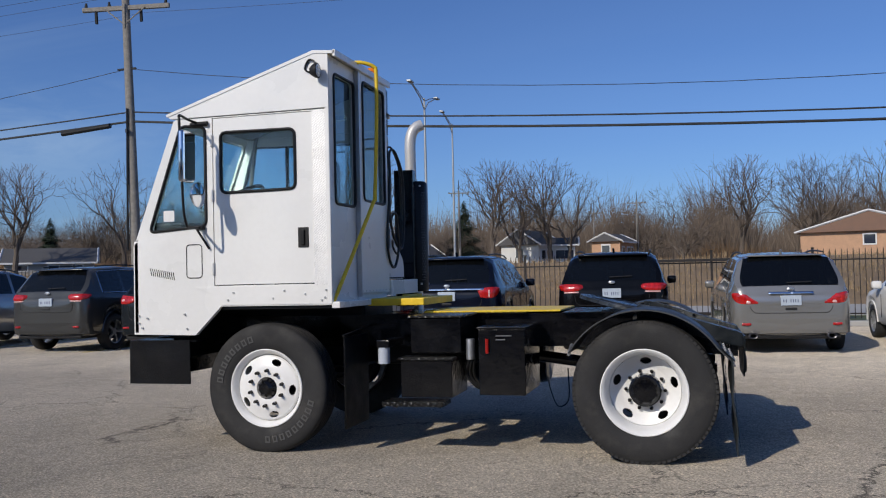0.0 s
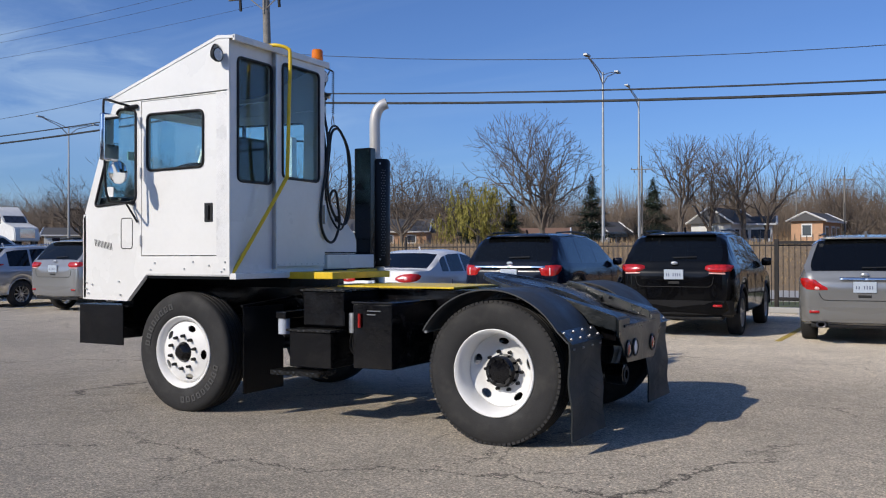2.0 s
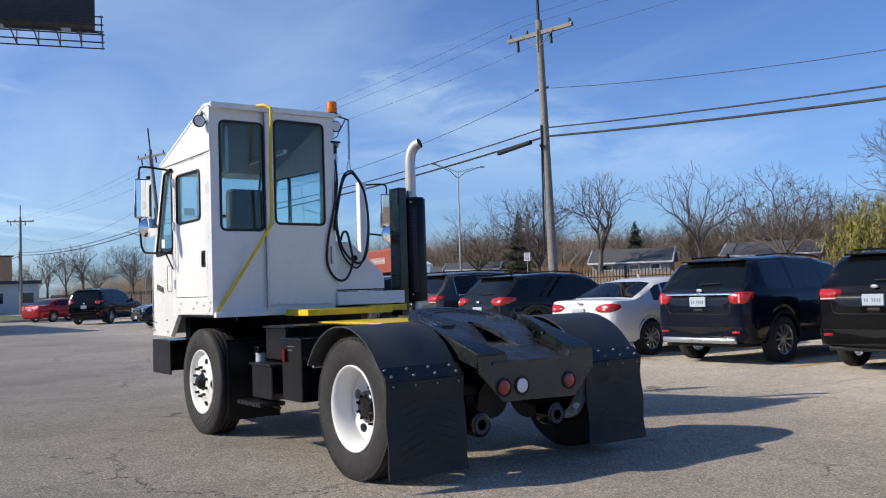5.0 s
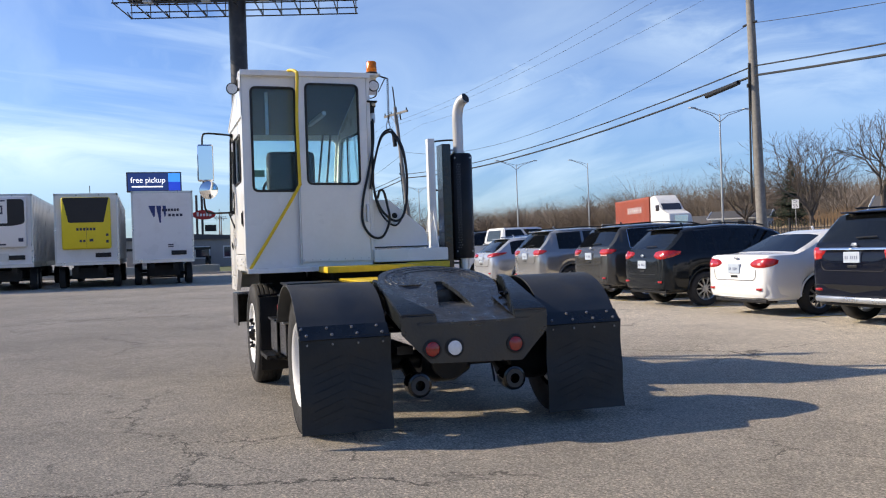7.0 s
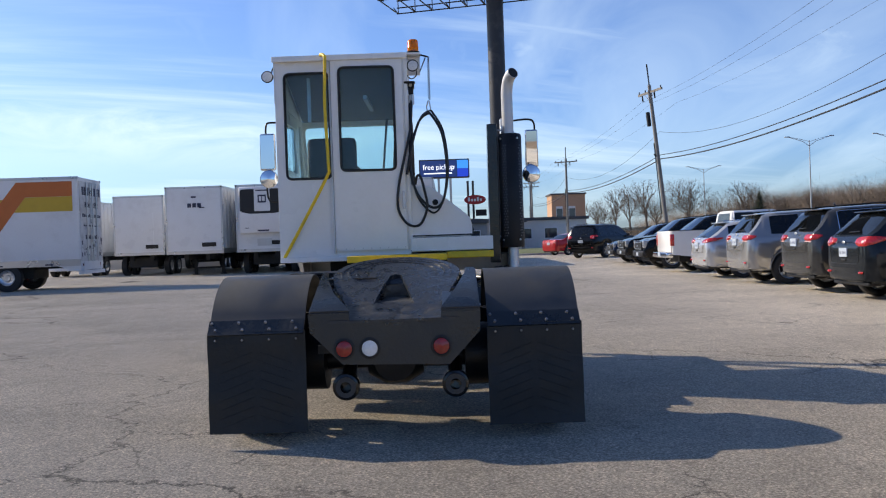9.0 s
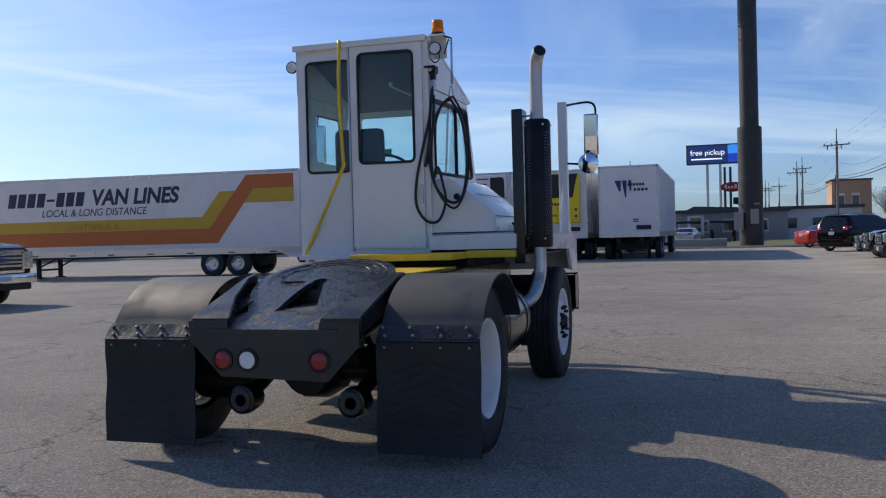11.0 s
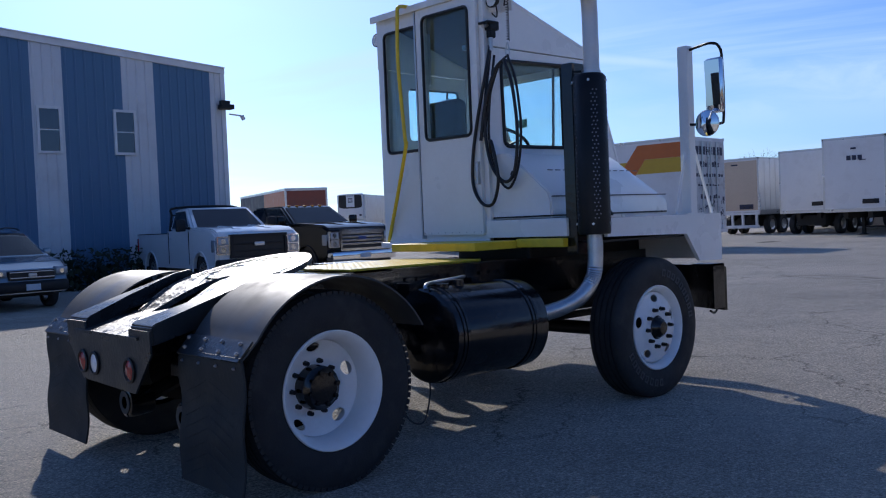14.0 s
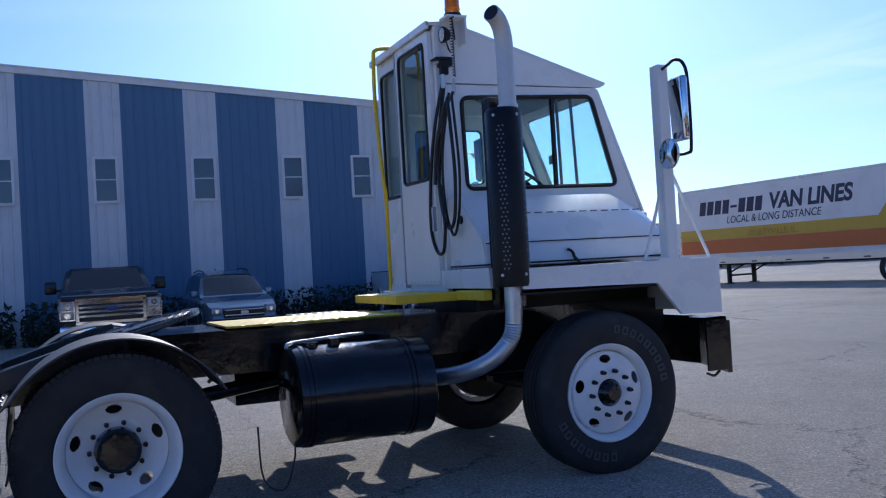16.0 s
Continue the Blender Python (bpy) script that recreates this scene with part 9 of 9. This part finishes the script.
for k in range(13):
    y = -8.2 + k * 1.39
    rod(bm, (-2.2, y, 19.10), (2.2, y, 19.10), 0.05, 5)
    if k < 12:
        rod(bm, (-1, y, 20.00), (1, y + 1.39, 19.30), 0.05, 5)
part("catwalk", bm, POLE_DARK, root, "steel catwalk frame")
bm = B()
for k in range(4):
    box(bm, 2.2, 2.7, -6 + k * 4, -5.4 + k * 4, 18.95, 19.10, bevel=0.03)
tagged(part("flood_lamp", bm, LAMP_STEEL, root), kind="stuff")

# ---- lit pylon sign ----
root = thing("pylon_sign", "dark blue lit message sign on a post", "sign", (-300, 0.8, 0))
root.scale = (2.64, 2.64, 2.64)
part("cabinet", boxes((-0.5, 0.5, -3.2, 3.2, 8.3, 10.7), bevel=0.05), mat("dark_sign_cabinet", (0.03, 0.03, 0.035), 0.5), root)
part("screen", boxes((0.5, 0.52, -3.05, 1.6, 8.45, 10.55)), glow("blue_screen", (0.01, 0.03, 0.13), 0.6), root, "dark blue lit screen")
part("screen", boxes((0.5, 0.52, 1.65, 3.05, 9.5, 10.55)), glow("sky_blue_screen", (0.03, 0.25, 0.75), 0.7), root, "bright blue lit screen")
part("screen", boxes((0.5, 0.52, 1.65, 3.05, 8.45, 9.48)), glow("royal_blue_screen", (0.01, 0.05, 0.5), 0.6), root, "royal blue lit screen")
text_part("sign_text", "free pickup", glow("white_letters", (0.8, 0.85, 0.95), 0.8), root, 0.95, Matrix.Translation((0.54, -0.7, 9.7)) @ Matrix.Rotation(radians(90), 4, "Z") @ Matrix.Rotation(radians(90), 4, "X"), width=4.0)
bm = boxes((0.5, 0.53, -2.6, 1.0, 8.85, 9.0))
part("text_bar", bm, bpy.data.materials["white_letters"], root)
pieces("post", LAMP_STEEL, root, "", (-0.2, 0.2, -0.9, -0.6, 0, 8.3), (-0.2, 0.2, 0.6, 0.9, 0, 8.3))

# ---- lorry on the highway ----
def semi(label, at, heading, box_mat, cab_mat, z0):
    root = thing("semi_truck", label, "truck", (at[0], at[1], z0), heading)
    part("container", boxes((-15.5, -3.3, -1.22, 1.22, 1.3, 3.95), bevel=0.02), box_mat, root)
    bm = B()
    for k in range(40):
        x = -15.3 + k * 0.3
        box(bm, x, x + 0.14, -1.245, -1.22, 1.45, 3.8)
        box(bm, x, x + 0.14, 1.22, 1.245, 1.45, 3.8)
    tagged(part("container_rib", bm, box_mat, root), kind="stuff")
    bm = B()
    for k in range(7):
        x = -10.6 + k * 0.72
        box(bm, x, x + 0.15, -1.256, -1.246, 2.3, 3.0)
        box(bm, x + 0.36, x + 0.5, -1.256, -1.246, 2.3, 3.0)
        box(bm, x, x + 0.5, -1.256, -1.246, 2.58, 2.72)
    part("logo_bar", bm, TRIM_WHITE, root, "white logo bars")
    part("chassis", boxes((-15.5, 2.8, -0.5, 0.5, 0.8, 1.25)), UNDER, root)
    bm = plate2([(-2.9, 0.9), (-2.9, 3.9), (-1.6, 4.0), (-0.2, 3.1), (0.5, 2.35), (2.6, 1.9), (2.9, 1.2), (2.9, 0.6), (-0.2, 0.6)], lambda u, v, d: (u, -1.2 + d, v), 2.4)
    bmesh.ops.bevel(bm, geom=list(bm.edges), offset=0.08, segments=2, affect="EDGES")
    part("cab", bm, cab_mat, root, smooth=40)
    part("cab_window", boxes((-1.2, -0.1, -1.225, -1.19, 2.3, 2.95), (-1.2, -0.1, 1.19, 1.225, 2.3, 2.95), bevel=0.02), WIN_GLASS, root)
    part("windscreen", plate2([(-0.12, 3.05), (0.5, 2.4), (0.53, 2.42), (-0.09, 3.08)], lambda u, v, d: (u, -1.0 + d, v), 2.0), WIN_GLASS, root)
    part("grille", boxes((2.86, 2.93, -0.7, 0.7, 0.9, 1.75)), CHROME, root)
    for x in (-14.5, -13.2, -2.6, -1.3, 2.0):
        for y in (-1.05, 1.05):
            truck_dual(root, x, y)
    return root


CONT_RED = mat("red_container_steel", (0.36, 0.085, 0.05), 0.55, 0, 0.15, 1.0, 0.1, 20, dirt=(0.2, 0.07, 0.05), dirt_amt=0.4)
semi("white highway tractor hauling a red container", (-76.0, 50), -12, CONT_RED, TRIM_WHITE, 2.02)

# ---- far edge of the lot to the west ----
def low_building(label, x, y, w, d, h, m):
    root = thing("low_building", label, "building", (x, y, 0))
    part("wall", boxes((-d, 0, -w / 2, w / 2, 0, h)), m, root)
    part("roof", boxes((-d - 0.3, 0.3, -w / 2 - 0.3, w / 2 + 0.3, h, h + 0.35)), SHINGLE, root)
    for k in range(int(w / 3)):
        y0 = -w / 2 + 1 + 3 * k
        wn_ = part("window", boxes((0.0, 0.05, y0, y0 + 1.6, h * 0.3, h * 0.75)), TRIM_WHITE, root)
        part("pane", boxes((0.05, 0.06, y0 + 0.1, y0 + 1.5, h * 0.35, h * 0.7)), WIN_GLASS, wn_)
    return root


shop = low_building("low grey shop with a white door and pale windows", -95, 2.5, 13.5, 8, 3.0, GREY_SIDING)
bm = plate2([(-4.1, 3.0), (-2.6, 3.72), (4.2, 3.40), (7.0, 3.35), (7.0, 3.0)], lambda u, v, d: (0.32 - d, u, v), 4.0)
part("gable", bm, SHINGLE, shop, "low dark gable over the entrance")
dr = part("door", boxes((0.05, 0.11, -3.3, -1.6, 0.55, 2.75)), TRIM_WHITE, shop, "white framed entrance door")
part("pane", boxes((0.11, 0.12, -3.0, -1.9, 0.8, 2.5)), WIN_GLASS, dr)
root = thing("oval_sign", "red oval roadside sign with pale bars on two posts", "sign", (-95, 3.85, 0))
bm = plate2([(1.22 * math.cos(2 * math.pi * k / 28), 5.66 + 0.52 * math.sin(2 * math.pi * k / 28)) for k in range(28)], lambda u, v, d: (0.2 - d, u, v), 0.3)
ov = part("sign_face", bm, mat("red_sign_paint", (0.42, 0.02, 0.02), 0.4), root, "red oval face")
for k in range(5):
    part("text_bar", boxes((0.2, 0.215, -0.78 + 0.33 * k, -0.56 + 0.33 * k, 5.50, 5.92 if k in (0, 3) else 5.76)), TRIM_WHITE, ov)
part("lower_board", boxes((-0.1, 0.1, 0.05, 1.25, 3.85, 4.55)), DARK_PLASTIC, root, "small dark board")
for y in (-0.75, -0.18):
    bm = B()
    rod(bm, (-0.3, y, 0), (-0.3, y, 7.8), 0.13, 10)
    part("post", bm, POLE_DARK, root, smooth=40)
low_building("tall tan brick block far off", -210, 30, 8, 10, 11, BRICK)
low_building("pale low station building", -100, 12.5, 9, 6, 3.2, SIDING)
for x, y, k in ((-104, 10.9, 0.80), (-128, 10.4, 0.75), (-150, 9.6, 0.82), (-158, 10.5, 0.82), (-120, -9, 1.0)):
    o = utility_pole(x, y, 0.0, 80)
    o.scale = (k, k, k)
car("parked_sedan", "silver sedan parked at the far edge", "sedan", ("pale_silver", (0.54, 0.55, 0.56), 0.5), (-72, -0.5), 80, "five", 0.8, "body", group=ROW)
for k in range(3):
    o = thing("parked_chassis", "empty dark trailer chassis parked far off", "chassis", (-84 - k * 2, -4 + k * 3.4, 0))
    part("frame", boxes((-6, 0, -1.2, -1.0, 0.9, 1.2), (-6, 0, 1.0, 1.2, 0.9, 1.2), (-6, 0, -1.2, 1.2, 1.9, 2.1)), UNDER, o)
    for x in (-1.2, -4.6):
        for y in (-1.05, 1.05):
            truck_dual(o, x, y)
# concrete kerb line behind the trailers
tagged(part("barrier", boxes((-60, -58.5, -40, -14, 0, 0.75), (-64, -63.4, -14, 3, 0, 0.6), bevel=0.05), CONCRETE), "low pale concrete barrier at the lot's edge", "barrier", kind="structure")
